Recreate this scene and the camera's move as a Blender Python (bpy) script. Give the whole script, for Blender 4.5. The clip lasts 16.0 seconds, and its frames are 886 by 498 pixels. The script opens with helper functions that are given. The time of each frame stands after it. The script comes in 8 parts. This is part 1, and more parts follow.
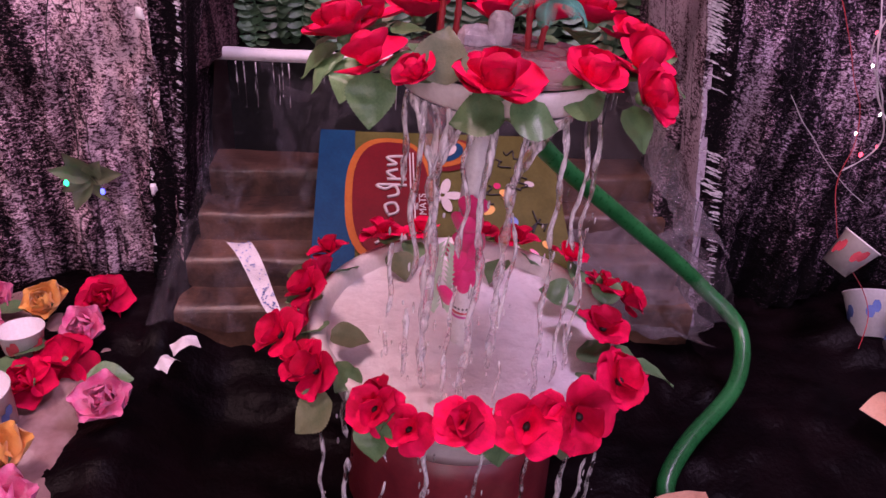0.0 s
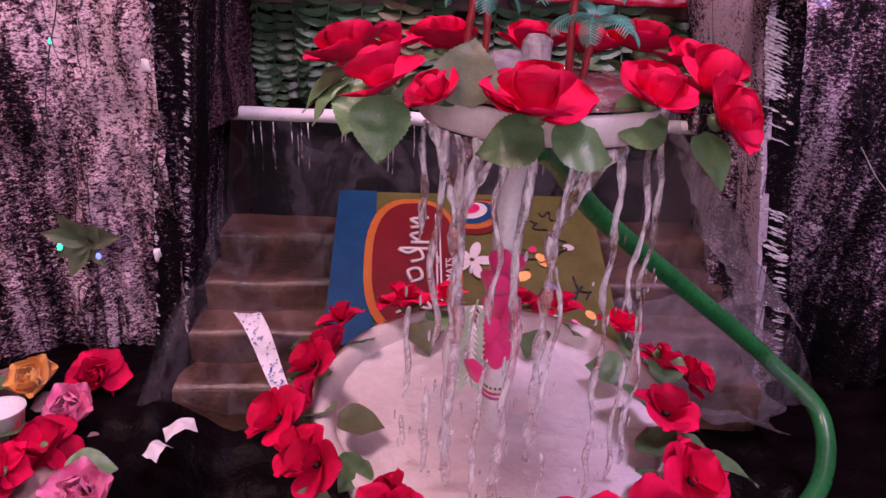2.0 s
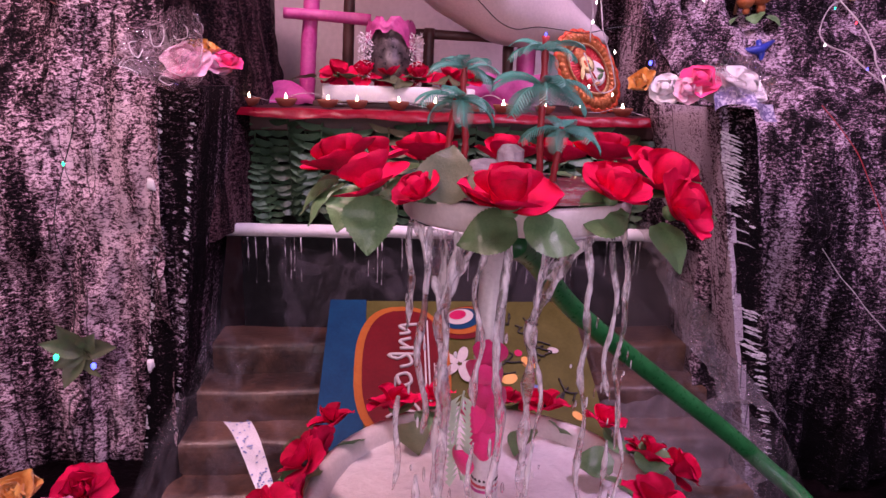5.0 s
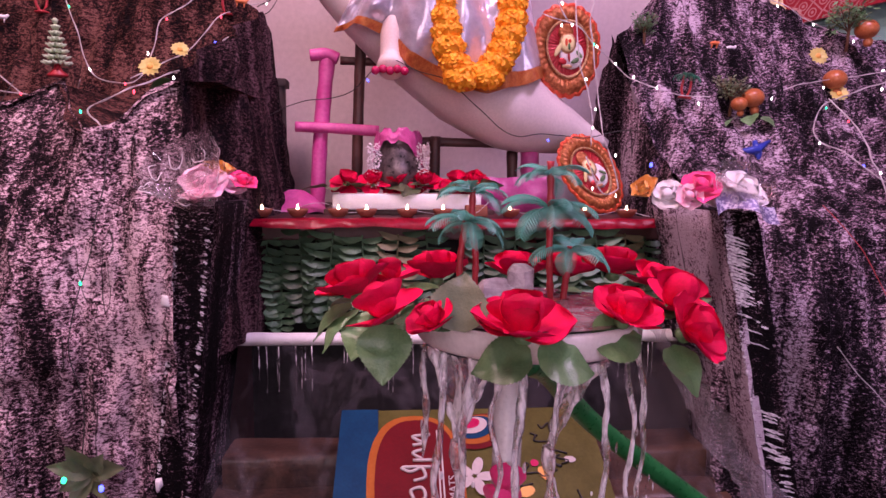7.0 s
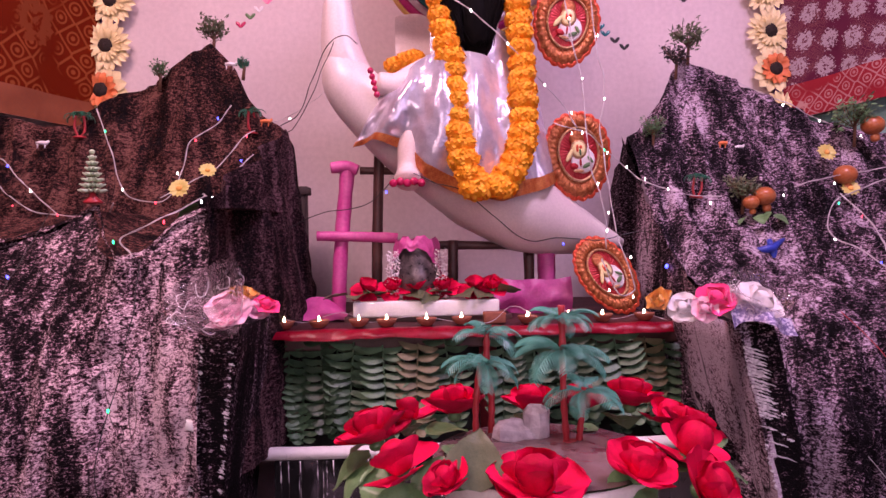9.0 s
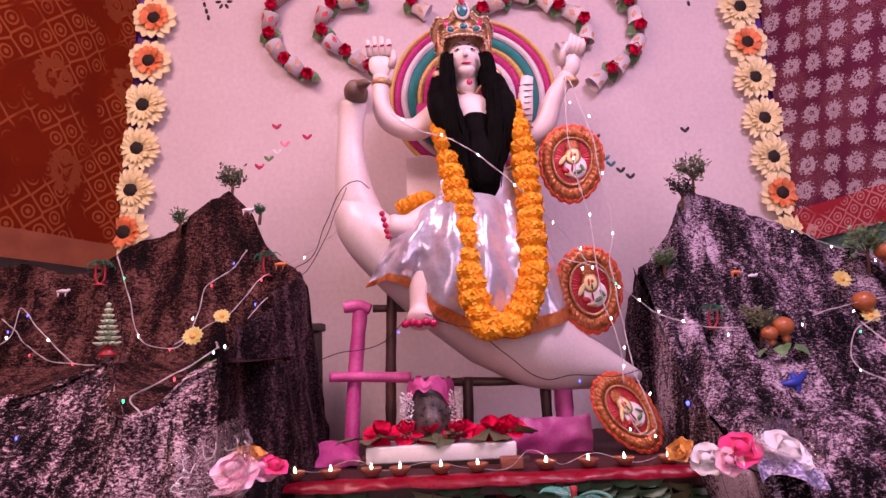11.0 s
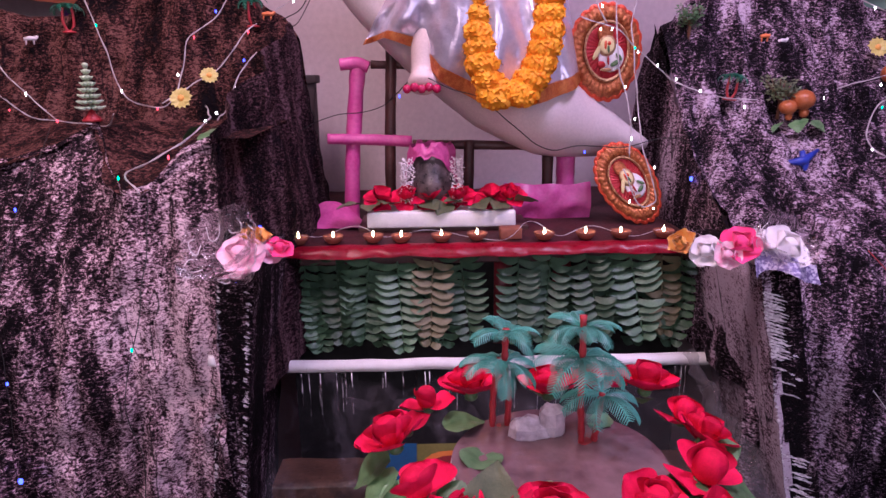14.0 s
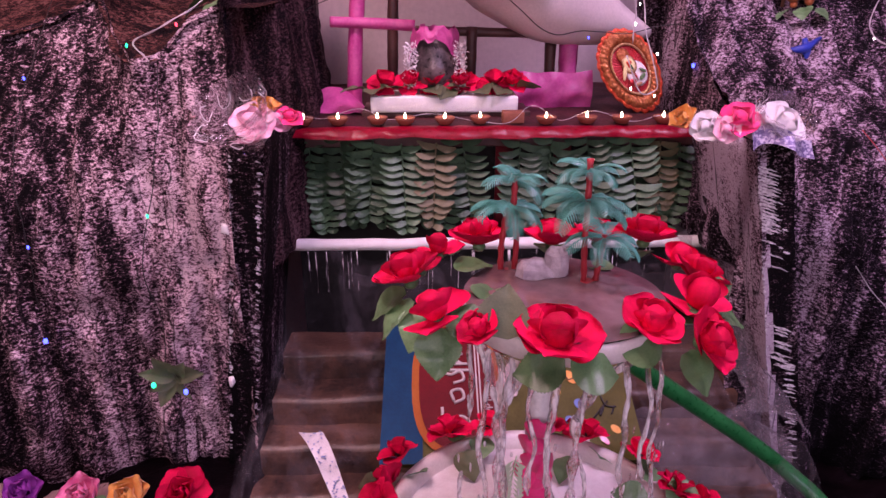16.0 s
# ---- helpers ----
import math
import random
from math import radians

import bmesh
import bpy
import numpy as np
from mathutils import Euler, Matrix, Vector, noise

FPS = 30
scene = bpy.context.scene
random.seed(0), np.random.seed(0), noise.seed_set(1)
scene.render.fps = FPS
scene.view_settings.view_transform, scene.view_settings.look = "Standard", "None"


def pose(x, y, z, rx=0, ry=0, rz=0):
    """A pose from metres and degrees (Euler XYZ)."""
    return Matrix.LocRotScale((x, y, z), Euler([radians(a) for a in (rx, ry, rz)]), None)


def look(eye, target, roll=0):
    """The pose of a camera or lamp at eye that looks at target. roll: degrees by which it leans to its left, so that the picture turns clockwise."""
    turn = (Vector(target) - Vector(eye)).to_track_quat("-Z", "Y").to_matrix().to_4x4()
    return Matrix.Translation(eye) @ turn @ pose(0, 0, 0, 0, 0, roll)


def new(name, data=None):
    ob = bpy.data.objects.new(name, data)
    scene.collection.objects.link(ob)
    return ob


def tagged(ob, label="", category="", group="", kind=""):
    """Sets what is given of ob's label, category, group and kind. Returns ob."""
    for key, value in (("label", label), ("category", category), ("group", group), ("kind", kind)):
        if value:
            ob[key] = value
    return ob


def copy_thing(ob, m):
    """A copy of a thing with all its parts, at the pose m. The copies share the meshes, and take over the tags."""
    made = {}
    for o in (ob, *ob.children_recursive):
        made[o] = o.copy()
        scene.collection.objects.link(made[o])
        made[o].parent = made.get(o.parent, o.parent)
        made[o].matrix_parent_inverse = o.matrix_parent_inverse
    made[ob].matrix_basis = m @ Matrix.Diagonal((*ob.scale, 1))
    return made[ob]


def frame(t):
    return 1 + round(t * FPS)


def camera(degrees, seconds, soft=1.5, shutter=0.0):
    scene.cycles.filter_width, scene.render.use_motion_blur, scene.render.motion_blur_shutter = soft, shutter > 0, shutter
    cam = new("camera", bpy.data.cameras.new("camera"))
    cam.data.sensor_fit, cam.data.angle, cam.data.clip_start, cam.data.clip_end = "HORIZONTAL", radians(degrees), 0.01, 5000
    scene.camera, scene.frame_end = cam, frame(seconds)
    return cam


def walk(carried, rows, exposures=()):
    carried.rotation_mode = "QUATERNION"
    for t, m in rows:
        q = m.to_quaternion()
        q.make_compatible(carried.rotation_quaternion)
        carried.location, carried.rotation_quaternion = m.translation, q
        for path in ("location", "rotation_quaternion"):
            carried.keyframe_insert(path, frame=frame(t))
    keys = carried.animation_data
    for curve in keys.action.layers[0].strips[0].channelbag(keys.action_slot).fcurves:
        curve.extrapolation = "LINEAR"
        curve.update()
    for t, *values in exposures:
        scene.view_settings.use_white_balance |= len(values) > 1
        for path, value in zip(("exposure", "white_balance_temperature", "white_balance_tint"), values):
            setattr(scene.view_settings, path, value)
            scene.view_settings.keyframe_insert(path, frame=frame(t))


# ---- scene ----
cam = camera(66.6, 16.0)
PATH = [
    (0, (-0.179, 0.102, 1.440), (0.064, 1.800, 0.412), 4.8),
    (0.5, (-0.158, 0.232, 1.359), (-0.013, 1.930, 0.312), 2.1),
    (1, (-0.148, 0.246, 1.339), (0.035, 1.980, 0.360), 2.2),
    (1.5, (-0.142, 0.232, 1.338), (-0.004, 2.013, 0.439), 2.3),
    (2, (-0.156, 0.217, 1.354), (-0.012, 2.031, 0.525), 2.9),
    (2.5, (-0.150, 0.193, 1.335), (0.004, 1.978, 0.446), 2.3),
    (3, (-0.154, 0.166, 1.310), (-0.007, 1.984, 0.488), 2.7),
    (3.5, (-0.162, 0.156, 1.322), (-0.023, 2.024, 0.621), 2.7),
    (4, (-0.168, 0.158, 1.326), (-0.027, 2.049, 0.689), 3.1),
    (4.5, (-0.164, 0.156, 1.335), (-0.011, 2.073, 0.785), 2.4),
    (5, (-0.155, 0.157, 1.341), (0.015, 2.090, 0.856), 1.9),
    (5.2, (-0.159, 0.151, 1.339), (0.005, 2.095, 0.900), 1.7),
    (7.5, (-0.163, 0.156, 1.401), (-0.029, 2.142, 1.207), -0.1),
    (8, (-0.168, 0.150, 1.425), (-0.057, 2.141, 1.276), -0.8),
    (8.5, (-0.170, 0.143, 1.447), (-0.072, 2.138, 1.355), -1.3),
    (8.7, (-0.164, 0.133, 1.455), (-0.077, 2.130, 1.396), -1.0),
    (10.8, (-0.133, 0.133, 1.530), (-0.097, 2.113, 1.805), -2.6),
    (11, (-0.133, 0.127, 1.544), (-0.096, 2.102, 1.856), -2.4),
    (11.5, (-0.153, 0.151, 1.569), (-0.109, 2.112, 1.959), -2.1),
    (12, (-0.122, 0.126, 1.580), (-0.096, 2.075, 2.026), -2.3),
    (12.5, (-0.119, 0.142, 1.634), (-0.072, 2.100, 2.041), -2.4),
    (12.7, (-0.123, 0.170, 1.619), (-0.066, 2.139, 1.957), -2.0),
    (12.9, (-0.145, 0.183, 1.661), (-0.066, 2.176, 1.787), -1.9),
    (13, (-0.142, 0.196, 1.676), (-0.066, 2.194, 1.683), -2.1),
    (13.5, (-0.159, 0.203, 1.686), (-0.134, 2.170, 1.324), -1.8),
    (14, (-0.156, 0.197, 1.661), (-0.118, 2.133, 1.160), -0.8),
    (14.5, (-0.176, 0.184, 1.632), (-0.165, 2.092, 1.030), -0.4),
    (15, (-0.195, 0.169, 1.618), (-0.169, 2.061, 0.970), 0.5),
    (15.5, (-0.193, 0.142, 1.595), (-0.144, 2.014, 0.891), 0.2),
    (16, (-0.185, 0.131, 1.585), (-0.126, 1.994, 0.860), 0.0),
]
walk(cam, [(t, look(eye, target, roll)) for t, eye, target, roll in PATH], [(0, 0.72, 6250, 25), (5, 0.73, 6250, 25), (8, 0.67, 6400, 23), (11, 0.53, 6750, 22), (12.5, 0.51, 6550, 21), (13.5, 0.53, 5550, 5), (14.5, 0.57, 5550, 10), (15.2, 0.61, 5850, 19), (16, 0.62, 6200, 23)])

# ---- world and large lights ----
world = bpy.data.worlds.new("world")
scene.world = world
world.use_nodes = True
wn = world.node_tree
sky = wn.nodes.new("ShaderNodeTexSky")
sky.sky_type = "NISHITA"
sky.sun_disc = False
sky.sun_elevation, sky.sun_rotation = radians(35), radians(200)
wn.nodes["Background"].inputs["Strength"].default_value = 0.06
wn.links.new(sky.outputs["Color"], wn.nodes["Background"].inputs["Color"])


def area_lamp(name, eye, target, sx, sy, power, color):
    data = bpy.data.lights.new(name, "AREA")
    data.shape, data.size, data.size_y = "RECTANGLE", sx, sy
    data.energy, data.color = power, color
    ob = new(name, data)
    ob.matrix_world = look(eye, target)
    return ob


# two front fill lamps added at made-up openings behind the viewer, and two lamps under the ceiling
area_lamp("window_daylight", (-0.75, -1.42, 1.97), (-0.75, 5.0, 1.6), 1.05, 1.95, 12, (1.0, 0.66, 0.72))
area_lamp("window_daylight", (1.0, -1.42, 1.97), (1.0, 5.0, 1.6), 1.15, 1.95, 11, (0.86, 0.64, 1.0))
area_lamp("ceiling_lamp", (-1.0, 0.85, 3.44), (-0.55, 1.55, 1.2), 0.9, 0.5, 39, (1.0, 0.62, 0.64))
area_lamp("ceiling_lamp", (0.72, 0.85, 3.44), (0.45, 1.55, 1.2), 0.9, 0.5, 40, (0.90, 0.62, 0.92))

# ---- materials ----


def nodes_of(name):
    m = bpy.data.materials.new(name)
    m.use_nodes = True
    t = m.node_tree
    return m, t, t.nodes["Principled BSDF"]


def node(t, kind, **ins):
    n = t.nodes.new(kind)
    for k, v in ins.items():
        n.inputs[k.replace("_", " ")].default_value = v
    return n


def ramp(t, src, stops):
    r = t.nodes.new("ShaderNodeValToRGB")
    e = r.color_ramp.elements
    while len(e) < len(stops):
        e.new(0.5)
    for el, (p, c) in zip(e, stops):
        el.position = p
        el.color = (*c, 1) if len(c) == 3 else c
    t.links.new(src, r.inputs["Fac"])
    return r.outputs["Color"]


def mixed(t, fac, a, b, mode="MIX"):
    n = t.nodes.new("ShaderNodeMix")
    n.data_type, n.blend_type = "RGBA", mode
    for sock, val in ((n.inputs[0], fac), (n.inputs[6], a), (n.inputs[7], b)):
        if isinstance(val, (int, float)):
            sock.default_value = val
        elif isinstance(val, tuple):
            sock.default_value = (*val, 1)
        else:
            t.links.new(val, sock)
    return n.outputs[2]


def coords(t, scale=(1, 1, 1), rot=(0, 0, 0), kind="Object"):
    tc = t.nodes.new("ShaderNodeTexCoord")
    mp = t.nodes.new("ShaderNodeMapping")
    mp.inputs["Scale"].default_value = scale
    mp.inputs["Rotation"].default_value = rot
    t.links.new(tc.outputs[kind], mp.inputs["Vector"])
    return mp.outputs["Vector"]


def tex(t, vec, scale, detail=4, rough=0.55, dist=0.0):
    n = t.nodes.new("ShaderNodeTexNoise")
    n.inputs["Scale"].default_value = scale
    n.inputs["Detail"].default_value = detail
    n.inputs["Roughness"].default_value = rough
    n.inputs["Distortion"].default_value = dist
    t.links.new(vec, n.inputs["Vector"])
    return n.outputs["Fac"]


def bump(t, b, height, strength=0.3, dist=0.004):
    n = t.nodes.new("ShaderNodeBump")
    n.inputs["Strength"].default_value = strength
    n.inputs["Distance"].default_value = dist
    t.links.new(height, n.inputs["Height"])
    t.links.new(n.outputs["Normal"], b.inputs["Normal"])


def surface(name, c1, c2, rough=0.6, scale=30, fine=200, metal=0.0, bumps=0.25, spread=(0.35, 0.65), sheen=0.0, random_tint=0.0, trans=0.0, spec=0.5):
    """Two mottled tones, fine grain in the relief, and a little spread from object to object."""
    m, t, b = nodes_of(name)
    v = coords(t)
    big, small = tex(t, v, scale), tex(t, v, fine, 3)
    col = ramp(t, big, [(spread[0], c1), (spread[1], c2)])
    col = mixed(t, 0.25, col, ramp(t, small, [(0.3, tuple(x * 0.75 for x in c1)), (0.7, tuple(min(1, x * 1.15) for x in c2))]))
    if random_tint:
        info = t.nodes.new("ShaderNodeObjectInfo")
        hsv = t.nodes.new("ShaderNodeHueSaturation")
        mr = t.nodes.new("ShaderNodeMapRange")
        mr.inputs["To Min"].default_value, mr.inputs["To Max"].default_value = 1 - random_tint, 1 + random_tint
        t.links.new(info.outputs["Random"], mr.inputs["Value"])
        t.links.new(mr.outputs["Result"], hsv.inputs["Value"])
        t.links.new(col, hsv.inputs["Color"])
        col = hsv.outputs["Color"]
    t.links.new(col, b.inputs["Base Color"])
    b.inputs["Metallic"].default_value = metal
    b.inputs["Specular IOR Level"].default_value = spec
    t.links.new(ramp(t, small, [(0.2, (rough * 0.8,) * 3), (0.8, (min(1, rough * 1.2),) * 3)]), b.inputs["Roughness"])
    if sheen:
        b.inputs["Sheen Weight"].default_value = sheen
    if trans:
        b.inputs["Subsurface Weight"].default_value = trans
        b.inputs["Subsurface Radius"].default_value = (0.01, 0.004, 0.004)
        b.inputs["Subsurface Scale"].default_value = 0.5
    bump(t, b, small, bumps, 0.002)
    return m


def rock_cloth(name, light, turn, level, under=(0.030, 0.016, 0.021), thin=(), foot=()):
    """Black cloth brushed with pale paint: broken dabs in upright strokes, thin dark lines between.

    thin and foot: stretches along x and z with the shift in tone over each, darker at the low end."""
    m, t, b = nodes_of(name)
    v = coords(t, (1, 1, 0.10), (0, 0, turn))
    w = coords(t, (1, 1, 2.1), (0, 0, turn))
    dabs = tex(t, w, 92, 3, 0.7, 0.7)
    fine = tex(t, coords(t, (1, 1, 1.4), (0, 0, turn)), 230, 2, 0.6, 0.3)
    column = tex(t, v, 24, 3, 0.6, 0.2)
    patch = tex(t, coords(t, (1, 1, 0.35), (0, 0, turn)), 6.5, 4, 0.65, 0.7)
    band = tex(t, coords(t, (1, 1, 0.07), (0, 0, turn)), 13, 2, 0.5, 0.3)
    total = None
    for src, k in ((dabs, 0.50), (fine, 0.26), (column, 0.30), (patch, 0.17), (band, 0.20)):
        n = node(t, "ShaderNodeMath")
        n.operation = "MULTIPLY_ADD"
        n.inputs[1].default_value = k
        t.links.new(src, n.inputs[0])
        if total is None:
            n.inputs[2].default_value = 0.0
        else:
            t.links.new(total, n.inputs[2])
        total = n.outputs[0]
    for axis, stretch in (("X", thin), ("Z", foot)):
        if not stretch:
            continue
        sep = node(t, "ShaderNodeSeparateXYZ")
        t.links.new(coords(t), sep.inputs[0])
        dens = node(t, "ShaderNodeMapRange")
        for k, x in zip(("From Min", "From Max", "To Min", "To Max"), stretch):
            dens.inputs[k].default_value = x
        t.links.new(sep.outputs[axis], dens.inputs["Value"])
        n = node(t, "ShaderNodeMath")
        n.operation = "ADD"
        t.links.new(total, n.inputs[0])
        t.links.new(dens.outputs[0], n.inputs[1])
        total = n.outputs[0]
    mid = tuple(x * k for x, k in zip(light, (0.42, 0.32, 0.36)))
    tone = ramp(t, total, [(level - 0.095, (0.003, 0.002, 0.003)), (level - 0.040, under), (level + 0.005, mid), (level + 0.058, light)])
    # crease lines drawn dark in the colour, apart from the cloth's folds
    crease = ramp(t, tex(t, coords(t, (1, 1, 0.06), (0, 0, turn)), 11, 2, 0.5, 0.4), [(0.470, (0, 0, 0)), (0.484, (1, 1, 1)), (0.492, (0, 0, 0))])
    t.links.new(mixed(t, crease, tone, (0.006, 0.004, 0.006)), b.inputs["Base Color"])
    b.inputs["Roughness"].default_value = 0.8
    b.inputs["Specular IOR Level"].default_value = 0.08
    bump(t, b, total, 0.9, 0.012)
    return m


M = {}
M["rock_l"] = rock_cloth("painted_rock_cloth_pale", (0.84, 0.65, 0.71), 0.2, 0.746, (0.046, 0.027, 0.034), thin=(-0.98, -0.66, -0.030, 0.014))
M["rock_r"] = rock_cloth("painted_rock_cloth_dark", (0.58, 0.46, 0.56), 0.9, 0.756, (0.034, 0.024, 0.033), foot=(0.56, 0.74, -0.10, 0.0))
M["rock_top"] = rock_cloth("painted_rock_cloth_brown", (0.19, 0.088, 0.074), 1.6, 0.738, (0.022, 0.009, 0.008))
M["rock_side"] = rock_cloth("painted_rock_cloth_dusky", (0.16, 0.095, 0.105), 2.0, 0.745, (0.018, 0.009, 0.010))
M["pillar"] = rock_cloth("painted_foam_black", (0.70, 0.60, 0.66), 2.4, 0.812)
M["pillar_pale"] = rock_cloth("painted_foam_pale", (0.56, 0.46, 0.56), 3.1, 0.676)
M["wall"] = surface("pink_wall_paint", (0.60, 0.49, 0.51), (0.68, 0.57, 0.58), 0.75, 2.2, 60, bumps=0.12)
M["side_wall"] = surface("room_plaster", (0.09, 0.07, 0.075), (0.13, 0.10, 0.105), 0.8, 3, 60)
M["floor"] = surface("cement_floor", (0.10, 0.09, 0.085), (0.15, 0.13, 0.125), 0.7, 6, 90)
M["foam"] = surface("white_foam", (0.78, 0.74, 0.74), (0.86, 0.83, 0.83), 0.7, 40, 500, bumps=0.4)
M["pvc"] = surface("white_pvc", (0.74, 0.71, 0.70), (0.82, 0.80, 0.79), 0.3, 20, 200, bumps=0.05)
M["tub"] = surface("white_plastic_tub", (0.72, 0.64, 0.62), (0.80, 0.74, 0.72), 0.35, 15, 200, bumps=0.05)
M["red_petal"] = surface("red_fabric_petal", (0.42, 0.001, 0.022), (0.80, 0.005, 0.085), 0.75, 30, 600, random_tint=0.3, bumps=0.25, spec=0.18)
M["pink_petal"] = surface("pink_fabric_petal", (0.85, 0.12, 0.34), (0.90, 0.38, 0.55), 0.6, 40, 500, sheen=0.1, random_tint=0.15)
M["yellow_petal"] = surface("orange_yellow_fabric_petal", (0.80, 0.32, 0.05), (0.85, 0.50, 0.12), 0.6, 40, 500, sheen=0.3, random_tint=0.1)
M["purple_petal"] = surface("purple_fabric_petal", (0.30, 0.03, 0.35), (0.40, 0.08, 0.46), 0.6, 40, 500)
M["white_petal"] = surface("white_fabric_petal", (0.75, 0.68, 0.72), (0.85, 0.80, 0.82), 0.6, 40, 500)
M["leaf"] = surface("green_fabric_leaf", (0.06, 0.145, 0.055), (0.15, 0.26, 0.115), 0.36, 25, 300, random_tint=0.3, bumps=0.3)
M["leaf_dull"] = surface("olive_fabric_leaf", (0.07, 0.10, 0.045), (0.14, 0.15, 0.08), 0.5, 25, 300, random_tint=0.3)
M["fern"] = surface("green_fabric_fern", (0.035, 0.085, 0.045), (0.11, 0.20, 0.105), 0.45, 22, 300, random_tint=0.5)
M["fern_pale"] = surface("olive_fabric_fern", (0.14, 0.13, 0.06), (0.26, 0.235, 0.13), 0.6, 22, 300, random_tint=0.2)
M["palm_green"] = surface("teal_plastic_frond", (0.05, 0.25, 0.19), (0.13, 0.43, 0.34), 0.35, 20, 200, random_tint=0.2)
M["dark_green"] = surface("green_plastic_frond", (0.01, 0.11, 0.06), (0.02, 0.17, 0.10), 0.35, 20, 200, random_tint=0.2)
M["red_plastic"] = surface("red_plastic_trunk", (0.34, 0.02, 0.03), (0.46, 0.04, 0.05), 0.35, 30, 200)
M["hose"] = surface("green_garden_hose", (0.008, 0.10, 0.025), (0.018, 0.17, 0.045), 0.3, 14, 120, bumps=0.15)
M["red_cloth"] = surface("shiny_red_cloth", (0.17, 0.001, 0.010), (0.29, 0.003, 0.022), 0.3, 18, 90, bumps=0.5, spec=0.25)
M["pink_cloth"] = surface("magenta_satin", (0.50, 0.045, 0.24), (0.68, 0.12, 0.37), 0.4, 16, 120, bumps=0.5)
M["dark_wood"] = surface("dark_wood", (0.05, 0.02, 0.018), (0.11, 0.045, 0.04), 0.5, 14, 140)
M["tarp"] = surface("black_plastic_sheet", (0.0015, 0.001, 0.0015), (0.006, 0.003, 0.004), 0.36, 9, 90, bumps=1.0, spec=0.05)
M["dark_back"] = surface("dark_backing", (0.005, 0.005, 0.005), (0.014, 0.013, 0.012), 0.8, 9, 60)
M["skin"] = surface("pale_painted_plaster", (0.74, 0.58, 0.56), (0.80, 0.66, 0.64), 0.4, 8, 200, bumps=0.08)
M["swan"] = surface("pearl_white_plaster", (0.72, 0.60, 0.60), (0.80, 0.69, 0.69), 0.35, 6, 160, bumps=0.1)
M["hair"] = surface("black_fibre", (0.001, 0.0008, 0.001), (0.004, 0.003, 0.003), 0.7, 40, 260, bumps=0.9, spec=0.06)
M["gold"] = surface("gold_trim", (0.34, 0.15, 0.06), (0.74, 0.48, 0.27), 0.4, 120, 300, metal=0.45, bumps=0.5)
M["gem_red"] = surface("red_gem_paint", (0.45, 0.01, 0.08), (0.55, 0.03, 0.12), 0.2, 30, 200)
M["gem_teal"] = surface("teal_gem_paint", (0.01, 0.12, 0.15), (0.02, 0.18, 0.2), 0.2, 30, 200)
M["black_paint"] = surface("black_paint", (0.008, 0.007, 0.008), (0.015, 0.012, 0.013), 0.5, 30, 200)
M["silver_cloth"] = surface("lilac_tinsel_cloth", (0.50, 0.44, 0.58), (0.82, 0.76, 0.86), 0.22, 9, 60, metal=0.55, bumps=0.8)
M["orange_trim"] = surface("orange_gold_braid", (0.40, 0.07, 0.02), (0.62, 0.22, 0.06), 0.45, 60, 240, metal=0.3, bumps=0.6)
M["marigold"] = surface("orange_marigold", (0.86, 0.27, 0.004), (0.95, 0.46, 0.015), 0.65, 70, 260, random_tint=0.10, bumps=0.4)
M["cream_petal"] = surface("cream_foam_petal", (0.82, 0.66, 0.30), (0.88, 0.77, 0.46), 0.6, 14, 200, random_tint=0.08)
M["orange_petal"] = surface("orange_foam_petal", (0.72, 0.14, 0.04), (0.80, 0.28, 0.10), 0.6, 20, 200, random_tint=0.2)
M["seed"] = surface("dark_brown_felt", (0.012, 0.006, 0.005), (0.03, 0.016, 0.012), 0.9, 60, 300, bumps=1.0)
M["violet_cloth"] = surface("violet_ribbon", (0.10, 0.015, 0.22), (0.15, 0.03, 0.30), 0.5, 12, 120)
M["teal_cloth"] = surface("pale_teal_cloth", (0.20, 0.38, 0.34), (0.28, 0.48, 0.43), 0.7, 10, 120)
M["cup"] = surface("white_paper_cup", (0.76, 0.70, 0.71), (0.82, 0.77, 0.78), 0.55, 20, 200, bumps=0.1)
M["cup_print"] = surface("red_cup_print", (0.55, 0.05, 0.08), (0.65, 0.10, 0.12), 0.55, 20, 200)
M["cup_blue"] = surface("blue_cup_print", (0.10, 0.16, 0.45), (0.16, 0.24, 0.55), 0.55, 20, 200)
M["cup_tan"] = surface("tan_cup_print", (0.60, 0.30, 0.18), (0.70, 0.42, 0.28), 0.55, 20, 200)
M["clay"] = surface("terracotta_clay", (0.20, 0.06, 0.035), (0.30, 0.10, 0.06), 0.8, 40, 240)
M["gourd"] = surface("varnished_orange_brown", (0.38, 0.10, 0.03), (0.50, 0.16, 0.06), 0.3, 20, 160)
M["white_wire"] = surface("white_wire", (0.46, 0.40, 0.42), (0.56, 0.50, 0.52), 0.4, 30, 200)
M["black_wire"] = surface("black_wire", (0.008, 0.007, 0.008), (0.015, 0.013, 0.014), 0.4, 30, 200)
M["brick_step"] = surface("brown_plastered_step", (0.016, 0.007, 0.005), (0.17, 0.085, 0.055), 0.32, 9, 110, bumps=0.6)
M["blue_mat"] = surface("blue_mat", (0.001, 0.030, 0.085), (0.003, 0.050, 0.12), 0.5, 16, 160, spec=0.12)
M["red_mat"] = surface("maroon_mat_print", (0.10, 0.002, 0.005), (0.14, 0.004, 0.008), 0.5, 16, 160, spec=0.12)
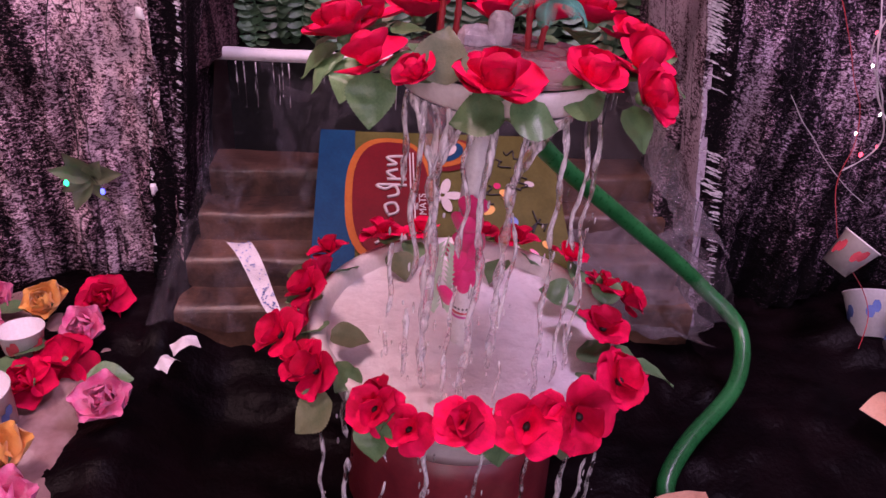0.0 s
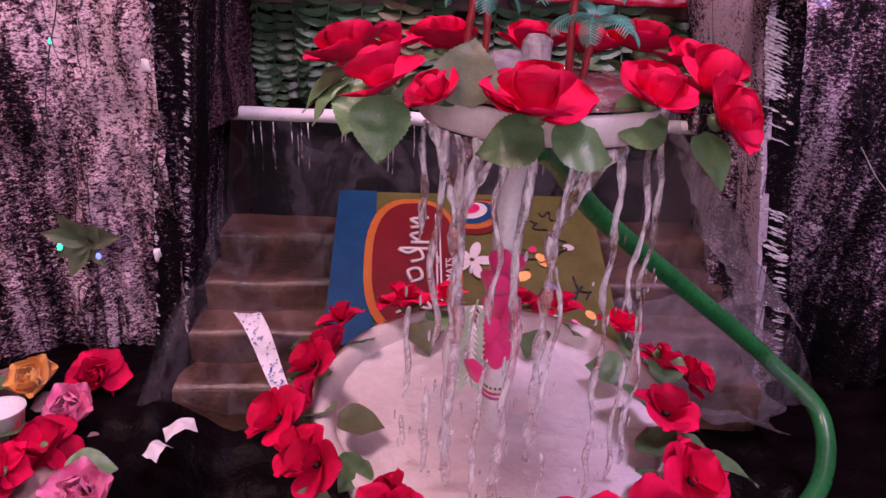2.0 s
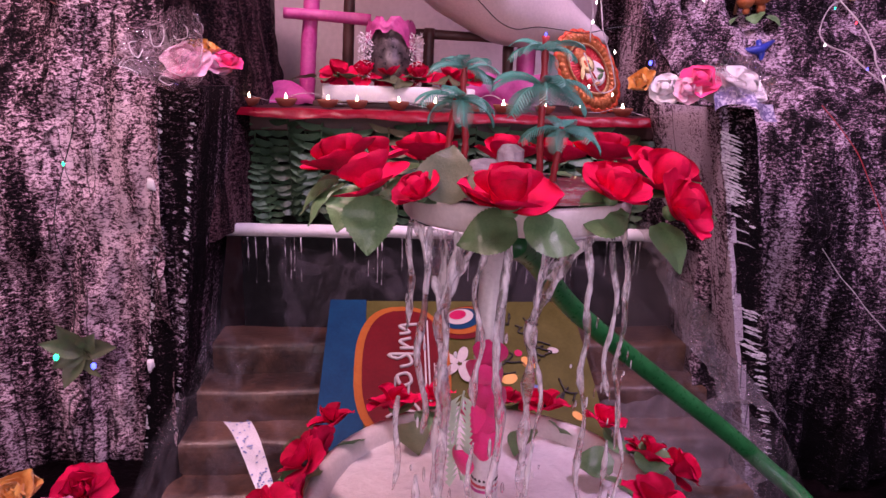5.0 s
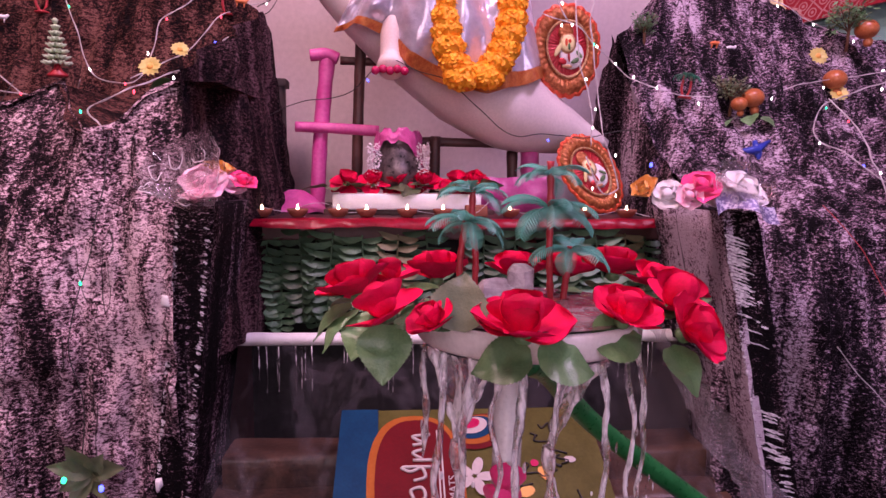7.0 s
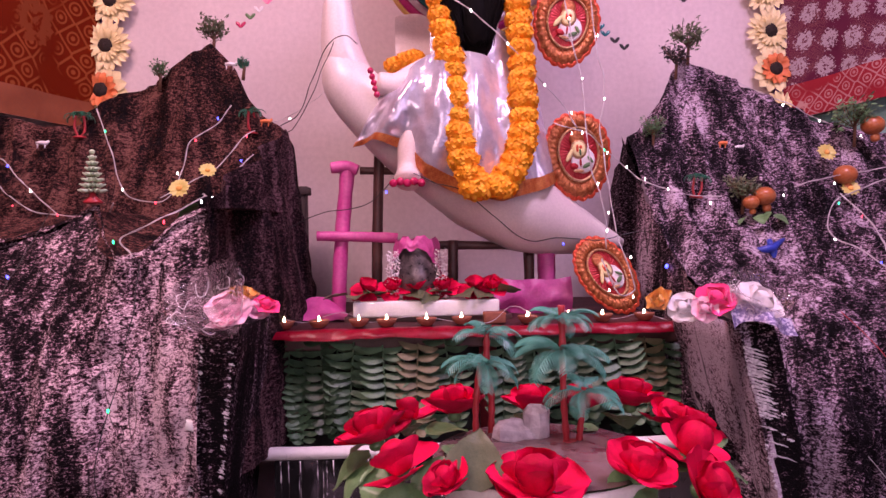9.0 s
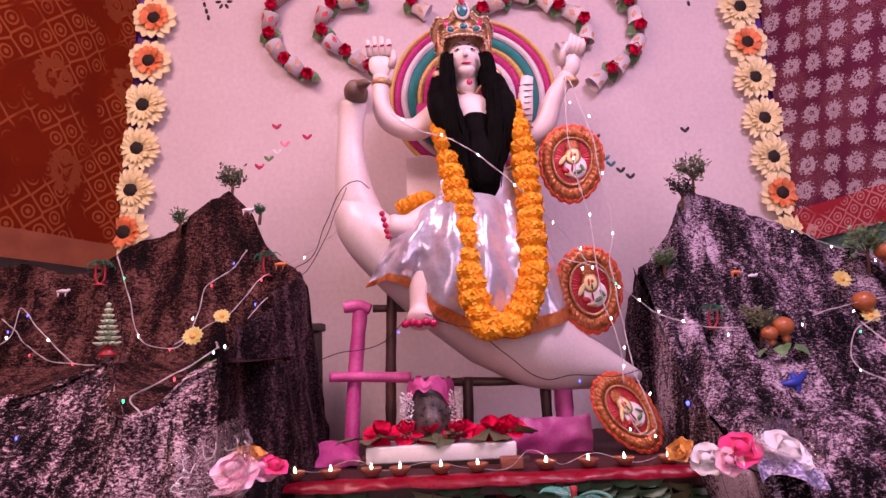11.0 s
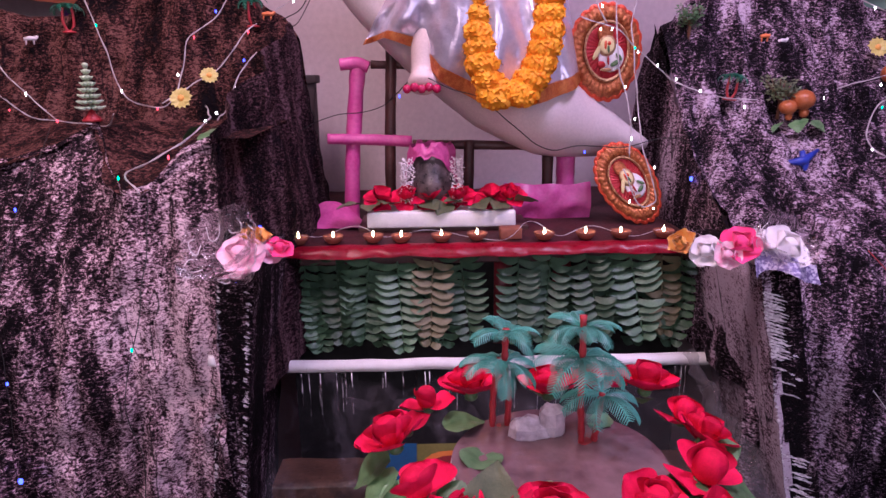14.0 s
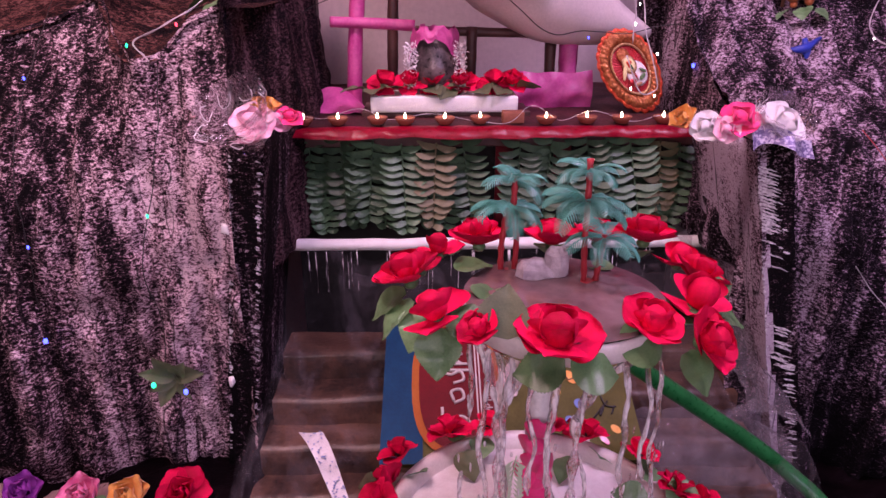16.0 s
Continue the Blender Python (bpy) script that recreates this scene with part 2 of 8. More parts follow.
M["orange_mat"] = surface("orange_mat_print", (0.34, 0.08, 0.01), (0.40, 0.12, 0.02), 0.5, 16, 160, spec=0.12)
M["olive_mat"] = surface("olive_green_mat", (0.070, 0.062, 0.010), (0.105, 0.095, 0.022), 0.5, 16, 160, spec=0.12)
M["white_print"] = surface("white_mat_print", (0.50, 0.44, 0.42), (0.56, 0.50, 0.48), 0.5, 16, 160, spec=0.12)
M["maroon"] = surface("maroon_plastic", (0.14, 0.015, 0.025), (0.24, 0.03, 0.04), 0.35, 10, 90)
M["green_plastic"] = surface("green_plastic", (0.01, 0.20, 0.08), (0.02, 0.28, 0.12), 0.35, 10, 90)
M["teal_stripe"] = surface("teal_wool", (0.01, 0.16, 0.16), (0.02, 0.22, 0.21), 0.9, 60, 300, bumps=1.0)
M["yellow_stripe"] = surface("yellow_wool", (0.62, 0.38, 0.10), (0.70, 0.48, 0.18), 0.9, 60, 300, bumps=1.0)
M["pink_stripe"] = surface("crimson_wool", (0.45, 0.02, 0.16), (0.55, 0.04, 0.22), 0.9, 60, 300, bumps=1.0)
M["white_stripe"] = surface("white_wool", (0.66, 0.56, 0.60), (0.74, 0.66, 0.69), 0.9, 60, 300, bumps=1.0)
M["medal"] = surface("brown_gold_foil", (0.26, 0.045, 0.012), (0.66, 0.24, 0.09), 0.32, 110, 300, metal=0.45, bumps=1.0)
M["medal_edge"] = surface("orange_red_foil", (0.60, 0.05, 0.02), (0.78, 0.12, 0.05), 0.35, 60, 240, metal=0.3, bumps=0.8)
M["medal_red"] = surface("red_foil", (0.36, 0.01, 0.02), (0.50, 0.03, 0.04), 0.3, 50, 240, metal=0.3)
M["blue_plastic"] = surface("blue_plastic", (0.02, 0.03, 0.30), (0.03, 0.06, 0.42), 0.35, 20, 160)
M["yellow_plastic"] = surface("yellow_plastic", (0.55, 0.45, 0.10), (0.65, 0.55, 0.2), 0.4, 20, 160)
M["pale_green"] = surface("pale_green_plastic", (0.44, 0.56, 0.38), (0.56, 0.68, 0.48), 0.4, 20, 160)
M["brown_bark"] = surface("brown_plastic_trunk", (0.10, 0.045, 0.025), (0.16, 0.07, 0.04), 0.6, 30, 160)


def glossy_clear(name, rough, tint, mix, ior=1.33, bumpy=0.0):
    """Clear film or water: mostly see-through, with true gloss on top."""
    m, t, b = nodes_of(name)
    b.inputs["Base Color"].default_value = (*tint, 1)
    b.inputs["Transmission Weight"].default_value = 1.0
    b.inputs["Roughness"].default_value = rough
    b.inputs["IOR"].default_value = ior
    clear = node(t, "ShaderNodeBsdfTransparent")
    mx = node(t, "ShaderNodeMixShader")
    mx.inputs[0].default_value = mix
    t.links.new(clear.outputs[0], mx.inputs[1])
    t.links.new(b.outputs[0], mx.inputs[2])
    t.links.new(mx.outputs[0], t.nodes["Material Output"].inputs["Surface"])
    if bumpy:
        bump(t, b, tex(t, coords(t), 38, 3), bumpy, 0.01)
    return m


def falling_water(name):
    """Falling water: clear and glossy, with bright highlights put in as milky white shreds."""
    m, t, b = nodes_of(name)
    b.inputs["Base Color"].default_value = (1, 0.98, 0.99, 1)
    b.inputs["Transmission Weight"].default_value = 1.0
    b.inputs["Roughness"].default_value = 0.02
    b.inputs["IOR"].default_value = 1.33
    shape = tex(t, coords(t), 90, 3)
    bump(t, b, shape, 0.7, 0.008)
    # diffuse white in noise shreds stands in for the streams' highlights
    white_glint = node(t, "ShaderNodeBsdfPrincipled", Base_Color=(0.92, 0.88, 0.90, 1), Roughness=0.15)
    clear = node(t, "ShaderNodeBsdfTransparent")
    wet = node(t, "ShaderNodeMixShader")
    wet.inputs[0].default_value = 0.55
    t.links.new(clear.outputs[0], wet.inputs[1])
    t.links.new(b.outputs[0], wet.inputs[2])
    mx = node(t, "ShaderNodeMixShader")
    t.links.new(ramp(t, tex(t, coords(t, (1, 1, 0.3)), 85, 3), [(0.46, (0.0,) * 3), (0.62, (0.80,) * 3)]), mx.inputs[0])
    t.links.new(wet.outputs[0], mx.inputs[1])
    t.links.new(white_glint.outputs[0], mx.inputs[2])
    t.links.new(mx.outputs[0], t.nodes["Material Output"].inputs["Surface"])
    return m


M["water"] = falling_water("falling_water")


def clear_film(name, body=0.0):
    """Crumpled clear plastic film: a see-through layer, its creases and their glints drawn in by noise."""
    m, t, b = nodes_of(name)
    v = coords(t)
    b.inputs["Base Color"].default_value = (0.22, 0.19, 0.215, 1)
    b.inputs["Roughness"].default_value = 0.12
    b.inputs["Specular IOR Level"].default_value = 0.6
    clear = node(t, "ShaderNodeBsdfTransparent")
    mx = node(t, "ShaderNodeMixShader")
    crease = tex(t, coords(t, (1, 0.45, 0.45)), 4.5, 5, 0.6, 0.5)
    small = tex(t, coords(t, (1, 0.6, 0.6), (0, 0, 0.6)), 15, 4, 0.6, 0.6)
    # crease glints and haze set by noise in the mix, not by the folds
    big = ramp(t, crease, [(0.30, (0.005,) * 3), (0.46, (0.030,) * 3), (0.50, (0.18,) * 3), (0.54, (0.035,) * 3), (0.76, (0.34,) * 3)])
    fine = ramp(t, small, [(0.485, (0,) * 3), (0.50, (0.10,) * 3), (0.515, (0,) * 3)])
    t.links.new(mixed(t, 1.0, mixed(t, 1.0, big, fine, "LIGHTEN"), (body,) * 3, "ADD"), mx.inputs[0])
    t.links.new(clear.outputs[0], mx.inputs[1])
    t.links.new(b.outputs[0], mx.inputs[2])
    t.links.new(mx.outputs[0], t.nodes["Material Output"].inputs["Surface"])
    bump(t, b, tex(t, v, 22, 5, 0.65, 1.0), 1.0, 0.02)
    return m


M["film"] = clear_film("crumpled_clear_film")


def pool_water(name):
    """Churned pale water with fine foam."""
    m, t, b = nodes_of(name)
    v = coords(t)
    foam = tex(t, v, 70, 5, 0.7)
    patch = tex(t, v, 7, 4)
    col = mixed(t, 0.5, ramp(t, patch, [(0.35, (0.84, 0.77, 0.79)), (0.7, (0.92, 0.88, 0.89))]), ramp(t, foam, [(0.4, (0.76, 0.69, 0.71)), (0.72, (0.93, 0.90, 0.91))]))
    t.links.new(col, b.inputs["Base Color"])
    b.inputs["Roughness"].default_value = 0.22
    b.inputs["Coat Weight"].default_value = 0.4
    b.inputs["Coat Roughness"].default_value = 0.08
    bump(t, b, foam, 0.5, 0.006)
    return m


M["pool"] = pool_water("churned_water")


def glow(name, color, power):
    m, t, b = nodes_of(name)
    b.inputs["Base Color"].default_value = (*color, 1)
    b.inputs["Emission Color"].default_value = (*color, 1)
    b.inputs["Emission Strength"].default_value = power
    return m


M["led_white"] = glow("led_warm_white", (1.0, 0.90, 0.86), 9)
M["led_green"] = glow("led_green", (0.0, 1.0, 0.35), 2.6)
M["led_blue"] = glow("led_blue", (0.06, 0.08, 1.0), 4)
M["led_red"] = glow("led_red", (1.0, 0.05, 0.08), 3)
M["flame"] = glow("oil_flame", (1.0, 0.72, 0.36), 22)


def printed_cloth(name, ground, ground2, ink, ink2, size, dots, reach=0.29, ragged=0.34):
    """A printed drape: a lattice of outlined cells, flower marks in the cells, large motifs."""
    m, t, b = nodes_of(name)
    tc = t.nodes.new("ShaderNodeTexCoord")
    v = tc.outputs["UV"]

    def mapped(s, rot=0.0):
        mp = t.nodes.new("ShaderNodeMapping")
        mp.inputs["Scale"].default_value = (s, s, s)
        mp.inputs["Rotation"].default_value = (0, 0, rot)
        t.links.new(v, mp.inputs["Vector"])
        return mp.outputs["Vector"]

    def vor(vec, feature, rnd):
        n = t.nodes.new("ShaderNodeTexVoronoi")
        n.voronoi_dimensions = "2D"
        n.feature = feature
        n.inputs["Scale"].default_value = 1
        n.inputs["Randomness"].default_value = rnd
        t.links.new(vec, n.inputs["Vector"])
        return n

    base = ramp(t, tex(t, v, 5, 4), [(0.3, ground), (0.7, ground2)])
    vec = mapped(1 / size, 0.7)
    lines = ramp(t, vor(vec, "DISTANCE_TO_EDGE", dots).outputs["Distance"], [(0.03, (1, 1, 1)), (0.07, (0, 0, 0))])
    cell = vor(vec, "F1", dots)
    ring = ramp(t, cell.outputs["Distance"], [(0.08, (1, 1, 1)), (0.13, (0, 0, 0)), (0.21, (0, 0, 0)), (0.24, (1, 1, 1)), (0.29, (1, 1, 1)), (0.33, (0, 0, 0))])
    keep = ramp(t, tex(t, mapped(2.6 / 0.6), 1.0, 1), [(0.44, (0, 0, 0)), (0.50, (1, 1, 1))])
    both = mixed(t, 1.0, lines, ring, "LIGHTEN")
    fac = mixed(t, 1.0, both, keep, "MULTIPLY")
    col = mixed(t, fac, base, ink)
    big = vor(mapped(1 / (size * 4.2), 0.25), "F1", 0.0)
    wob = node(t, "ShaderNodeMath")
    wob.operation = "MULTIPLY_ADD"
    wob.inputs[1].default_value = ragged
    t.links.new(tex(t, mapped(2.4 / size), 1, 3), wob.inputs[0])
    t.links.new(big.outputs["Distance"], wob.inputs[2])
    motif = ramp(t, wob.outputs[0], [(reach * 0.45, (1, 1, 1)), (reach * 0.52, (0, 0, 0)), (reach * 0.62, (0, 0, 0)), (reach * 0.70, (1, 1, 1)), (reach * 0.92, (1, 1, 1)), (reach, (0, 0, 0))])
    col = mixed(t, motif, col, ink2)
    t.links.new(col, b.inputs["Base Color"])
    b.inputs["Roughness"].default_value = 0.8
    b.inputs["Specular IOR Level"].default_value = 0.1
    bump(t, b, tex(t, v, 260, 2), 0.2, 0.001)
    return m


M["orange_drape"] = printed_cloth("orange_printed_drape", (0.115, 0.008, 0.0008), (0.15, 0.013, 0.001), (0.25, 0.062, 0.018), (0.20, 0.044, 0.014), 0.075, 0.25, 0.40)
M["purple_drape"] = printed_cloth("purple_printed_drape", (0.085, 0.012, 0.035), (0.13, 0.02, 0.05), (0.20, 0.07, 0.08), (0.40, 0.31, 0.34), 0.022, 0.5, 0.86, 1.0)
M["red_hem"] = printed_cloth("red_printed_hem", (0.26, 0.015, 0.025), (0.34, 0.03, 0.04), (0.45, 0.20, 0.20), (0.50, 0.26, 0.24), 0.05, 0.2)

# ---- mesh helpers ----


def part(name, bm, material, parent, label="", smooth=True):
    """Link a bmesh as one mesh object under a thing or part."""
    me = bpy.data.meshes.new(name)
    bmesh.ops.recalc_face_normals(bm, faces=bm.faces[:])
    for f in bm.faces:
        f.smooth = smooth
    bm.to_mesh(me)
    bm.free()
    for m in material if isinstance(material, (list, tuple)) else [material]:
        me.materials.append(m)
    ob = new(name, me)
    ob.parent = parent
    return tagged(ob, label)


def piece(name, me, parent, m=None):
    """One more object on a shared mesh."""
    ob = new(name, me)
    ob.parent = parent
    if m is not None:
        ob.matrix_basis = m
    return ob


def thing(name, m, label, category, group="", kind=""):
    ob = new(name)
    ob.empty_display_size = 0.02
    ob.matrix_basis = m
    return tagged(ob, label, category, group, kind)


def grid(bm, f, nu, nv, mi=0, close=False):
    """A sheet of f(u, v), u and v from 0 to 1."""
    rows = [[bm.verts.new(f(i / nu, j / nv)) for i in range(nu if close else nu + 1)] for j in range(nv + 1)]
    for j in range(nv):
        for i in range(nu):
            k = (i + 1) % nu if close else i + 1
            face = bm.faces.new((rows[j][i], rows[j][k], rows[j + 1][k], rows[j + 1][i]))
            face.material_index = mi
    return rows


def box(bm, lo, hi, bevel=0.0, mi=0):
    r = bmesh.ops.create_cube(bm, size=1)
    c = [(a + b) / 2 for a, b in zip(lo, hi)]
    for v in r["verts"]:
        v.co = Vector((c[i] + v.co[i] * (hi[i] - lo[i]) for i in range(3)))
    faces = {f for v in r["verts"] for f in v.link_faces}
    for f in faces:
        f.material_index = mi
    if bevel:
        edges = list({e for v in r["verts"] for e in v.link_edges})
        bmesh.ops.bevel(bm, geom=edges, offset=bevel, segments=2, affect="EDGES", profile=0.5)


def tube(bm, pts, radius, n=8, mi=0, cap=True):
    """A round tube along points; radius may be a list."""
    pts = [Vector(p) for p in pts]
    rad = radius if isinstance(radius, (list, tuple)) else [radius] * len(pts)
    side = None
    rings = []
    for i, p in enumerate(pts):
        d = (pts[min(i + 1, len(pts) - 1)] - pts[max(i - 1, 0)]).normalized()
        if side is None:
            side = d.cross(Vector((0, 0, 1)) if abs(d.z) < 0.9 else Vector((1, 0, 0))).normalized()
        side = (side - d * side.dot(d)).normalized()
        up = d.cross(side)
        rings.append([bm.verts.new(p + rad[i] * (math.cos(a) * side + math.sin(a) * up)) for a in [2 * math.pi * k / n for k in range(n)]])
    for a, b in zip(rings, rings[1:]):
        for k in range(n):
            f = bm.faces.new((a[k], a[(k + 1) % n], b[(k + 1) % n], b[k]))
            f.material_index = mi
    if cap:
        for r in (rings[0], rings[-1]):
            bm.faces.new(r).material_index = mi


def smooth_line(pts, n=6):
    """Catmull-Rom points through pts."""
    p = [Vector(q) for q in pts]
    p = [p[0] * 2 - p[1]] + p + [p[-1] * 2 - p[-2]]
    out = []
    for i in range(1, len(p) - 2):
        for k in range(n):
            t = k / n
            a, b, c, d = p[i - 1:i + 3]
            out.append(0.5 * (2 * b + (c - a) * t + (2 * a - 5 * b + 4 * c - d) * t * t + (3 * b - a - 3 * c + d) * t ** 3))
    out.append(p[-2])
    return out


def lathe(bm, profile, n=24, center=(0, 0, 0), mi=0, squash=1.0, m=None):
    rows = []
    for r, z in profile:
        ring = []
        for k in range(n):
            a = 2 * math.pi * k / n
            q = Vector((center[0] + r * math.cos(a), center[1] + r * squash * math.sin(a), center[2] + z))
            ring.append(bm.verts.new(m @ q if m else q))
        rows.append(ring)
    for a, b in zip(rows, rows[1:]):
        for k in range(n):
            f = bm.faces.new((a[k], a[(k + 1) % n], b[(k + 1) % n], b[k]))
            f.material_index = mi
    for r in (rows[0], rows[-1]):
        try:
            bm.faces.new(r).material_index = mi
        except ValueError:
            pass


def ball(bm, c, r, mi=0, m=None, nu=14, nv=9):
    """An ellipsoid."""
    r = r if isinstance(r, (tuple, list)) else (r, r, r)
    c = Vector(c)

    def f(u, v):
        a, b = 2 * math.pi * u, 0.02 + (math.pi - 0.04) * v
        q = Vector((r[0] * math.sin(b) * math.cos(a), r[1] * math.sin(b) * math.sin(a), r[2] * math.cos(b)))
        return c + (m @ q if m else q)
    rows = grid(bm, f, nu, nv, mi, True)
    for ring in (rows[0], rows[-1]):
        bm.faces.new(ring).material_index = mi


def lerp_table(table, x):
    """Piecewise linear look-up in ((x, value), ...)."""
    if x <= table[0][0]:
        return table[0][1]
    for (a, va), (b, vb) in zip(table, table[1:]):
        if x <= b:
            return va + (vb - va) * (x - a) / (b - a)
    return table[-1][1]


def fold(p, s, seed=0.0):
    return noise.noise(Vector((p[0] * s, p[1] * s, p[2] * s)) + Vector((seed, seed * 1.7, seed * 0.3)))


def settle(before, offset):
    """Set down the things built since then at one common offset."""
    for ob in [o for o in bpy.data.objects if o.parent is None and o not in before]:
        ob.matrix_basis = Matrix.Translation(offset) @ ob.matrix_basis


def built():
    return set(bpy.data.objects)


BASIN_AT, PLATE_AT = (-0.030, 0.012, 0.010), (0.008, -0.004, 0.030)

# ---- large structure ----


def block(name, lo, hi, material, bevel=0.0):
    bm = bmesh.new()
    box(bm, lo, hi, bevel)
    return part(name, bm, material, None, smooth=False)


tagged(block("floor", (-2.2, -1.8, -0.1), (2.2, 2.8, 0.0), M["floor"]), "grey cement floor of the room", "floor", kind="structure")
tagged(block("ceiling", (-2.2, -1.8, 3.6), (2.2, 2.8, 3.7), M["side_wall"]), "plain plastered room ceiling", "ceiling", kind="structure")
tagged(block("wall_back", (-2.2, 2.6, 0.0), (2.2, 2.8, 3.6), M["wall"]), "pale pink painted wall behind the shrine", "wall", kind="structure")
tagged(block("wall_left", (-2.2, -1.6, 0.0), (-2.0, 2.6, 3.6), M["side_wall"]), "plain plastered side wall", "wall", kind="structure")
tagged(block("wall_right", (2.0, -1.6, 0.0), (2.2, 2.6, 3.6), M["side_wall"]), "plain plastered side wall", "wall", kind="structure")
for x in (-1.0, 0.72):
    lf = thing("ceiling_light", pose(x, 0.85, 3.46), "plain white ceiling light fitting above the shrine", "ceiling light", "ceiling lights")
    bm = bmesh.new()
    box(bm, (-0.5, -0.3, 0.02), (0.5, 0.3, 0.14), 0.01)
    part("housing", bm, M["pvc"], lf, smooth=False)
# unseen wall; its two openings are made up for the front fill lamps
bm = bmesh.new()
for lo, hi in (((-2.0, -1.6, 0), (2.0, -1.45, 0.95)), ((-2.0, -1.6, 3.0), (2.0, -1.45, 3.6)), ((-2.0, -1.6, 0.95), (-1.3, -1.45, 3.0)),
               ((-0.2, -1.6, 0.95), (0.4, -1.45, 3.0)), ((1.6, -1.6, 0.95), (2.0, -1.45, 3.0))):
    box(bm, lo, hi)
tagged(part("wall_behind", bm, M["side_wall"], None, smooth=False), "plain plastered wall, unseen, with two openings added for front fill", "wall", kind="structure")

# ---- painted rock cloth on both sides ----
RIDGE_L = ((-1.6, 1.50), (-1.3, 1.48), (-1.05, 1.50), (-0.95, 1.53), (-0.865, 1.575), (-0.80, 1.50), (-0.74, 1.455), (-0.69, 1.465), (-0.63, 1.53), (-0.56, 1.56))
RIDGE_LY = ((-1.6, 1.66), (-0.95, 1.66), (-0.865, 1.68), (-0.80, 1.56), (-0.74, 1.47), (-0.66, 1.49), (-0.56, 1.50))
PEAK_L = ((-1.6, 1.84), (-1.31, 1.86), (-1.187, 1.823), (-1.08, 1.825), (-1.0, 1.90), (-0.87, 1.952), (-0.778, 2.01), (-0.715, 2.05), (-0.655, 1.985), (-0.62, 1.90), (-0.567, 1.835), (-0.528, 1.815), (-0.50, 1.77))
PEAK_R = ((0.44, 1.70), (0.47, 1.775), (0.526, 1.805), (0.589, 1.885), (0.655, 1.995), (0.70, 2.05), (0.785, 2.01), (0.902, 1.935), (1.02, 1.875), (1.087, 1.836), (1.312, 1.80), (1.6, 1.80))


def ruffled(p, k, seed):
    """Upright folds and small crumples of hanging cloth."""
    d = 0.050 * fold((p.x, 0, p.z * 0.22), 5.5, seed) + 0.050 * abs(fold((p.x, 0, p.z * 0.25), 11, seed + 3)) + 0.030 * abs(fold((p.x, 0, p.z * 0.3), 24, seed + 8)) + 0.009 * fold(p, 40, seed + 5)
    return d * k


def rock_left():
    bm = bmesh.new()

    def front(u, v):
        x = -1.65 + (1.65 - 0.555) * u
        zt, yt = lerp_table(RIDGE_L, x), lerp_table(RIDGE_LY, x)
        z = zt * v
        lean = 1.385 + 0.04 * max(0, v - 0.5) + (yt - 1.425) * max(0, (v - 0.74) / 0.26) ** 1.6
        p = Vector((x, lean, z))
        p.y -= abs(ruffled(p, 1.6 * (1 - 0.7 * v ** 6), 2.0)) - 0.038
        return p
    grid(bm, front, 110, 90, 0)

    def upper(u, v):
        x = -1.65 + (1.65 - 0.50) * u
        z0, y0 = lerp_table(RIDGE_L, x) - 0.012, lerp_table(RIDGE_LY, x) + 0.02
        zt = lerp_table(PEAK_L, x)
        if v < 0.4:
            k = v / 0.4
            p = Vector((x, y0 + (1.96 - y0) * k, z0 + (1.56 - z0) * k))
        elif v < 0.92:
            k = (v - 0.4) / 0.52
            p = Vector((x, 1.96 + 0.12 * k, 1.56 + (zt - 1.56) * k))
        else:
            k = (v - 0.92) / 0.08
            p = Vector((x, 2.08 + 0.2 * k, zt - 0.35 * k * k))
        p.y -= ruffled(p, 1.3, 7.0)
        return p
    grid(bm, upper, 80, 60, 1)

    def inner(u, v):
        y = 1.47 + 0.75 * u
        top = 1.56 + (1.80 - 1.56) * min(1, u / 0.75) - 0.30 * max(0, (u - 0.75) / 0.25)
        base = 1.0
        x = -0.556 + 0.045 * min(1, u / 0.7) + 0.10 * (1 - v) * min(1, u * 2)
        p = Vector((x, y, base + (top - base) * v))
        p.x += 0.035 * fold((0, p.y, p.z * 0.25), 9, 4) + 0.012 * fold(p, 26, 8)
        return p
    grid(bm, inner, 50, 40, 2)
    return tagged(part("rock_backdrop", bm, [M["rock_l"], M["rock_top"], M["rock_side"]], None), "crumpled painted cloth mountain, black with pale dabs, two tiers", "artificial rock")


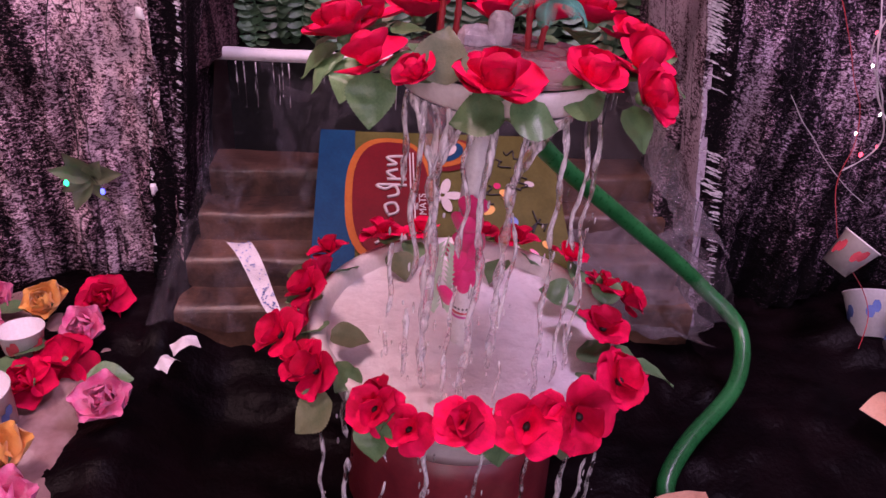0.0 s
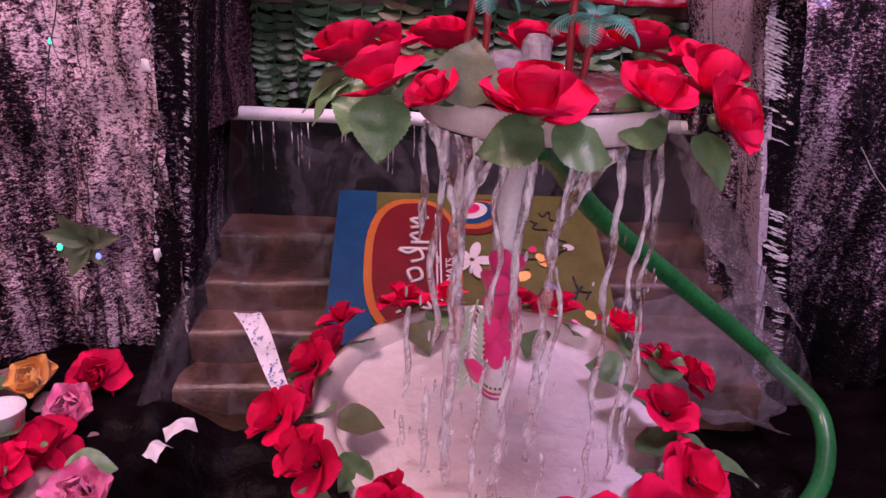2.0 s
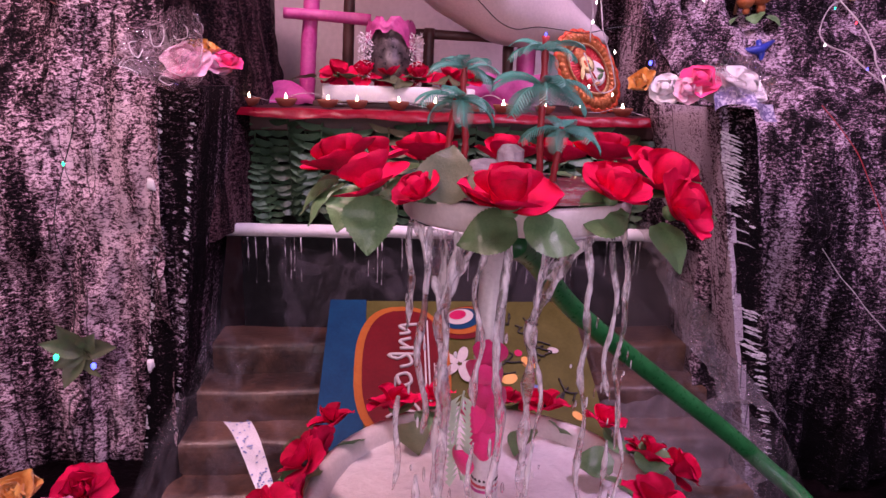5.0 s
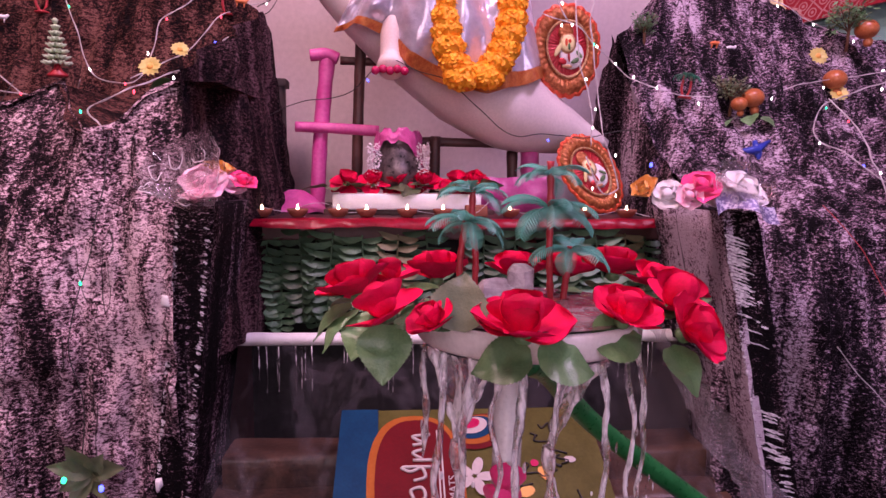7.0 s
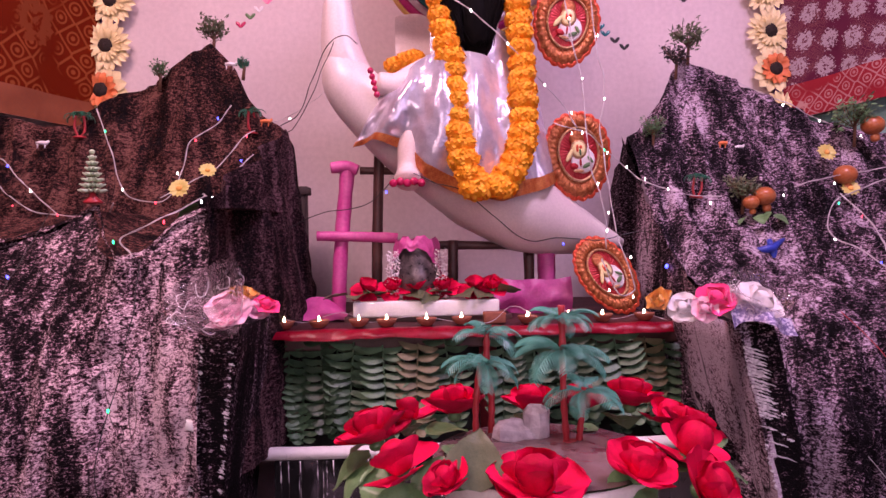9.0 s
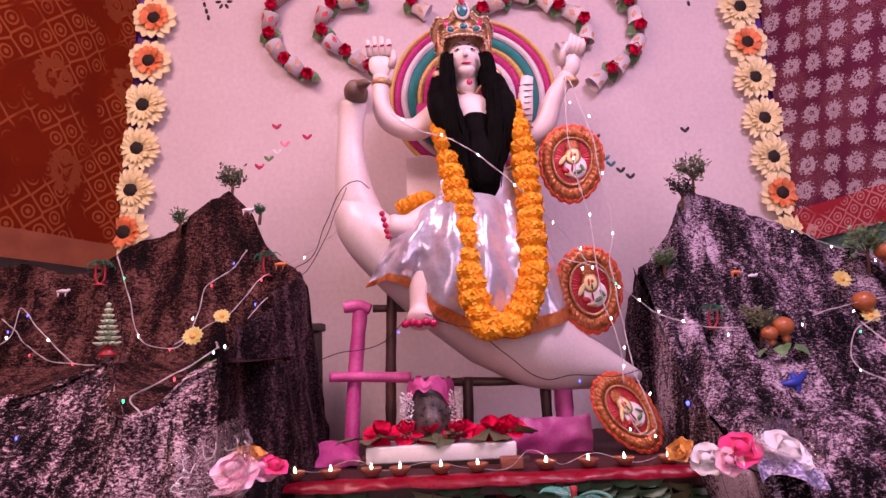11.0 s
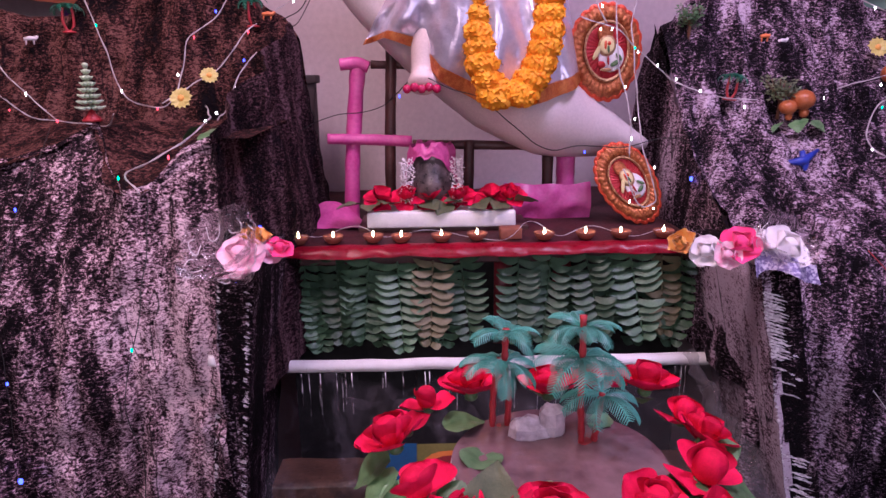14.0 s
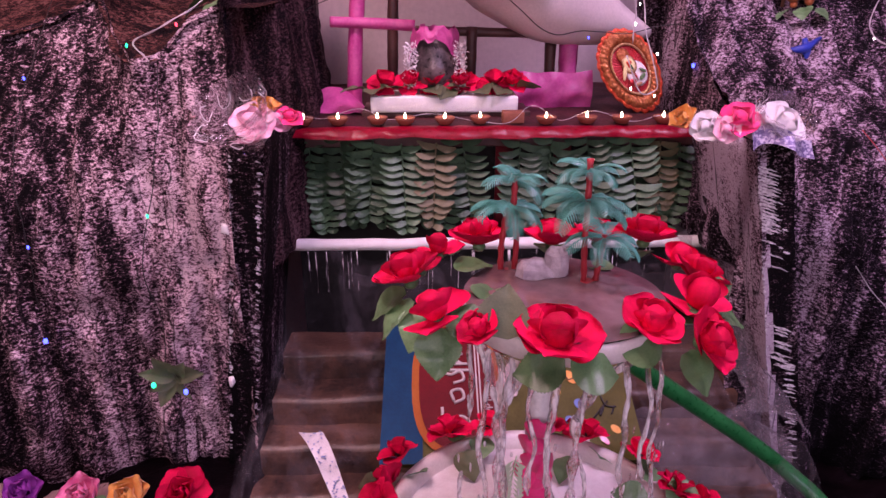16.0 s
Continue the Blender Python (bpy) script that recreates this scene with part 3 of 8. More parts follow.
def rock_right():
    bm = bmesh.new()

    def front(u, v):
        x = 0.50 + 1.15 * u
        zt = lerp_table(PEAK_R, x)
        prof = ((0.0, 1.46, 0.0), (0.42, 1.50, 1.08), (0.55, 1.56, 1.26), (0.68, 1.86, 1.42), (0.76, 2.0, 1.54), (0.95, 2.2, None), (1.0, 2.42, -0.3))
        for (a, ya, za), (b, yb, zb) in zip(prof, prof[1:]):
            if v <= b or b == 1.0:
                k = (v - a) / (b - a)
                za = zt if za is None else za
                zb = zt if zb is None else (zt + zb if zb < 0 else zb)
                p = Vector((x, ya + (yb - ya) * k, za + (zb - za) * k))
                break
        n = ruffled(p, 1.7, 12.0)
        p.y -= n
        p.z += 0.5 * n * (1 if 0.5 < v < 0.8 else 0)
        return p
    grid(bm, front, 110, 110, 0)

    def inner(u, v):
        y = 1.48 + 0.90 * u
        top = 0.012 + lerp_table(((1.48, 1.15), (1.50, 1.10), (1.56, 1.27), (1.86, 1.43), (2.0, 1.55), (2.2, 1.78), (2.38, 1.60)), y)
        p = Vector((0.503 - 0.04 * u * (1 - v), y, 1.0 + (top - 1.0) * v))
        p.x += 0.025 * fold((0, p.y, p.z * 0.25), 9, 24) + 0.01 * fold(p, 26, 8)
        return p
    grid(bm, inner, 40, 30, 0)
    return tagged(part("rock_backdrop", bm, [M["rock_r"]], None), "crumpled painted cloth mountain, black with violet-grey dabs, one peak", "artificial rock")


rock_left()
rock_right()


def pillar(x0, x1, y0, y1, top, shift, front, side, label):
    """A foam pillar with a skin of painted sheet, its foot spread outwards, with torn white spots."""
    bm = bmesh.new()
    n = 26

    def f(u, v):
        ring = ((x0, y0), (x1, y0), (x1, y1), (x0, y1), (x0, y0))
        s = u * 4
        i = min(3, int(s))
        k = s - i
        p = Vector((ring[i][0] + (ring[i + 1][0] - ring[i][0]) * k, ring[i][1] + (ring[i + 1][1] - ring[i][1]) * k, top * v))
        p.x += shift * (1 - v) + 0.006 * fold(p, 14, 3)
        p.y += 0.006 * fold(p, 17, 9)
        return p
    grid(bm, f, 32, n, 0)
    bm.verts.ensure_lookup_table()
    bm.faces.new([bm.verts[n * 33 + i] for i in range(32)])
    for fc in bm.faces:
        c = fc.calc_center_median()
        inward = abs(c.x - shift * (1 - c.z / top) - (x1 if shift < 0 else x0)) < 0.012
        fc.material_index = 1 if inward else 0
    return tagged(part("pillar", bm, [front, side], None), label, "pillar", "pillars beside the altar")


PIL_L = pillar(-0.55, -0.484, 1.395, 1.70, 1.315, -0.14, M["pillar"], M["pillar"], "square black foam pillar with worn white paint")
PIL_R = pillar(0.447, 0.515, 1.365, 1.70, 1.308, 0.28, M["pillar"], M["pillar_pale"], "square black foam pillar, pale brushed inner side")

# dry white brush strokes over the pillars' black paint
brush = random.Random(31)


def brushwork(pil, x0, shift, top, y0, marks):
    bm = bmesh.new()
    for z, a, b, slope, h in marks:
        xs = x0 + shift * (1 - z / top)
        upper, lower = [], []
        n = 9
        for i in range(n + 1):
            k = i / n
            x = xs + a + (b - a) * k
            zz = z - slope * (b - a) * k + brush.uniform(-0.0012, 0.0012)
            p = Vector((x, y0, zz))
            y = y0 + 0.006 * fold(p, 17, 9) - 0.0015
            t = 1.5 * h * (0.15 + math.sin(math.pi * min(1, 0.1 + 0.9 * k)) * brush.uniform(0.35, 1.0))
            upper.append(bm.verts.new((x, y, zz + t)))
            lower.append(bm.verts.new((x, y, zz - t)))
        for i in range(n):
            bm.faces.new((lower[i], lower[i + 1], upper[i + 1], upper[i]))
    part("brushwork", bm, M["brush_white"], pil, "dry white brush strokes")["kind"] = "stuff"


M["brush_white"] = surface("dry_white_paint", (0.40, 0.34, 0.38), (0.80, 0.74, 0.78), 0.7, 140, 400, bumps=0.4, spread=(0.42, 0.56))
marks = []
for k in range(20):
    marks.append((1.268 - 0.0068 * k, 0.003, 0.060 - 0.001 * k + brush.uniform(-0.016, 0.004), 0.35, brush.uniform(0.0012, 0.0028)))
for k in range(10):
    marks.append((brush.uniform(1.06, 1.14), brush.choice((0.002, 0.045)), brush.uniform(0.018, 0.062), 0.35, brush.uniform(0.0008, 0.002)))
for k in range(16):
    marks.append((brush.uniform(0.83, 0.93), brush.uniform(0.002, 0.03), brush.uniform(0.035, 0.064), 0.35, brush.uniform(0.0008, 0.0024)))
for k in range(26):
    marks.append((brush.uniform(0.58, 0.84), brush.uniform(0.034, 0.046), 0.064, 0.25, brush.uniform(0.0008, 0.0024)))
for k in range(60):
    marks.append((brush.uniform(0.60, 1.27), 0.0, brush.uniform(0.003, 0.010), 0.3, brush.uniform(0.0008, 0.0026)))
brushwork(PIL_R, 0.447, 0.28, 1.285, 1.365, marks)
marks = [(brush.uniform(0.62, 1.29), 0.0, brush.uniform(0.002, 0.009), 0.3, brush.uniform(0.0008, 0.003)) for _ in range(90)]
marks += [(brush.uniform(0.70, 1.28), brush.uniform(0.05, 0.058), brush.uniform(0.060, 0.066), 0.3, brush.uniform(0.0006, 0.002)) for _ in range(60)]
brushwork(PIL_L, -0.55, -0.14, 1.300, 1.395, marks)

# ---- altar platform ----
alt = thing("altar_platform", pose(0, 0, 0), "low altar platform covered with shiny red cloth", "altar")
bm = bmesh.new()
box(bm, (-0.52, 1.78, 1.215), (0.50, 2.58, 1.262), 0.004)
part("board", bm, M["dark_wood"], alt, smooth=False)
bm = bmesh.new()


def red_cloth(u, v):
    x = -0.505 + 0.985 * u
    if v < 0.7:
        p = Vector((x, 2.56 - 0.83 * v / 0.7, 1.268))
    else:
        k = (v - 0.7) / 0.3
        p = Vector((x, 1.73 - 0.014 * math.sin(k * math.pi / 2), 1.268 - 0.018 * k - 0.007 * k * fold((x, 0, 0), 9, 2)))
    p.z += 0.004 * fold(p, 22, 5)
    p.y += 0.006 * fold(p, 30, 11) * (v > 0.69)
    return p


grid(bm, red_cloth, 90, 30)
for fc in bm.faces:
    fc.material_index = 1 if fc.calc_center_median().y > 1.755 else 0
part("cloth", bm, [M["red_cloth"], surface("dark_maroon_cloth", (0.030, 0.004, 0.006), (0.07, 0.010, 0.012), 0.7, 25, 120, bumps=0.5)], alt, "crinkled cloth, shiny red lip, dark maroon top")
bm = bmesh.new()
box(bm, (-0.52, 1.86, 0.0), (0.50, 1.90, 1.21))
part("back_panel", bm, M["dark_back"], alt, smooth=False)
for x in (-0.5, 0.47):
    bm = bmesh.new()
    box(bm, (x, 1.9, 0), (x + 0.04, 2.5, 1.215), 0.003)
    part("post", bm, M["dark_wood"], alt, smooth=False)

bm = bmesh.new()


def beam(u, v):
    a = 2 * math.pi * u
    p = Vector((-0.53 + 1.06 * v, 1.67 + 0.016 * math.cos(a), 1.0 + 0.0145 * math.sin(a)))
    p.z += 0.003 * fold(p, 14, 2)
    return p


grid(bm, beam, 14, 60, 0, True)
tagged(part("crossbar", bm, M["foam"], None), "white pipe crossbar dripping water above the steps", "crossbar")

# steps of the cascade under the film
cas = thing("cascade_steps", pose(0, 0, 0), "stepped cascade in brown plaster beneath clear film", "cascade")
for i in range(1, 5):
    bm = bmesh.new()
    z1 = 0.852 - 0.062 * i
    y0 = 1.60 - 0.092 * i
    w = 0.50 + 0.012 * i

    def tread(u, v, z1=z1, y0=y0, w=w):
        a = v * 3
        pts = ((y0 + 0.11, z1), (y0, z1), (y0 - 0.004, z1 - 0.02), (y0 - 0.004, z1 - 0.09))
        k = min(2, int(a))
        y = pts[k][0] + (pts[k + 1][0] - pts[k][0]) * (a - k)
        z = pts[k][1] + (pts[k + 1][1] - pts[k][1]) * (a - k)
        p = Vector((-w + 2 * w * u, y, z))
        return p + Vector((0, 0.008 * fold(p, 11, i), 0.006 * fold(p, 8, i + 5)))
    grid(bm, tread, 50, 9)
    part("step", bm, M["brick_step"], cas)

bm = bmesh.new()


def film(u, v):
    w = 0.50 + 0.07 * v + 0.06 * max(0, v - 0.75)
    x = 0.015 - w + 2 * w * u
    z = 0.935 - 0.32 * v - 0.02 * math.sin(v * math.pi) + 0.05 * (2 * abs(u - 0.5)) ** 3 * (1 - v)
    y = 1.69 - 0.56 * v
    p = Vector((x, y, z))
    p.z += 0.035 * fold(p, 6, 1) + 0.016 * fold(p, 18, 2) + 0.03 * (abs(u - 0.5) > 0.43) * math.sin(v * 9) + 0.02
    p.z += 0.030 * abs(fold((x, y * 0.6, 0), 9, 11)) + 0.014 * abs(fold((x, y * 0.8, 0), 27, 12))
    p.y += 0.02 * fold(p, 13, 8)
    if v < 0.12:
        p.z -= 0.06 * abs(fold((u, 0, 0), 9, 4))
    return p


grid(bm, film, 130, 80)
tagged(part("plastic_film", bm, M["film"], None), "crumpled clear plastic film draped over the steps", "plastic sheet")

# stiff crumpled edge of the film, bunched against the dark pillar
M["film_edge"] = clear_film("bunched_clear_film", 0.30)
bm = bmesh.new()


def film_edge(u, v):
    a = Vector((0.425 + 0.08 * v, 1.66 - 0.34 * v, 1.005 - 0.265 * v))
    b = Vector((0.475 + 0.14 * v, 1.60 - 0.35 * v, 0.975 - 0.280 * v))
    p = a.lerp(b, u)
    p.z += 0.030 * math.sin(math.pi * u) + 0.026 * abs(fold((p.x, p.y, p.z), 14, 5)) + 0.012 * abs(fold(p, 38, 9))
    p.x += 0.022 * fold(p, 16, 3) + 0.010 * fold(p, 44, 7)
    return p


grid(bm, film_edge, 26, 90)
tagged(part("plastic_film", bm, M["film_edge"], None), "bunched shiny edge of clear plastic film by the pillar", "plastic sheet")
bm = bmesh.new()


def film_foot(u, v):
    p = Vector((0.26 + 0.36 * u, 1.36 - 0.15 * v, 0.720 - 0.15 * v))
    p.z += 0.030 * abs(fold((p.x, p.y, 0), 13, 15)) + 0.014 * abs(fold((p.x, p.y, 0), 36, 19)) - 0.05 * u * v
    p.x -= 0.16 * u * abs(fold((0, v, 0), 3.5, 21)) + 0.03 * u * abs(fold((0, v, 0), 11, 23))
    p.y += 0.020 * fold(p, 17, 13)
    return p


grid(bm, film_foot, 70, 30)
tagged(part("plastic_film", bm, M["film_edge"], None), "bunched shiny foot of clear plastic film below the steps", "plastic sheet")

# black sheet over the stand in front
bm = bmesh.new()


def tarp(u, v):
    x = -1.7 + 3.4 * u
    y = 0.25 + 1.24 * v
    z = 0.46 + 0.10 * max(0, min(1, (-0.45 - x) / 0.12)) * (1 if y > 0.5 else 0.5) + 0.05 * max(0, min(1, (x - 0.7) / 0.4))
    z += 0.10 * max(0, (y - 1.05) / 0.4) * (abs(x) < 0.6)
    p = Vector((x, y, z))
    p.z += 0.035 * fold((x, y * 0.8, 0), 5, 6) + 0.022 * abs(fold((x * 1.3, y, 0), 12, 3)) + 0.01 * fold((x, y, 0), 30, 9)
    if v < 0.06:
        p.z = 0.02 + (p.z - 0.02) * (v / 0.06)
        p.y = 0.25
    return p


grid(bm, tarp, 130, 70)
tagged(part("black_sheet", bm, M["tarp"], None), "wrinkled black plastic sheet over a low stand", "plastic sheet")
bm = bmesh.new()
box(bm, (-1.68, 0.30, 0.0), (1.68, 1.36, 0.40), 0.01)
tagged(part("low_stand", bm, M["dark_wood"], None), "low dark stand hidden beneath black plastic", "stand")

# ---- side drapes and wall edge ribbons ----


def drape(name, near, far, top, bottom, material, label, hem=None, hem_h=0.1, hem_mat=None, sign=1, slope=0.0):
    root = thing(name, pose(0, 0, 0), label, "curtain")
    length = (Vector(near) - Vector(far)).length

    def sheet(z0, z1, off, mat, nm):
        bm = bmesh.new()
        uvl = bm.loops.layers.uv.new("UVMap")

        def f(u, v):
            z = z0 + (z1 - z0) * v
            spread = sign * 0.055 * (3.2 - z) / 1.3
            x = far[0] + (near[0] - far[0]) * u + spread
            y = far[1] + (near[1] - far[1]) * u
            p = Vector((x, y, z - slope * u * length))
            b = 0.022 * fold((y, 0, z * 0.15), 5, 3) + 0.006 * fold((y, z, 0), 14, 4)
            p.x += sign * (b + off)
            return p
        rows = grid(bm, f, 60, 40)
        for j, row in enumerate(rows):
            for i, vert in enumerate(row):
                for lp in vert.link_loops:
                    lp[uvl].uv = (length * i / 60, z0 + (z1 - z0) * j / 40)
        return part(nm, bm, mat, root)
    sheet(bottom + hem_h, top, 0.0, material, "cloth")
    if hem_mat:
        sheet(bottom, bottom + hem_h + 0.004, -0.004, hem_mat, "hem")
    return root


M["orange_hem"] = surface("orange_brown_hem", (0.20, 0.045, 0.014), (0.27, 0.075, 0.028), 0.7, 8, 120)
drape("side_drape", (-1.72, 1.3), (-1.215, 2.575), 3.55, 1.895, M["orange_drape"], "orange-red printed drape with pale lattice pattern", hem_h=0.09, hem_mat=M["orange_hem"], sign=-1)
drape("side_drape", (1.72, 1.3), (1.175, 2.575), 3.55, 1.90, M["purple_drape"], "dark purple printed drape with white motifs and red hem", hem_h=0.12, hem_mat=M["red_hem"], sign=1, slope=-0.05)
bm = bmesh.new()
grid(bm, lambda u, v: Vector((1.27 + 0.55 * u, 2.57 - 1.3 * u, 1.72 + 0.20 * v)) + Vector((0.03 + 0.02 * fold((u, v, 0), 9, 1), 0, 0.03 * fold((u, 0, v), 7, 3))), 40, 14)
tagged(part("lower_drape", bm, M["teal_cloth"], None), "pale teal cloth hanging below the purple drape", "curtain")
for s, x0, x1 in ((-1, -1.15, -1.26), (1, 1.12, 1.235)):
    bm = bmesh.new()
    grid(bm, lambda u, v: Vector((x0 - 0.03 * s + 0.13 * s * u + (x1 - x0) * v, 2.592 + 0.003 * fold((u, v * 9, 0), 3, 1), 3.3 - 1.45 * v)), 6, 40)
    tagged(part("ribbon", bm, M["violet_cloth"], None), "violet ribbon along the wall edge behind paper sunflowers", "ribbon")

# ---- fountain ----
FX, FY = 0.012, 0.92
mark = built()
fnt = thing("fountain_basin", pose(FX, FY, 0), "white plastic tub of churned water on a maroon drum", "fountain")
bm = bmesh.new()
lathe(bm, [(0.10, 0.66), (0.17, 0.665), (0.205, 0.72), (0.222, 0.785), (0.232, 0.792), (0.240, 0.800), (0.236, 0.810), (0.226, 0.812), (0.216, 0.806), (0.212, 0.79), (0.195, 0.74), (0.10, 0.72)], 56)
part("tub", bm, M["tub"], fnt)
bm = bmesh.new()


def pool(u, v):
    r = 0.2145 * v + 0.001
    a = 2 * math.pi * u
    p = Vector((r * math.cos(a), r * math.sin(a), 0.786))
    p.z += 0.0035 * fold(p, 40, 2) + 0.002 * fold(p, 90, 4)
    return p


grid(bm, pool, 64, 30, 0, True)
part("water", bm, M["pool"], fnt, "pale churned water")
bm = bmesh.new()
lathe(bm, [(0.175, 0.40), (0.18, 0.42), (0.17, 0.60), (0.165, 0.665), (0.10, 0.668)], 40)
part("drum", bm, M["maroon"], fnt, "maroon plastic drum")
bm = bmesh.new()
tube(bm, [(-0.004, -0.03, 0.70), (-0.008, -0.032, 0.80), (-0.015, -0.036, 0.95), (-0.012, -0.044, 1.192)], 0.0165, 18)
part("pipe", bm, M["pvc"], fnt, "white pipe")
for z, mt in ((0.845, "cup_print"), (0.853, "black_paint"), (0.838, "pink_cloth")):
    bm = bmesh.new()
    lathe(bm, [(0.0168, 0), (0.0170, 0.001), (0.0170, 0.003), (0.0168, 0.004)], 18, (-0.0105, -0.033, z))
    part("band", bm, M[mt], fnt, "printed band")

settle(mark, BASIN_AT)
PX, PY = -0.022, 0.882
mark = built()
plate = thing("fountain_plate", pose(PX, PY, 0), "round white plate brimming with water, ringed by roses", "fountain")
bm = bmesh.new()
lathe(bm, [(0.02, 1.168), (0.105, 1.169), (0.119, 1.171), (0.122, 1.175), (0.124, 1.196), (0.122, 1.200), (0.118, 1.198), (0.116, 1.190), (0.02, 1.188)], 56)
part("tray", bm, M["tub"], plate)
bm = bmesh.new()


def top_water(u, v):
    a = 2 * math.pi * u
    p = Vector((0.1232 * v * math.cos(a) + 0.0005, 0.1232 * v * math.sin(a), 1.2025))
    p.z += 0.0020 * fold(p, 50, 2) * min(1, 4 - 4 * v)
    return p


M["still_water"] = surface("brownish_still_water", (0.10, 0.055, 0.06), (0.20, 0.12, 0.13), 0.08, 14, 60, bumps=0.5)
grid(bm, top_water, 48, 16, 0, True)
part("water", bm, M["still_water"], plate, "dark glinting water")

settle(mark, PLATE_AT)

# ---- flowers and leaves ----
rng = random.Random(7)


def petal_mesh(name, length, width, pitch0, pitch1, cup, material, ruffle=0.08, n=6, tip=0.0):
    """A bent petal: starts at the origin, runs along +x, rises by its pitch."""
    bm = bmesh.new()
    spine = [(0.0, 0.0)]
    m = 10
    for i in range(m):
        a = radians(pitch0 + (pitch1 - pitch0) * (i + 0.5) / m)
        spine.append((spine[-1][0] + length / m * math.cos(a), spine[-1][1] + length / m * math.sin(a)))
    sd = length * 999 + pitch0

    def f(u, v):
        s = 2 * u - 1
        i = min(m - 1, int(v * m))
        k = v * m - i
        x = spine[i][0] + (spine[i + 1][0] - spine[i][0]) * k
        z = spine[i][1] + (spine[i + 1][1] - spine[i][1]) * k
        w = width * (0.22 + 0.78 * math.sin(math.pi * 0.5 * min(1, v * 1.6)))
        if v > 0.6:
            w *= math.sqrt(max(0.0, 1 - ((v - 0.6) / 0.42) ** 2))
        w = max(w, width * 0.10)
        a = radians(pitch0 + (pitch1 - pitch0) * v)
        lift = cup * s * s * w + ruffle * length * fold((s * 2, v * 2, 0), 1.3, sd) * v
        return Vector((x - math.sin(a) * lift - 0.10 * length * s * s * v, s * w, z + math.cos(a) * lift))
    grid(bm, f, n, m)
    me = bpy.data.meshes.new(name)
    for fc in bm.faces:
        fc.smooth = True
    bm.to_mesh(me)
    bm.free()
    me.materials.append(material)
    return me


def leaf_mesh(name, length, width, material, bend=-25, saw=0.20, n=16):
    """A toothed leaf with a folded midrib, along +x."""
    bm = bmesh.new()

    def f(u, v):
        s = 2 * u - 1
        w = width * math.sin(math.pi * min(1, 0.06 + 0.94 * v) ** 0.8) + 0.001
        edge = 1 + saw * ((v * n) % 1.0 - 0.5) * (abs(s) > 0.9) * (0.4 + 0.6 * v)
        a = radians(bend) * v
        return Vector((length * v * math.cos(a * 0.5), s * w * edge, length * v * math.sin(a * 0.5) + 0.22 * abs(s) * w + 0.06 * length * fold((s, v * 3, 0), 1.4, width * 500)))
    grid(bm, f, 6, n * 2)
    me = bpy.data.meshes.new(name)
    for fc in bm.faces:
        fc.smooth = True
    bm.to_mesh(me)
    bm.free()
    me.materials.append(material)
    return me


LEAF = leaf_mesh("leaf", 0.074, 0.034, M["leaf"])
LEAF_WIDE = leaf_mesh("leaf", 0.075, 0.036, M["leaf_dull"], -15)


def make_rose(name, material, label, open_=1.0, bud=True, size=0.05):
    """An artificial rose, bloom upwards: outer, middle and inner petals, and a dark base."""
    root = thing(name, pose(0, 0, -5), label, "artificial flower")
    s = size / 0.05
    outer = petal_mesh("petal", 0.058 * s, 0.029 * s, 30 - 25 * open_, 50 - 70 * open_, 0.35, material)
    mid = petal_mesh("petal", 0.048 * s, 0.026 * s, 45, 80 - 25 * open_, 0.55, material)
    inner = petal_mesh("petal", 0.036 * s, 0.019 * s, 60, 105, 0.8, material)
    for k in range(5):
        piece("petal", outer, root, pose(0, 0, 0.002, rng.uniform(-8, 8), rng.uniform(-10, 8), 72 * k + rng.uniform(-14, 14)))
    for k in range(4):
        piece("petal", mid, root, pose(0, 0, 0.006 * s, rng.uniform(-6, 6), rng.uniform(-8, 8), 90 * k + 30 + rng.uniform(-12, 12)))
    if bud:
        for k in range(4):
            piece("petal", inner, root, pose(0.006 * s * math.cos(k * 1.57), 0.006 * s * math.sin(k * 1.57), 0.010 * s, 0, rng.uniform(-6, 6), 90 * k + 70))
    bm = bmesh.new()
    ball(bm, (0, 0, 0.004 * s), (0.011 * s, 0.011 * s, 0.008 * s), nu=10, nv=6)
    part("base", bm, M["leaf"], root, "green flower base")
    return root


def make_poppy(name, material, label):
    """A loose red fabric flower: five broad petals round a dark stud."""
    root = thing(name, pose(0, 0, -5), label, "artificial flower")
    a = petal_mesh("petal", 0.062, 0.036, 38, -15, 0.30, material, 0.16)
    b = petal_mesh("petal", 0.052, 0.030, 62, 40, 0.45, material, 0.14)
    for k in range(4):
        piece("petal", a, root, pose(0, 0, 0, rng.uniform(-14, 14), rng.uniform(-14, 10), 90 * k + rng.uniform(-16, 16)))
    for k in range(2):
        piece("petal", b, root, pose(0, 0, 0.004, rng.uniform(-10, 10), rng.uniform(-10, 10), 180 * k + 40 + rng.uniform(-14, 14)))
    bm = bmesh.new()
    ball(bm, (0, 0, 0.010), (0.008, 0.008, 0.007), nu=10, nv=6)
    part("stud", bm, M["black_paint"], root, "black centre stud")
    return root


def place(proto, x, y, z, yaw, tilt, scale=1.0, roll=0.0, group=""):
    """Copy a flower to a place, tilted towards yaw (degrees from +x)."""
    m = Matrix.Translation((x, y, z)) @ Euler((0, 0, radians(yaw))).to_matrix().to_4x4() @ Euler((0, radians(tilt), 0)).to_matrix().to_4x4() @ Euler((0, 0, radians(roll))).to_matrix().to_4x4()
    ob = copy_thing(proto, m @ Matrix.Scale(scale, 4))
    if group:
        ob["group"] = group
    return ob


ROSE = make_rose("artificial_rose", M["red_petal"], "red fabric rose, open, with layered petals", 0.8)
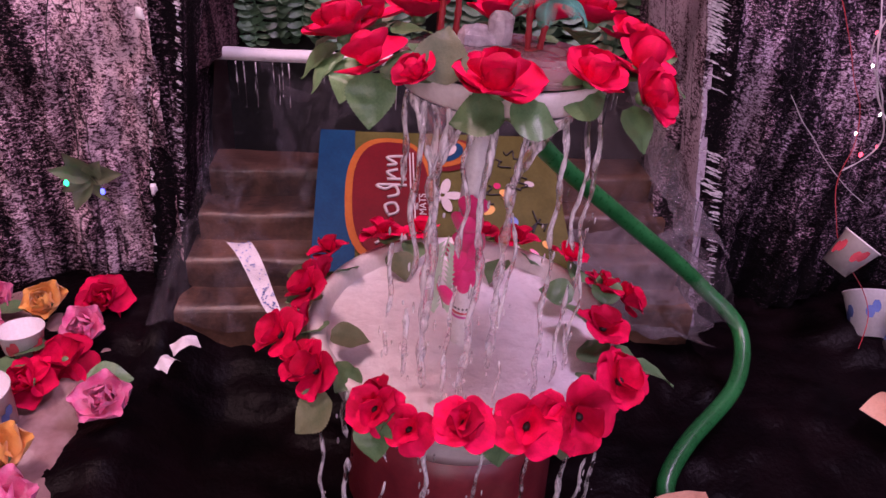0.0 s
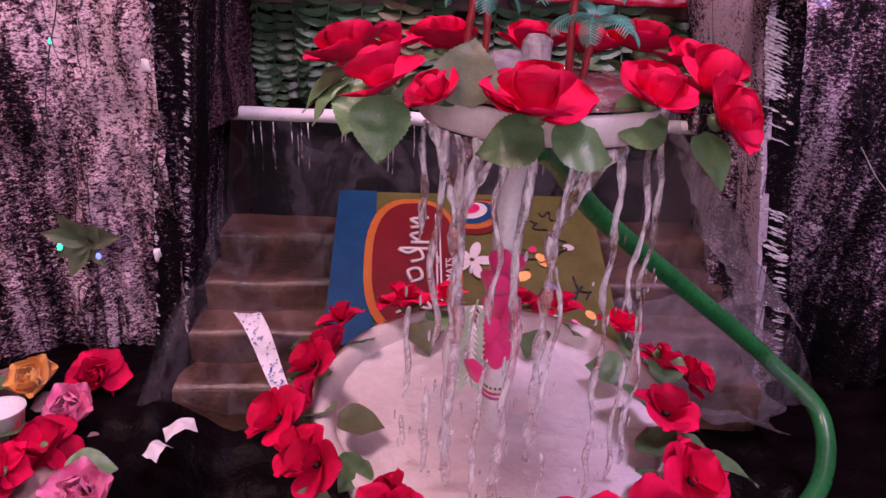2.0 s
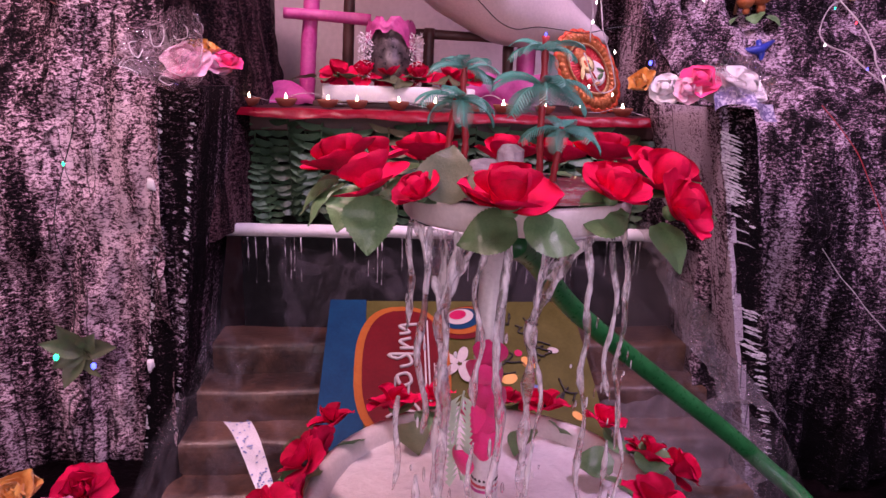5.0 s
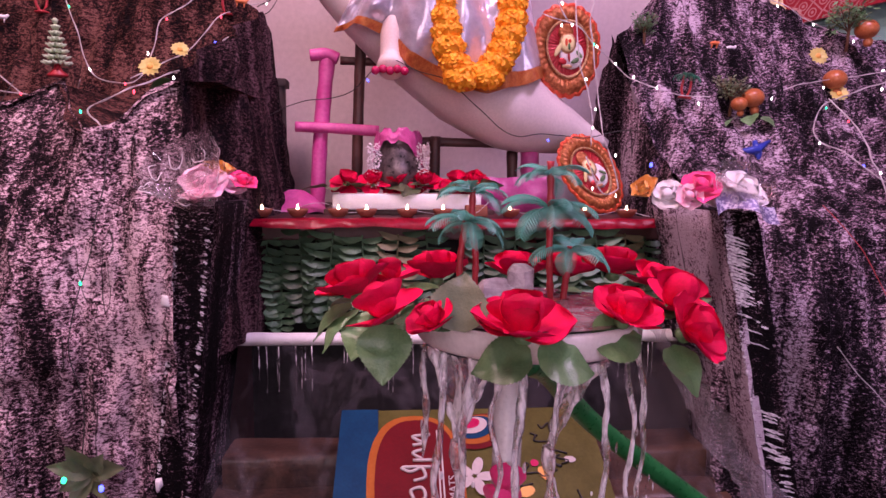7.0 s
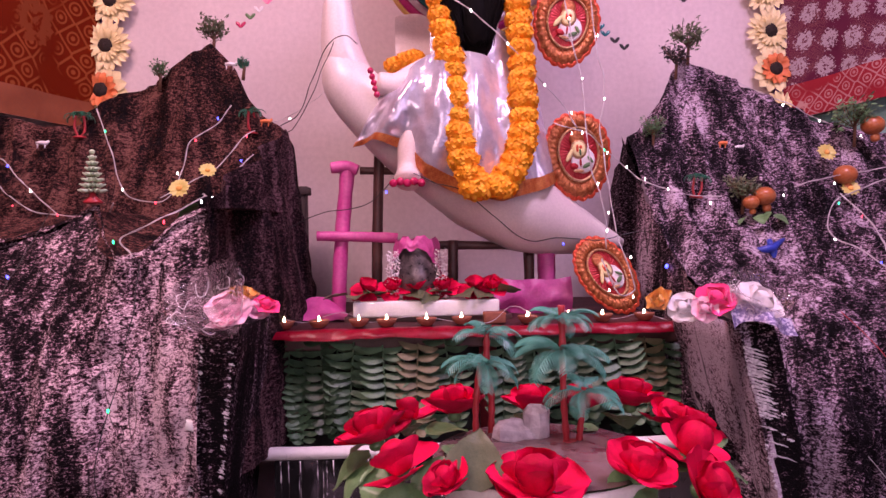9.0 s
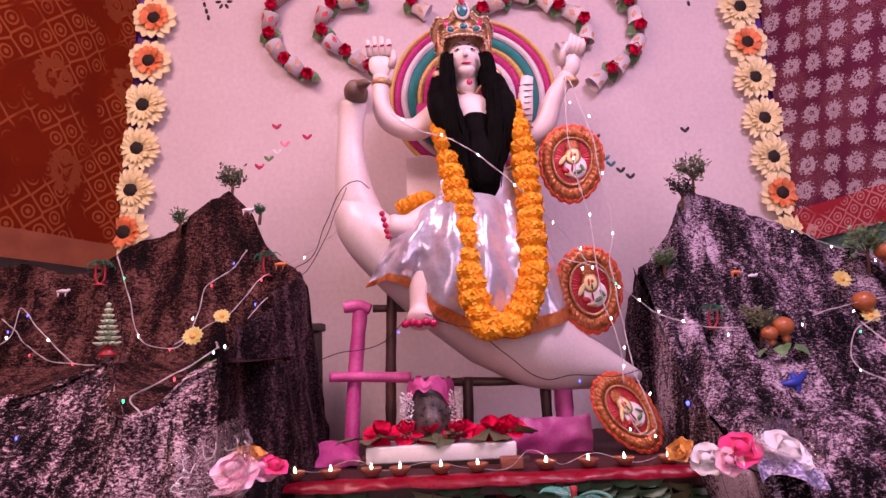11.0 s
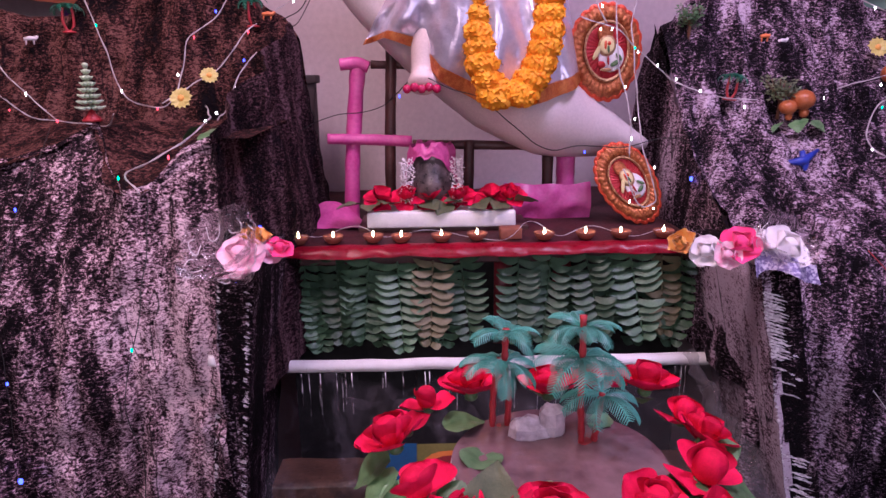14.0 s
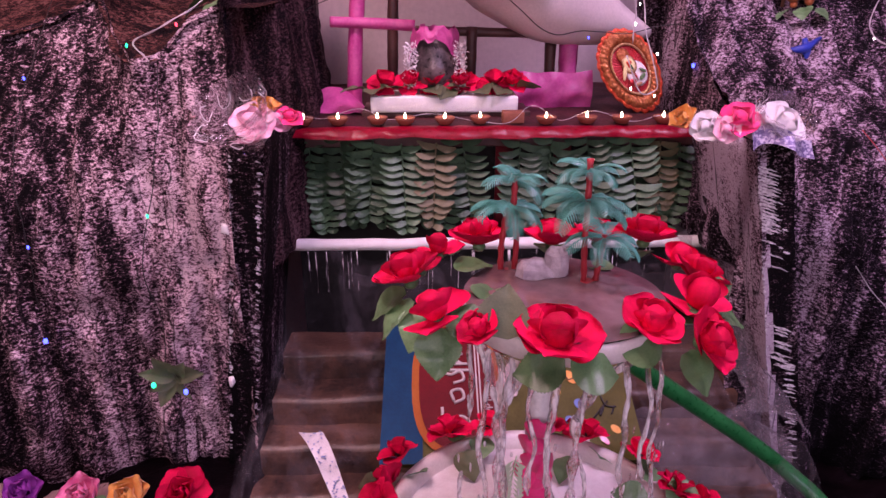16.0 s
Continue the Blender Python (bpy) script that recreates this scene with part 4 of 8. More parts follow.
ROSE_OPEN = make_rose("artificial_rose", M["red_petal"], "wide-open red fabric rose with broad petals", 1.15, False)
ROSE_BUD = make_rose("artificial_rose", M["red_petal"], "red fabric rosebud, half closed", 0.15)
POPPY = make_poppy("artificial_poppy", M["red_petal"], "loose red fabric flower with a black stud")
ROSE_PINK = make_rose("artificial_rose", M["pink_petal"], "pink fabric rose with pale petal edges", 0.12)
ROSE_YELLOW = make_rose("artificial_rose", M["yellow_petal"], "orange-yellow fabric rose with curled petals", 0.12)
ROSE_PURPLE = make_rose("artificial_rose", M["purple_petal"], "purple fabric rose with curled petals", 0.12)
ROSE_WHITE = make_rose("artificial_rose", M["white_petal"], "white fabric rose with curled petals", 0.2)
PROTOS = [ROSE, ROSE_OPEN, ROSE_BUD, POPPY, ROSE_PINK, ROSE_YELLOW, ROSE_PURPLE, ROSE_WHITE]


def out_yaw(x, y, cx, cy):
    return math.degrees(math.atan2(y - cy, x - cx))


# roses round the top plate
def closed_bud(r, h, cloth):
    """A closed bud: a rounded form whose petals overlap in a spiral."""
    bm = bmesh.new()

    def f(u, v):
        a = 2 * math.pi * u
        s = math.sin(math.pi * (0.04 + 0.93 * v)) ** 0.8
        k = 1 + 0.16 * ((u * 3 + v * 0.55) % 1.0 - 0.5)
        s = s if v < 0.999 else 0.0
        return Vector((r * s * k * math.cos(a), r * s * k * math.sin(a), h * (1 - math.cos(math.pi * v)) / 2))
    grid(bm, f, 40, 14, 0, True)
    me = bpy.data.meshes.new("bud")
    for fc in bm.faces:
        fc.smooth = True
    bm.to_mesh(me)
    bm.free()
    me.materials.append(cloth)
    return me


def cup_rose(label, outer_n, spread, mid_n, cloth="red_petal", name="artificial_rose"):
    """An artificial rose of few broad, smooth petals round a rounded bud."""
    root = thing(name, pose(0, 0, -5), label, "artificial flower")
    outer = petal_mesh("petal", 0.056, 0.042, 4 + spread, 30 - spread, 0.22, M[cloth], 0.06, 10)
    mid = petal_mesh("petal", 0.046, 0.034, 40, 84, 0.45, M[cloth], 0.04, 10)
    for k in range(outer_n):
        piece("petal", outer, root, pose(0, 0, 0.002 + 0.002 * k, rng.uniform(-10, 10), rng.uniform(-10, 10), 360 / outer_n * k + rng.uniform(-16, 16)))
    for k in range(mid_n):
        piece("petal", mid, root, pose(0, 0, 0.006, rng.uniform(-6, 6), rng.uniform(-6, 6), 360 / mid_n * k + 35 + rng.uniform(-12, 12)))
    piece("bud", closed_bud(0.019, 0.042, M[cloth]), root, pose(0, 0, 0.004, 6, -4, 20))
    bm = bmesh.new()
    ball(bm, (0, 0, 0.0), (0.011, 0.011, 0.008), nu=10, nv=6)
    part("base", bm, M["leaf"], root, "green flower base")
    return root


ROSE_WIDE = cup_rose("red fabric rose with broad smooth spread petals", 4, 0, 3)
ROSE_CUP = cup_rose("red fabric rose with broad upright petals", 3, 10, 3)
ROSE_BALL = cup_rose("rounded red fabric rosebud with two open petals", 2, -4, 1)
PROTOS += [ROSE_WIDE, ROSE_CUP, ROSE_BALL]
mark = built()
for kind, x, y, z, sc, tilt in (
        (ROSE_CUP, -0.208, 0.905, 1.210, 0.86, 18), (ROSE_BALL, -0.170, 0.994, 1.212, 0.66, 12), (ROSE_BALL, -0.175, 0.815, 1.206, 0.80, 22), (ROSE_CUP, -0.130, 0.782, 1.204, 0.50, 30),
        (ROSE_WIDE, -0.050, 0.765, 1.196, 0.92, 8), (ROSE_CUP, 0.050, 0.782, 1.206, 0.72, 20), (ROSE_BALL, 0.118, 0.828, 1.208, 0.88, 18), (ROSE_CUP, 0.104, 0.768, 1.196, 0.74, 50),
        (ROSE_BALL, 0.140, 0.945, 1.212, 0.66, 14), (ROSE_WIDE, 0.122, 1.030, 1.212, 0.86, 8), (ROSE_CUP, 0.150, 0.905, 1.206, 0.74, 22), (ROSE_CUP, -0.008, 1.035, 1.206, 0.84, 8), (ROSE_CUP, -0.112, 1.045, 1.204, 0.88, 8),
        (ROSE_CUP, 0.060, 1.045, 1.206, 0.78, 10), (ROSE_BALL, -0.195, 0.950, 1.204, 0.60, 25)):
    place(kind, x, y, z, out_yaw(x, y, PX, PY), tilt, sc * 1.02, rng.uniform(0, 90), "roses round the fountain plate")

# toothed leaves hanging over the plate's rim
lv = thing("leaf_ring", pose(0, 0, 0), "broad toothed green fabric leaves hung over the plate rim", "artificial leaves")
for x, y, z, yaw, tilt, roll, sc in ((-0.205, 0.870, 0.0, 205, 32, 10, 0.86), (-0.188, 0.850, 0.0, 238, 30, 0, 0.84), (-0.176, 0.800, 0.0, 262, 52, 0, 0.84), (-0.045, 0.745, -0.004, 172, 8, -40, 0.84), (-0.040, 0.742, -0.004, 4, 8, 40, 0.86),
                                     (0.020, 0.770, 0.0, 15, -12, 45, 0.86), (0.090, 0.768, -0.002, 310, 40, 8, 0.74), (-0.120, 0.870, 0.0, 62, -6, 0, 0.82), (0.135, 0.840, 0.0, 355, 14, 10, 0.84), (0.140, 0.880, 0.004, 10, -14, 20, 0.78), (-0.165, 0.812, 0.004, 330, -4, 22, 0.80),
                                     (-0.200, 0.955, 0.0, 152, 14, 0, 0.86), (-0.150, 1.02, 0.0, 124, 16, 0, 0.84), (-0.150, 0.955, 0.004, 20, -10, 0, 0.78), (0.105, 1.03, 0.0, 58, 18, 0, 0.86), (0.0, 1.05, 0.0, 92, 20, 0, 0.86), (0.150, 0.955, 0.0, 8, 20, 0, 0.80),
                                     (-0.020, 0.835, -0.004, 110, -6, 0, 0.55), (0.085, 0.800, 0.004, 40, -16, 10, 0.70), (0.060, 0.960, 0.0, 150, -4, 0, 0.62), (-0.215, 0.900, -0.002, 182, 30, -8, 0.84)):
    piece("leaf", LEAF, lv, Matrix.Translation((x, y, (1.186 if y < 0.80 else 1.202) + z)) @ Euler((radians(roll), radians(tilt), radians(yaw)), "XYZ").to_matrix().to_4x4() @ Matrix.Scale(sc * 0.94, 4))
piece("leaf", LEAF_WIDE, lv, Matrix.Translation((-0.112, 0.780, 1.200)) @ Euler((0.4, radians(-66), radians(60)), "XYZ").to_matrix().to_4x4() @ Matrix.Scale(0.80, 4))
settle(mark, PLATE_AT)

# flowers round the lower tub
mark = built()
for i, (x, y, z, tilt, sc) in enumerate((
        (-0.200, 1.060, 0.83, 30, 1.0), (-0.222, 0.945, 0.835, 45, 1.1), (-0.255, 0.855, 0.82, 80, 1.0), (-0.200, 0.775, 0.825, 50, 1.1), (-0.128, 0.712, 0.82, 60, 1.05),
        (-0.085, 0.690, 0.805, 75, 0.95), (-0.022, 0.680, 0.815, 55, 1.05), (0.060, 0.685, 0.81, 65, 1.15), (0.128, 0.700, 0.815, 60, 1.2), (0.195, 0.745, 0.825, 50, 1.25),
        (0.205, 0.850, 0.83, 20, 1.1), (0.240, 0.955, 0.83, 40, 0.95), (0.206, 1.045, 0.83, 25, 1.05), (0.132, 1.105, 0.828, 20, 1.05), (-0.040, 1.140, 0.825, 15, 1.0), (-0.110, 1.115, 0.828, 15, 1.1),
        (0.272, 0.935, 0.822, 70, 0.95), (0.075, 1.135, 0.825, 20, 0.8), (-0.225, 0.80, 0.818, 60, 0.9))):
    place(POPPY, x, y, z, out_yaw(x, y, FX, FY) + rng.uniform(-25, 25), tilt * rng.uniform(0.5, 1.1), sc * rng.uniform(0.62, 0.78), rng.uniform(0, 90), "flowers round the lower tub")
lv = thing("leaf_ring", pose(0, 0, 0), "green fabric leaves tucked between red flowers on the tub rim", "artificial leaves")
for x, y, tilt, turn, sc in ((-0.185, 0.735, 35, -20, 1.0), (0.235, 0.79, 10, 20, 1.1), (0.19, 0.80, -5, 130, 0.9), (0.195, 0.96, -10, 150, 0.9), (-0.19, 0.86, 0, 160, 0.9), (0.02, 0.69, 55, 20, 1.0), (-0.225, 1.0, -40, 60, 0.85),
                             (-0.09, 1.09, 20, 170, 0.9), (0.10, 1.07, 10, 170, 0.9), (0.245, 0.94, -50, 80, 0.9), (0.20, 0.88, -30, 150, 1.0), (-0.13, 0.70, 50, 30, 0.9), (0.11, 0.69, 65, -20, 0.9), (-0.05, 1.13, 10, 150, 0.8), (0.24, 1.0, 30, 10, 0.9), (-0.24, 0.87, 60, 0, 0.8)):
    yaw = out_yaw(x, y, FX, FY) + turn
    piece("leaf", LEAF if rng.random() < 0.7 else LEAF_WIDE, lv, Matrix.Translation((x, y, 0.815)) @ Euler((rng.uniform(-0.5, 0.5), radians(tilt), radians(yaw)), "XYZ").to_matrix().to_4x4() @ Matrix.Scale(sc * 0.85, 4))

for a in (15, 62, 118, 160, 188, 236, 262, 290, 322):
    x, y = FX + 0.238 * math.cos(radians(a)), FY + 0.238 * math.sin(radians(a))
    place(POPPY, x, y, 0.822, a + rng.uniform(-50, 50), rng.uniform(20, 80), rng.uniform(0.5, 0.66), rng.uniform(0, 90), "flowers round the lower tub")
for a in range(0, 360, 24):
    r = rng.uniform(0.20, 0.24)
    piece("leaf", LEAF, lv, Matrix.Translation((FX + r * math.cos(radians(a)), FY + r * math.sin(radians(a)), 0.816)) @ Euler((rng.uniform(-0.6, 0.6), radians(rng.uniform(-15, 50)), radians(a + rng.uniform(-70, 70))), "XYZ").to_matrix().to_4x4() @ Matrix.Scale(rng.uniform(0.6, 0.85), 4))

# pink petals climbing the pipe, with a pale fern sprig
spray = thing("pipe_spray", pose(0, 0, 0), "hot-pink petals and pale fern sprig tied to the pipe", "artificial flower")
M["hot_pink"] = surface("hot_pink_fabric", (0.85, 0.015, 0.17), (0.92, 0.05, 0.27), 0.6, 30, 400, sheen=0.3, random_tint=0.15)
HP = petal_mesh("petal", 0.044, 0.021, 62, 100, 0.35, M["hot_pink"], 0.10)
for i, (dx, z, yaw) in enumerate(((-0.008, 1.005, 262), (-0.014, 0.980, 235), (0.008, 0.970, 300), (-0.006, 0.950, 255), (0.013, 0.942, 318), (-0.004, 0.918, 268), (-0.017, 0.922, 222), (-0.004, 0.885, 258), (-0.026, 0.866, 215))):
    piece("petal", HP, spray, Matrix.Translation((FX - 0.012 + dx, FY - 0.052, z)) @ Euler((rng.uniform(-0.3, 0.3), radians(rng.uniform(-12, 14)), radians(yaw)), "XYZ").to_matrix().to_4x4())
bm = bmesh.new()
tube(bm, smooth_line([(-0.03, 0.875, 0.975), (-0.036, 0.872, 0.94), (-0.038, 0.870, 0.90), (-0.03, 0.868, 0.86)], 4), 0.0012, 5)
for k in range(14):
    z = 0.972 - 0.008 * k
    for s in (-1, 1):
        bm2 = (Vector((-0.034, 0.871, z)), Vector((-0.034 + s * 0.016, 0.868, z - 0.010)), Vector((-0.034 + s * 0.010, 0.866, z - 0.016)))
        vs = [bm.verts.new(p) for p in bm2]
        bm.faces.new(vs)
part("fern_sprig", bm, M["pale_green"], spray, "pale green sprig")
settle(mark, BASIN_AT)


# ---- toy palms on the plate ----
def frond_mesh(name, length, leaflet, material, droop=95, n=15, start=35):
    """An arched plastic frond with narrow leaflets down both sides."""
    bm = bmesh.new()
    pts = [Vector((0, 0, 0))]
    for i in range(n):
        a = radians(start - droop * ((i + 0.5) / n) ** 1.2)
        pts.append(pts[-1] + Vector((math.cos(a), 0, math.sin(a))) * (length / n))
    tube(bm, pts, [0.0011 * (1 - 0.6 * i / n) for i in range(n + 1)], 5)
    for i in range(1, n + 1):
        p = pts[i]
        d = (pts[i] - pts[i - 1]).normalized()
        w = leaflet * math.sin(math.pi * (0.12 + 0.8 * i / n)) ** 0.6
        up = Vector((-d.z, 0, d.x))
        for s in (-1, 1):
            tip = p + (Vector((0, s, 0)) * 0.86 + d * 0.62 - up * 0.30) * w
            th = 0.30 * length / n
            vs = [bm.verts.new(q) for q in (p - d * th, p + d * th, tip + d * th * 0.25, tip - d * th * 0.25)]
            lo = [bm.verts.new(q.co - up * 0.0007) for q in vs]
            bm.faces.new(vs)
            bm.faces.new(lo[::-1])
            for k in range(4):
                bm.faces.new((vs[k], vs[(k + 1) % 4], lo[(k + 1) % 4], lo[k]))
    bmesh.ops.recalc_face_normals(bm, faces=bm.faces[:])
    me = bpy.data.meshes.new(name)
    bm.to_mesh(me)
    bm.free()
    me.materials.append(material)
    return me


FROND = frond_mesh("frond", 0.060, 0.0165, M["palm_green"], 84, 16, 34)


def ringed_trunk(bm, pts, r):
    line = smooth_line(pts, 8)
    tube(bm, line, [r * (1.15 if i % 3 == 0 else 0.92) for i in range(len(line))], 8)


def toy_palm(x, y, crowns, trunks, label):
    root = thing("toy_palm", pose(x, y, 1.194), label, "toy tree", "toy palms on the fountain plate")
    bm = bmesh.new()
    lathe(bm, [(0.020, 0), (0.021, 0.003), (0.015, 0.007), (0.004, 0.009)], 16)
    part("foot", bm, M["red_plastic"], root, "red plastic foot")
    stems = []
    for pts in trunks:
        bm = bmesh.new()
        ringed_trunk(bm, pts, 0.0040)
        stems.append(part("trunk", bm, M["red_plastic"], root, "ringed red trunk"))
    for cx, cy, cz, n, sc in crowns:
        off = rng.uniform(0, 360)
        stem = min(zip(trunks, stems), key=lambda q: min((Vector(e) - Vector((cx, cy, cz))).length for e in q[0]))[1]
        for k in range(n):
            piece("frond", FROND, stem, Matrix.Translation((cx, cy, cz)) @ Euler((rng.uniform(-0.35, 0.35), radians(rng.uniform(-20, 30)), radians(off + 360 * k / n + rng.uniform(-10, 10))), "XYZ").to_matrix().to_4x4() @ Matrix.Scale(sc, 4))
    return root


mark = built()
toy_palm(-0.080, 0.965, ((0.006, 0.0, 0.130, 9, 0.80), (0.000, -0.004, 0.096, 11, 0.92)),
         ([(-0.010, 0, 0), (-0.009, 0, 0.05), (-0.002, 0, 0.100)], [(0.008, 0, 0), (0.010, 0, 0.05), (0.005, 0, 0.092), (0.006, 0, 0.138)]), "teal plastic toy palm with two red ringed trunks")
toy_palm(0.020, 0.925, ((-0.010, 0, 0.152, 9, 0.78), (-0.009, 0, 0.114, 11, 1.02), (0.016, 0, 0.066, 8, 0.92)),
         ([(-0.006, 0, 0), (-0.009, 0, 0.06), (-0.009, 0, 0.11), (-0.010, 0, 0.168)], [(0.008, 0, 0), (0.011, 0, 0.03), (0.016, 0, 0.070)]), "taller teal plastic toy palm with tiered fronds")
bm = bmesh.new()
ball(bm, (0.012, 0, 0.012), (0.016, 0.014, 0.030), nu=9, nv=6)
ball(bm, (-0.016, 0, 0.0), (0.030, 0.020, 0.020), nu=9, nv=6)
for v in bm.verts:
    v.co *= 1 + 0.25 * fold(v.co, 60, 3)
M["crystal"] = surface("cloudy_crystal", (0.42, 0.34, 0.38), (0.74, 0.66, 0.70), 0.15, 45, 160, bumps=0.8)
qz = part("crystal_lump", bm, M["crystal"], None, smooth=False)
qz.matrix_basis = pose(-0.032, 0.945, 1.204)
tagged(qz, "cloudy clear crystal lump on the plate", "stone")
settle(mark, PLATE_AT)

# ---- ferns hung below the altar cloth ----


def fern_mesh(name, length, width, material, n=11):
    bm = bmesh.new()
    tube(bm, [(0, 0, -length * i / 8) for i in range(9)], 0.0022, 5)
    for i in range(n):
        t = (i + 0.5) / n
        w = width * (0.62 + 0.38 * math.sin(math.pi * (0.25 + 0.65 * t))) * (1 - 0.45 * max(0, t - 0.7) / 0.3)
        h = length / n * 0.38
        for s in (-1, 1):
            z0 = -length * (t + rng.uniform(-0.02, 0.02))
            ang = rng.uniform(0.0, 0.40)

            def f(u, v, s=s, z0=z0, w=w, h=h, ang=ang):
                e = math.sqrt(max(0.01, 1 - u ** 3.2)) * (0.60 + 0.40 * min(1, u * 2.5))
                return Vector((s * w * u, -0.004 - 0.012 * math.sin(u * 2.4) + 0.010 * (v - 0.15), z0 + ang * w * u - 0.16 * w * math.sin(u * 2.6) + (v - 0.5) * 2 * h * e))
            grid(bm, f, 5, 3)
    me = bpy.data.meshes.new(name)
    for fc in bm.faces:
        fc.smooth = True
    bm.to_mesh(me)
    bm.free()
    me.materials.append(material)
    return me


FERNS = [fern_mesh("fern_frond", 0.25, 0.054, M["fern"], 11), fern_mesh("fern_frond", 0.23, 0.050, M["fern_pale"], 10), fern_mesh("fern_frond", 0.24, 0.060, M["fern"], 10)]
for i, (x, dy, k, lean, z) in enumerate(((-0.46, 0.03, 0, 4, 1.235), (-0.385, 0.02, 0, -3, 1.232), (-0.305, 0.012, 2, 3, 1.23), (-0.235, 0.0, 0, -2, 1.228), (-0.150, -0.004, 1, 2, 1.228), (-0.085, 0.012, 0, -5, 1.228),
                                         (-0.345, 0.035, 0, 6, 1.22), (-0.19, 0.03, 0, -4, 1.22), (0.055, 0.0, 2, 0, 1.232), (0.135, 0.006, 0, 3, 1.23), (0.215, -0.002, 2, -9, 1.23), (0.285, 0.008, 0, 5, 1.226), (0.320, -0.004, 2, -8, 1.235),
                                         (0.405, 0.01, 1, -3, 1.23), (0.46, 0.02, 0, 3, 1.22), (-0.47, 0.045, 2, -4, 1.19), (-0.27, 0.04, 0, 3, 1.21), (-0.11, 0.035, 2, 4, 1.20), (0.20, 0.04, 0, -3, 1.19), (0.44, 0.035, 2, 2, 1.16), (0.06, 0.035, 0, -4, 1.13), (-0.23, 0.04, 2, 5, 1.13), (-0.36, 0.045, 0, -2, 1.13), (0.10, 0.03, 0, 5, 1.215), (0.36, 0.025, 0, 2, 1.14), (0.27, 0.03, 0, 4, 1.13), (-0.43, 0.035, 0, 2, 1.17))):
    ob = piece("fern_frond", FERNS[k], None, pose(x, 1.752 + 1.3 * dy, z + 0.012 + rng.uniform(-0.012, 0.006), rng.uniform(-7, 3), lean * 1.4, rng.uniform(-18, 18)) @ Matrix.Diagonal((rng.uniform(0.85, 1.15), 1, min(rng.uniform(0.86, 0.96), (z - 0.985) / 0.25), 1)))
    tagged(ob, "olive fabric fern frond hanging below the altar" if k == 1 else "green fabric fern frond hanging below the altar", "fern", "ferns below the altar")
bm = bmesh.new()
box(bm, (0.005, 1.835, 0.98), (0.05, 1.842, 1.235))
box(bm, (0.155, 1.835, 1.12), (0.20, 1.842, 1.235))
tagged(part("backing_strip", bm, M["maroon"], None), "maroon backing strips seen between ferns", "cloth strip")

# ---- things on the altar ----
bm = bmesh.new()
box(bm, (-0.316, 1.885, 1.282), (0.065, 2.02, 1.322), 0.004)
for v in bm.verts:
    v.co.z += 0.003 * fold(v.co, 20, 1)
tagged(part("foam_block", bm, M["foam"], None), "long white foam block on the altar", "foam block")
bm = bmesh.new()
box(bm, (-0.34, 1.90, 1.264), (0.10, 2.06, 1.2815), 0.002)
tagged(part("dark_board", bm, M["dark_wood"], None), "dark board under the foam block", "board")


def diya(x, y):
    root = thing("oil_lamp", pose(x, y, 1.270, 0, 0, rng.uniform(0, 360)), "small lit terracotta oil lamp on red cloth", "oil lamp", "oil lamps along the altar edge")
    bm = bmesh.new()
    lathe(bm, [(0.010, 0), (0.014, 0.001), (0.022, 0.010), (0.0255, 0.018), (0.0245, 0.0195), (0.020, 0.013), (0.003, 0.010)], 18)
    part("bowl", bm, M["clay"], root)
    bm = bmesh.new()
    lathe(bm, [(0.0005, 0.014), (0.003, 0.017), (0.0036, 0.020), (0.0022, 0.025), (0.0004, 0.030)], 8)
    fl = part("flame", bm, M["flame"], root, "small bright flame")
    return root


for x in (-0.472, -0.389, -0.293, -0.225, -0.128, -0.041, 0.121, 0.222, 0.308, 0.412):
    diya(x, 1.785 + rng.uniform(-0.006, 0.006))
bm = bmesh.new()
box(bm, (0.015, 1.785, 1.270), (0.068, 1.825, 1.298), 0.003)
tagged(part("clay_box", bm, M["clay"], None), "small terracotta brick among the oil lamps", "clay block")

for i, x in enumerate((-0.285, -0.215, -0.145, -0.075, 0.005, 0.055)):
    place(ROSE if i % 2 else ROSE_OPEN, x, 1.94, 1.342, 270 + rng.uniform(-30, 30), 35, 0.85, rng.uniform(0, 90), "roses on the foam block")
lv = thing("leaf_row", pose(0, 0, 0), "dull green fabric leaves lying under the altar roses", "artificial leaves")
for x, yaw in ((-0.335, 200), (-0.30, 260), (-0.25, 250), (-0.17, 300), (-0.11, 245), (-0.03, 280), (0.03, 250), (0.07, 330), (-0.06, 200), (0.04, 95)):
    piece("leaf", LEAF_WIDE, lv, Matrix.Translation((x, 1.925, 1.336)) @ Euler((rng.uniform(-0.6, 0.6), radians(rng.uniform(-20, 20)), radians(yaw)), "XYZ").to_matrix().to_4x4() @ Matrix.Scale(0.85, 4))

# ---- pink-wrapped frame behind ----
fr = thing("pole_frame", pose(0, 0, 0), "rough pole frame, partly wrapped in magenta satin", "frame")


def pole(pts, r, mat, nm, label=""):
    bm = bmesh.new()
    line = smooth_line(pts, 10)
    tube(bm, line, [r * (1 + 0.12 * fold(p, 30, 2)) for p in line], 10)
    return part(nm, bm, M[mat], fr, label)


pole([(-0.372, 2.05, 1.264), (-0.362, 2.05, 1.45), (-0.338, 2.06, 1.70)], 0.021, "pink_cloth", "post", "magenta-wrapped post")
pole([(-0.425, 2.03, 1.498), (-0.31, 2.03, 1.494), (-0.20, 2.03, 1.488)], 0.015, "pink_cloth", "rail", "magenta-wrapped rail")
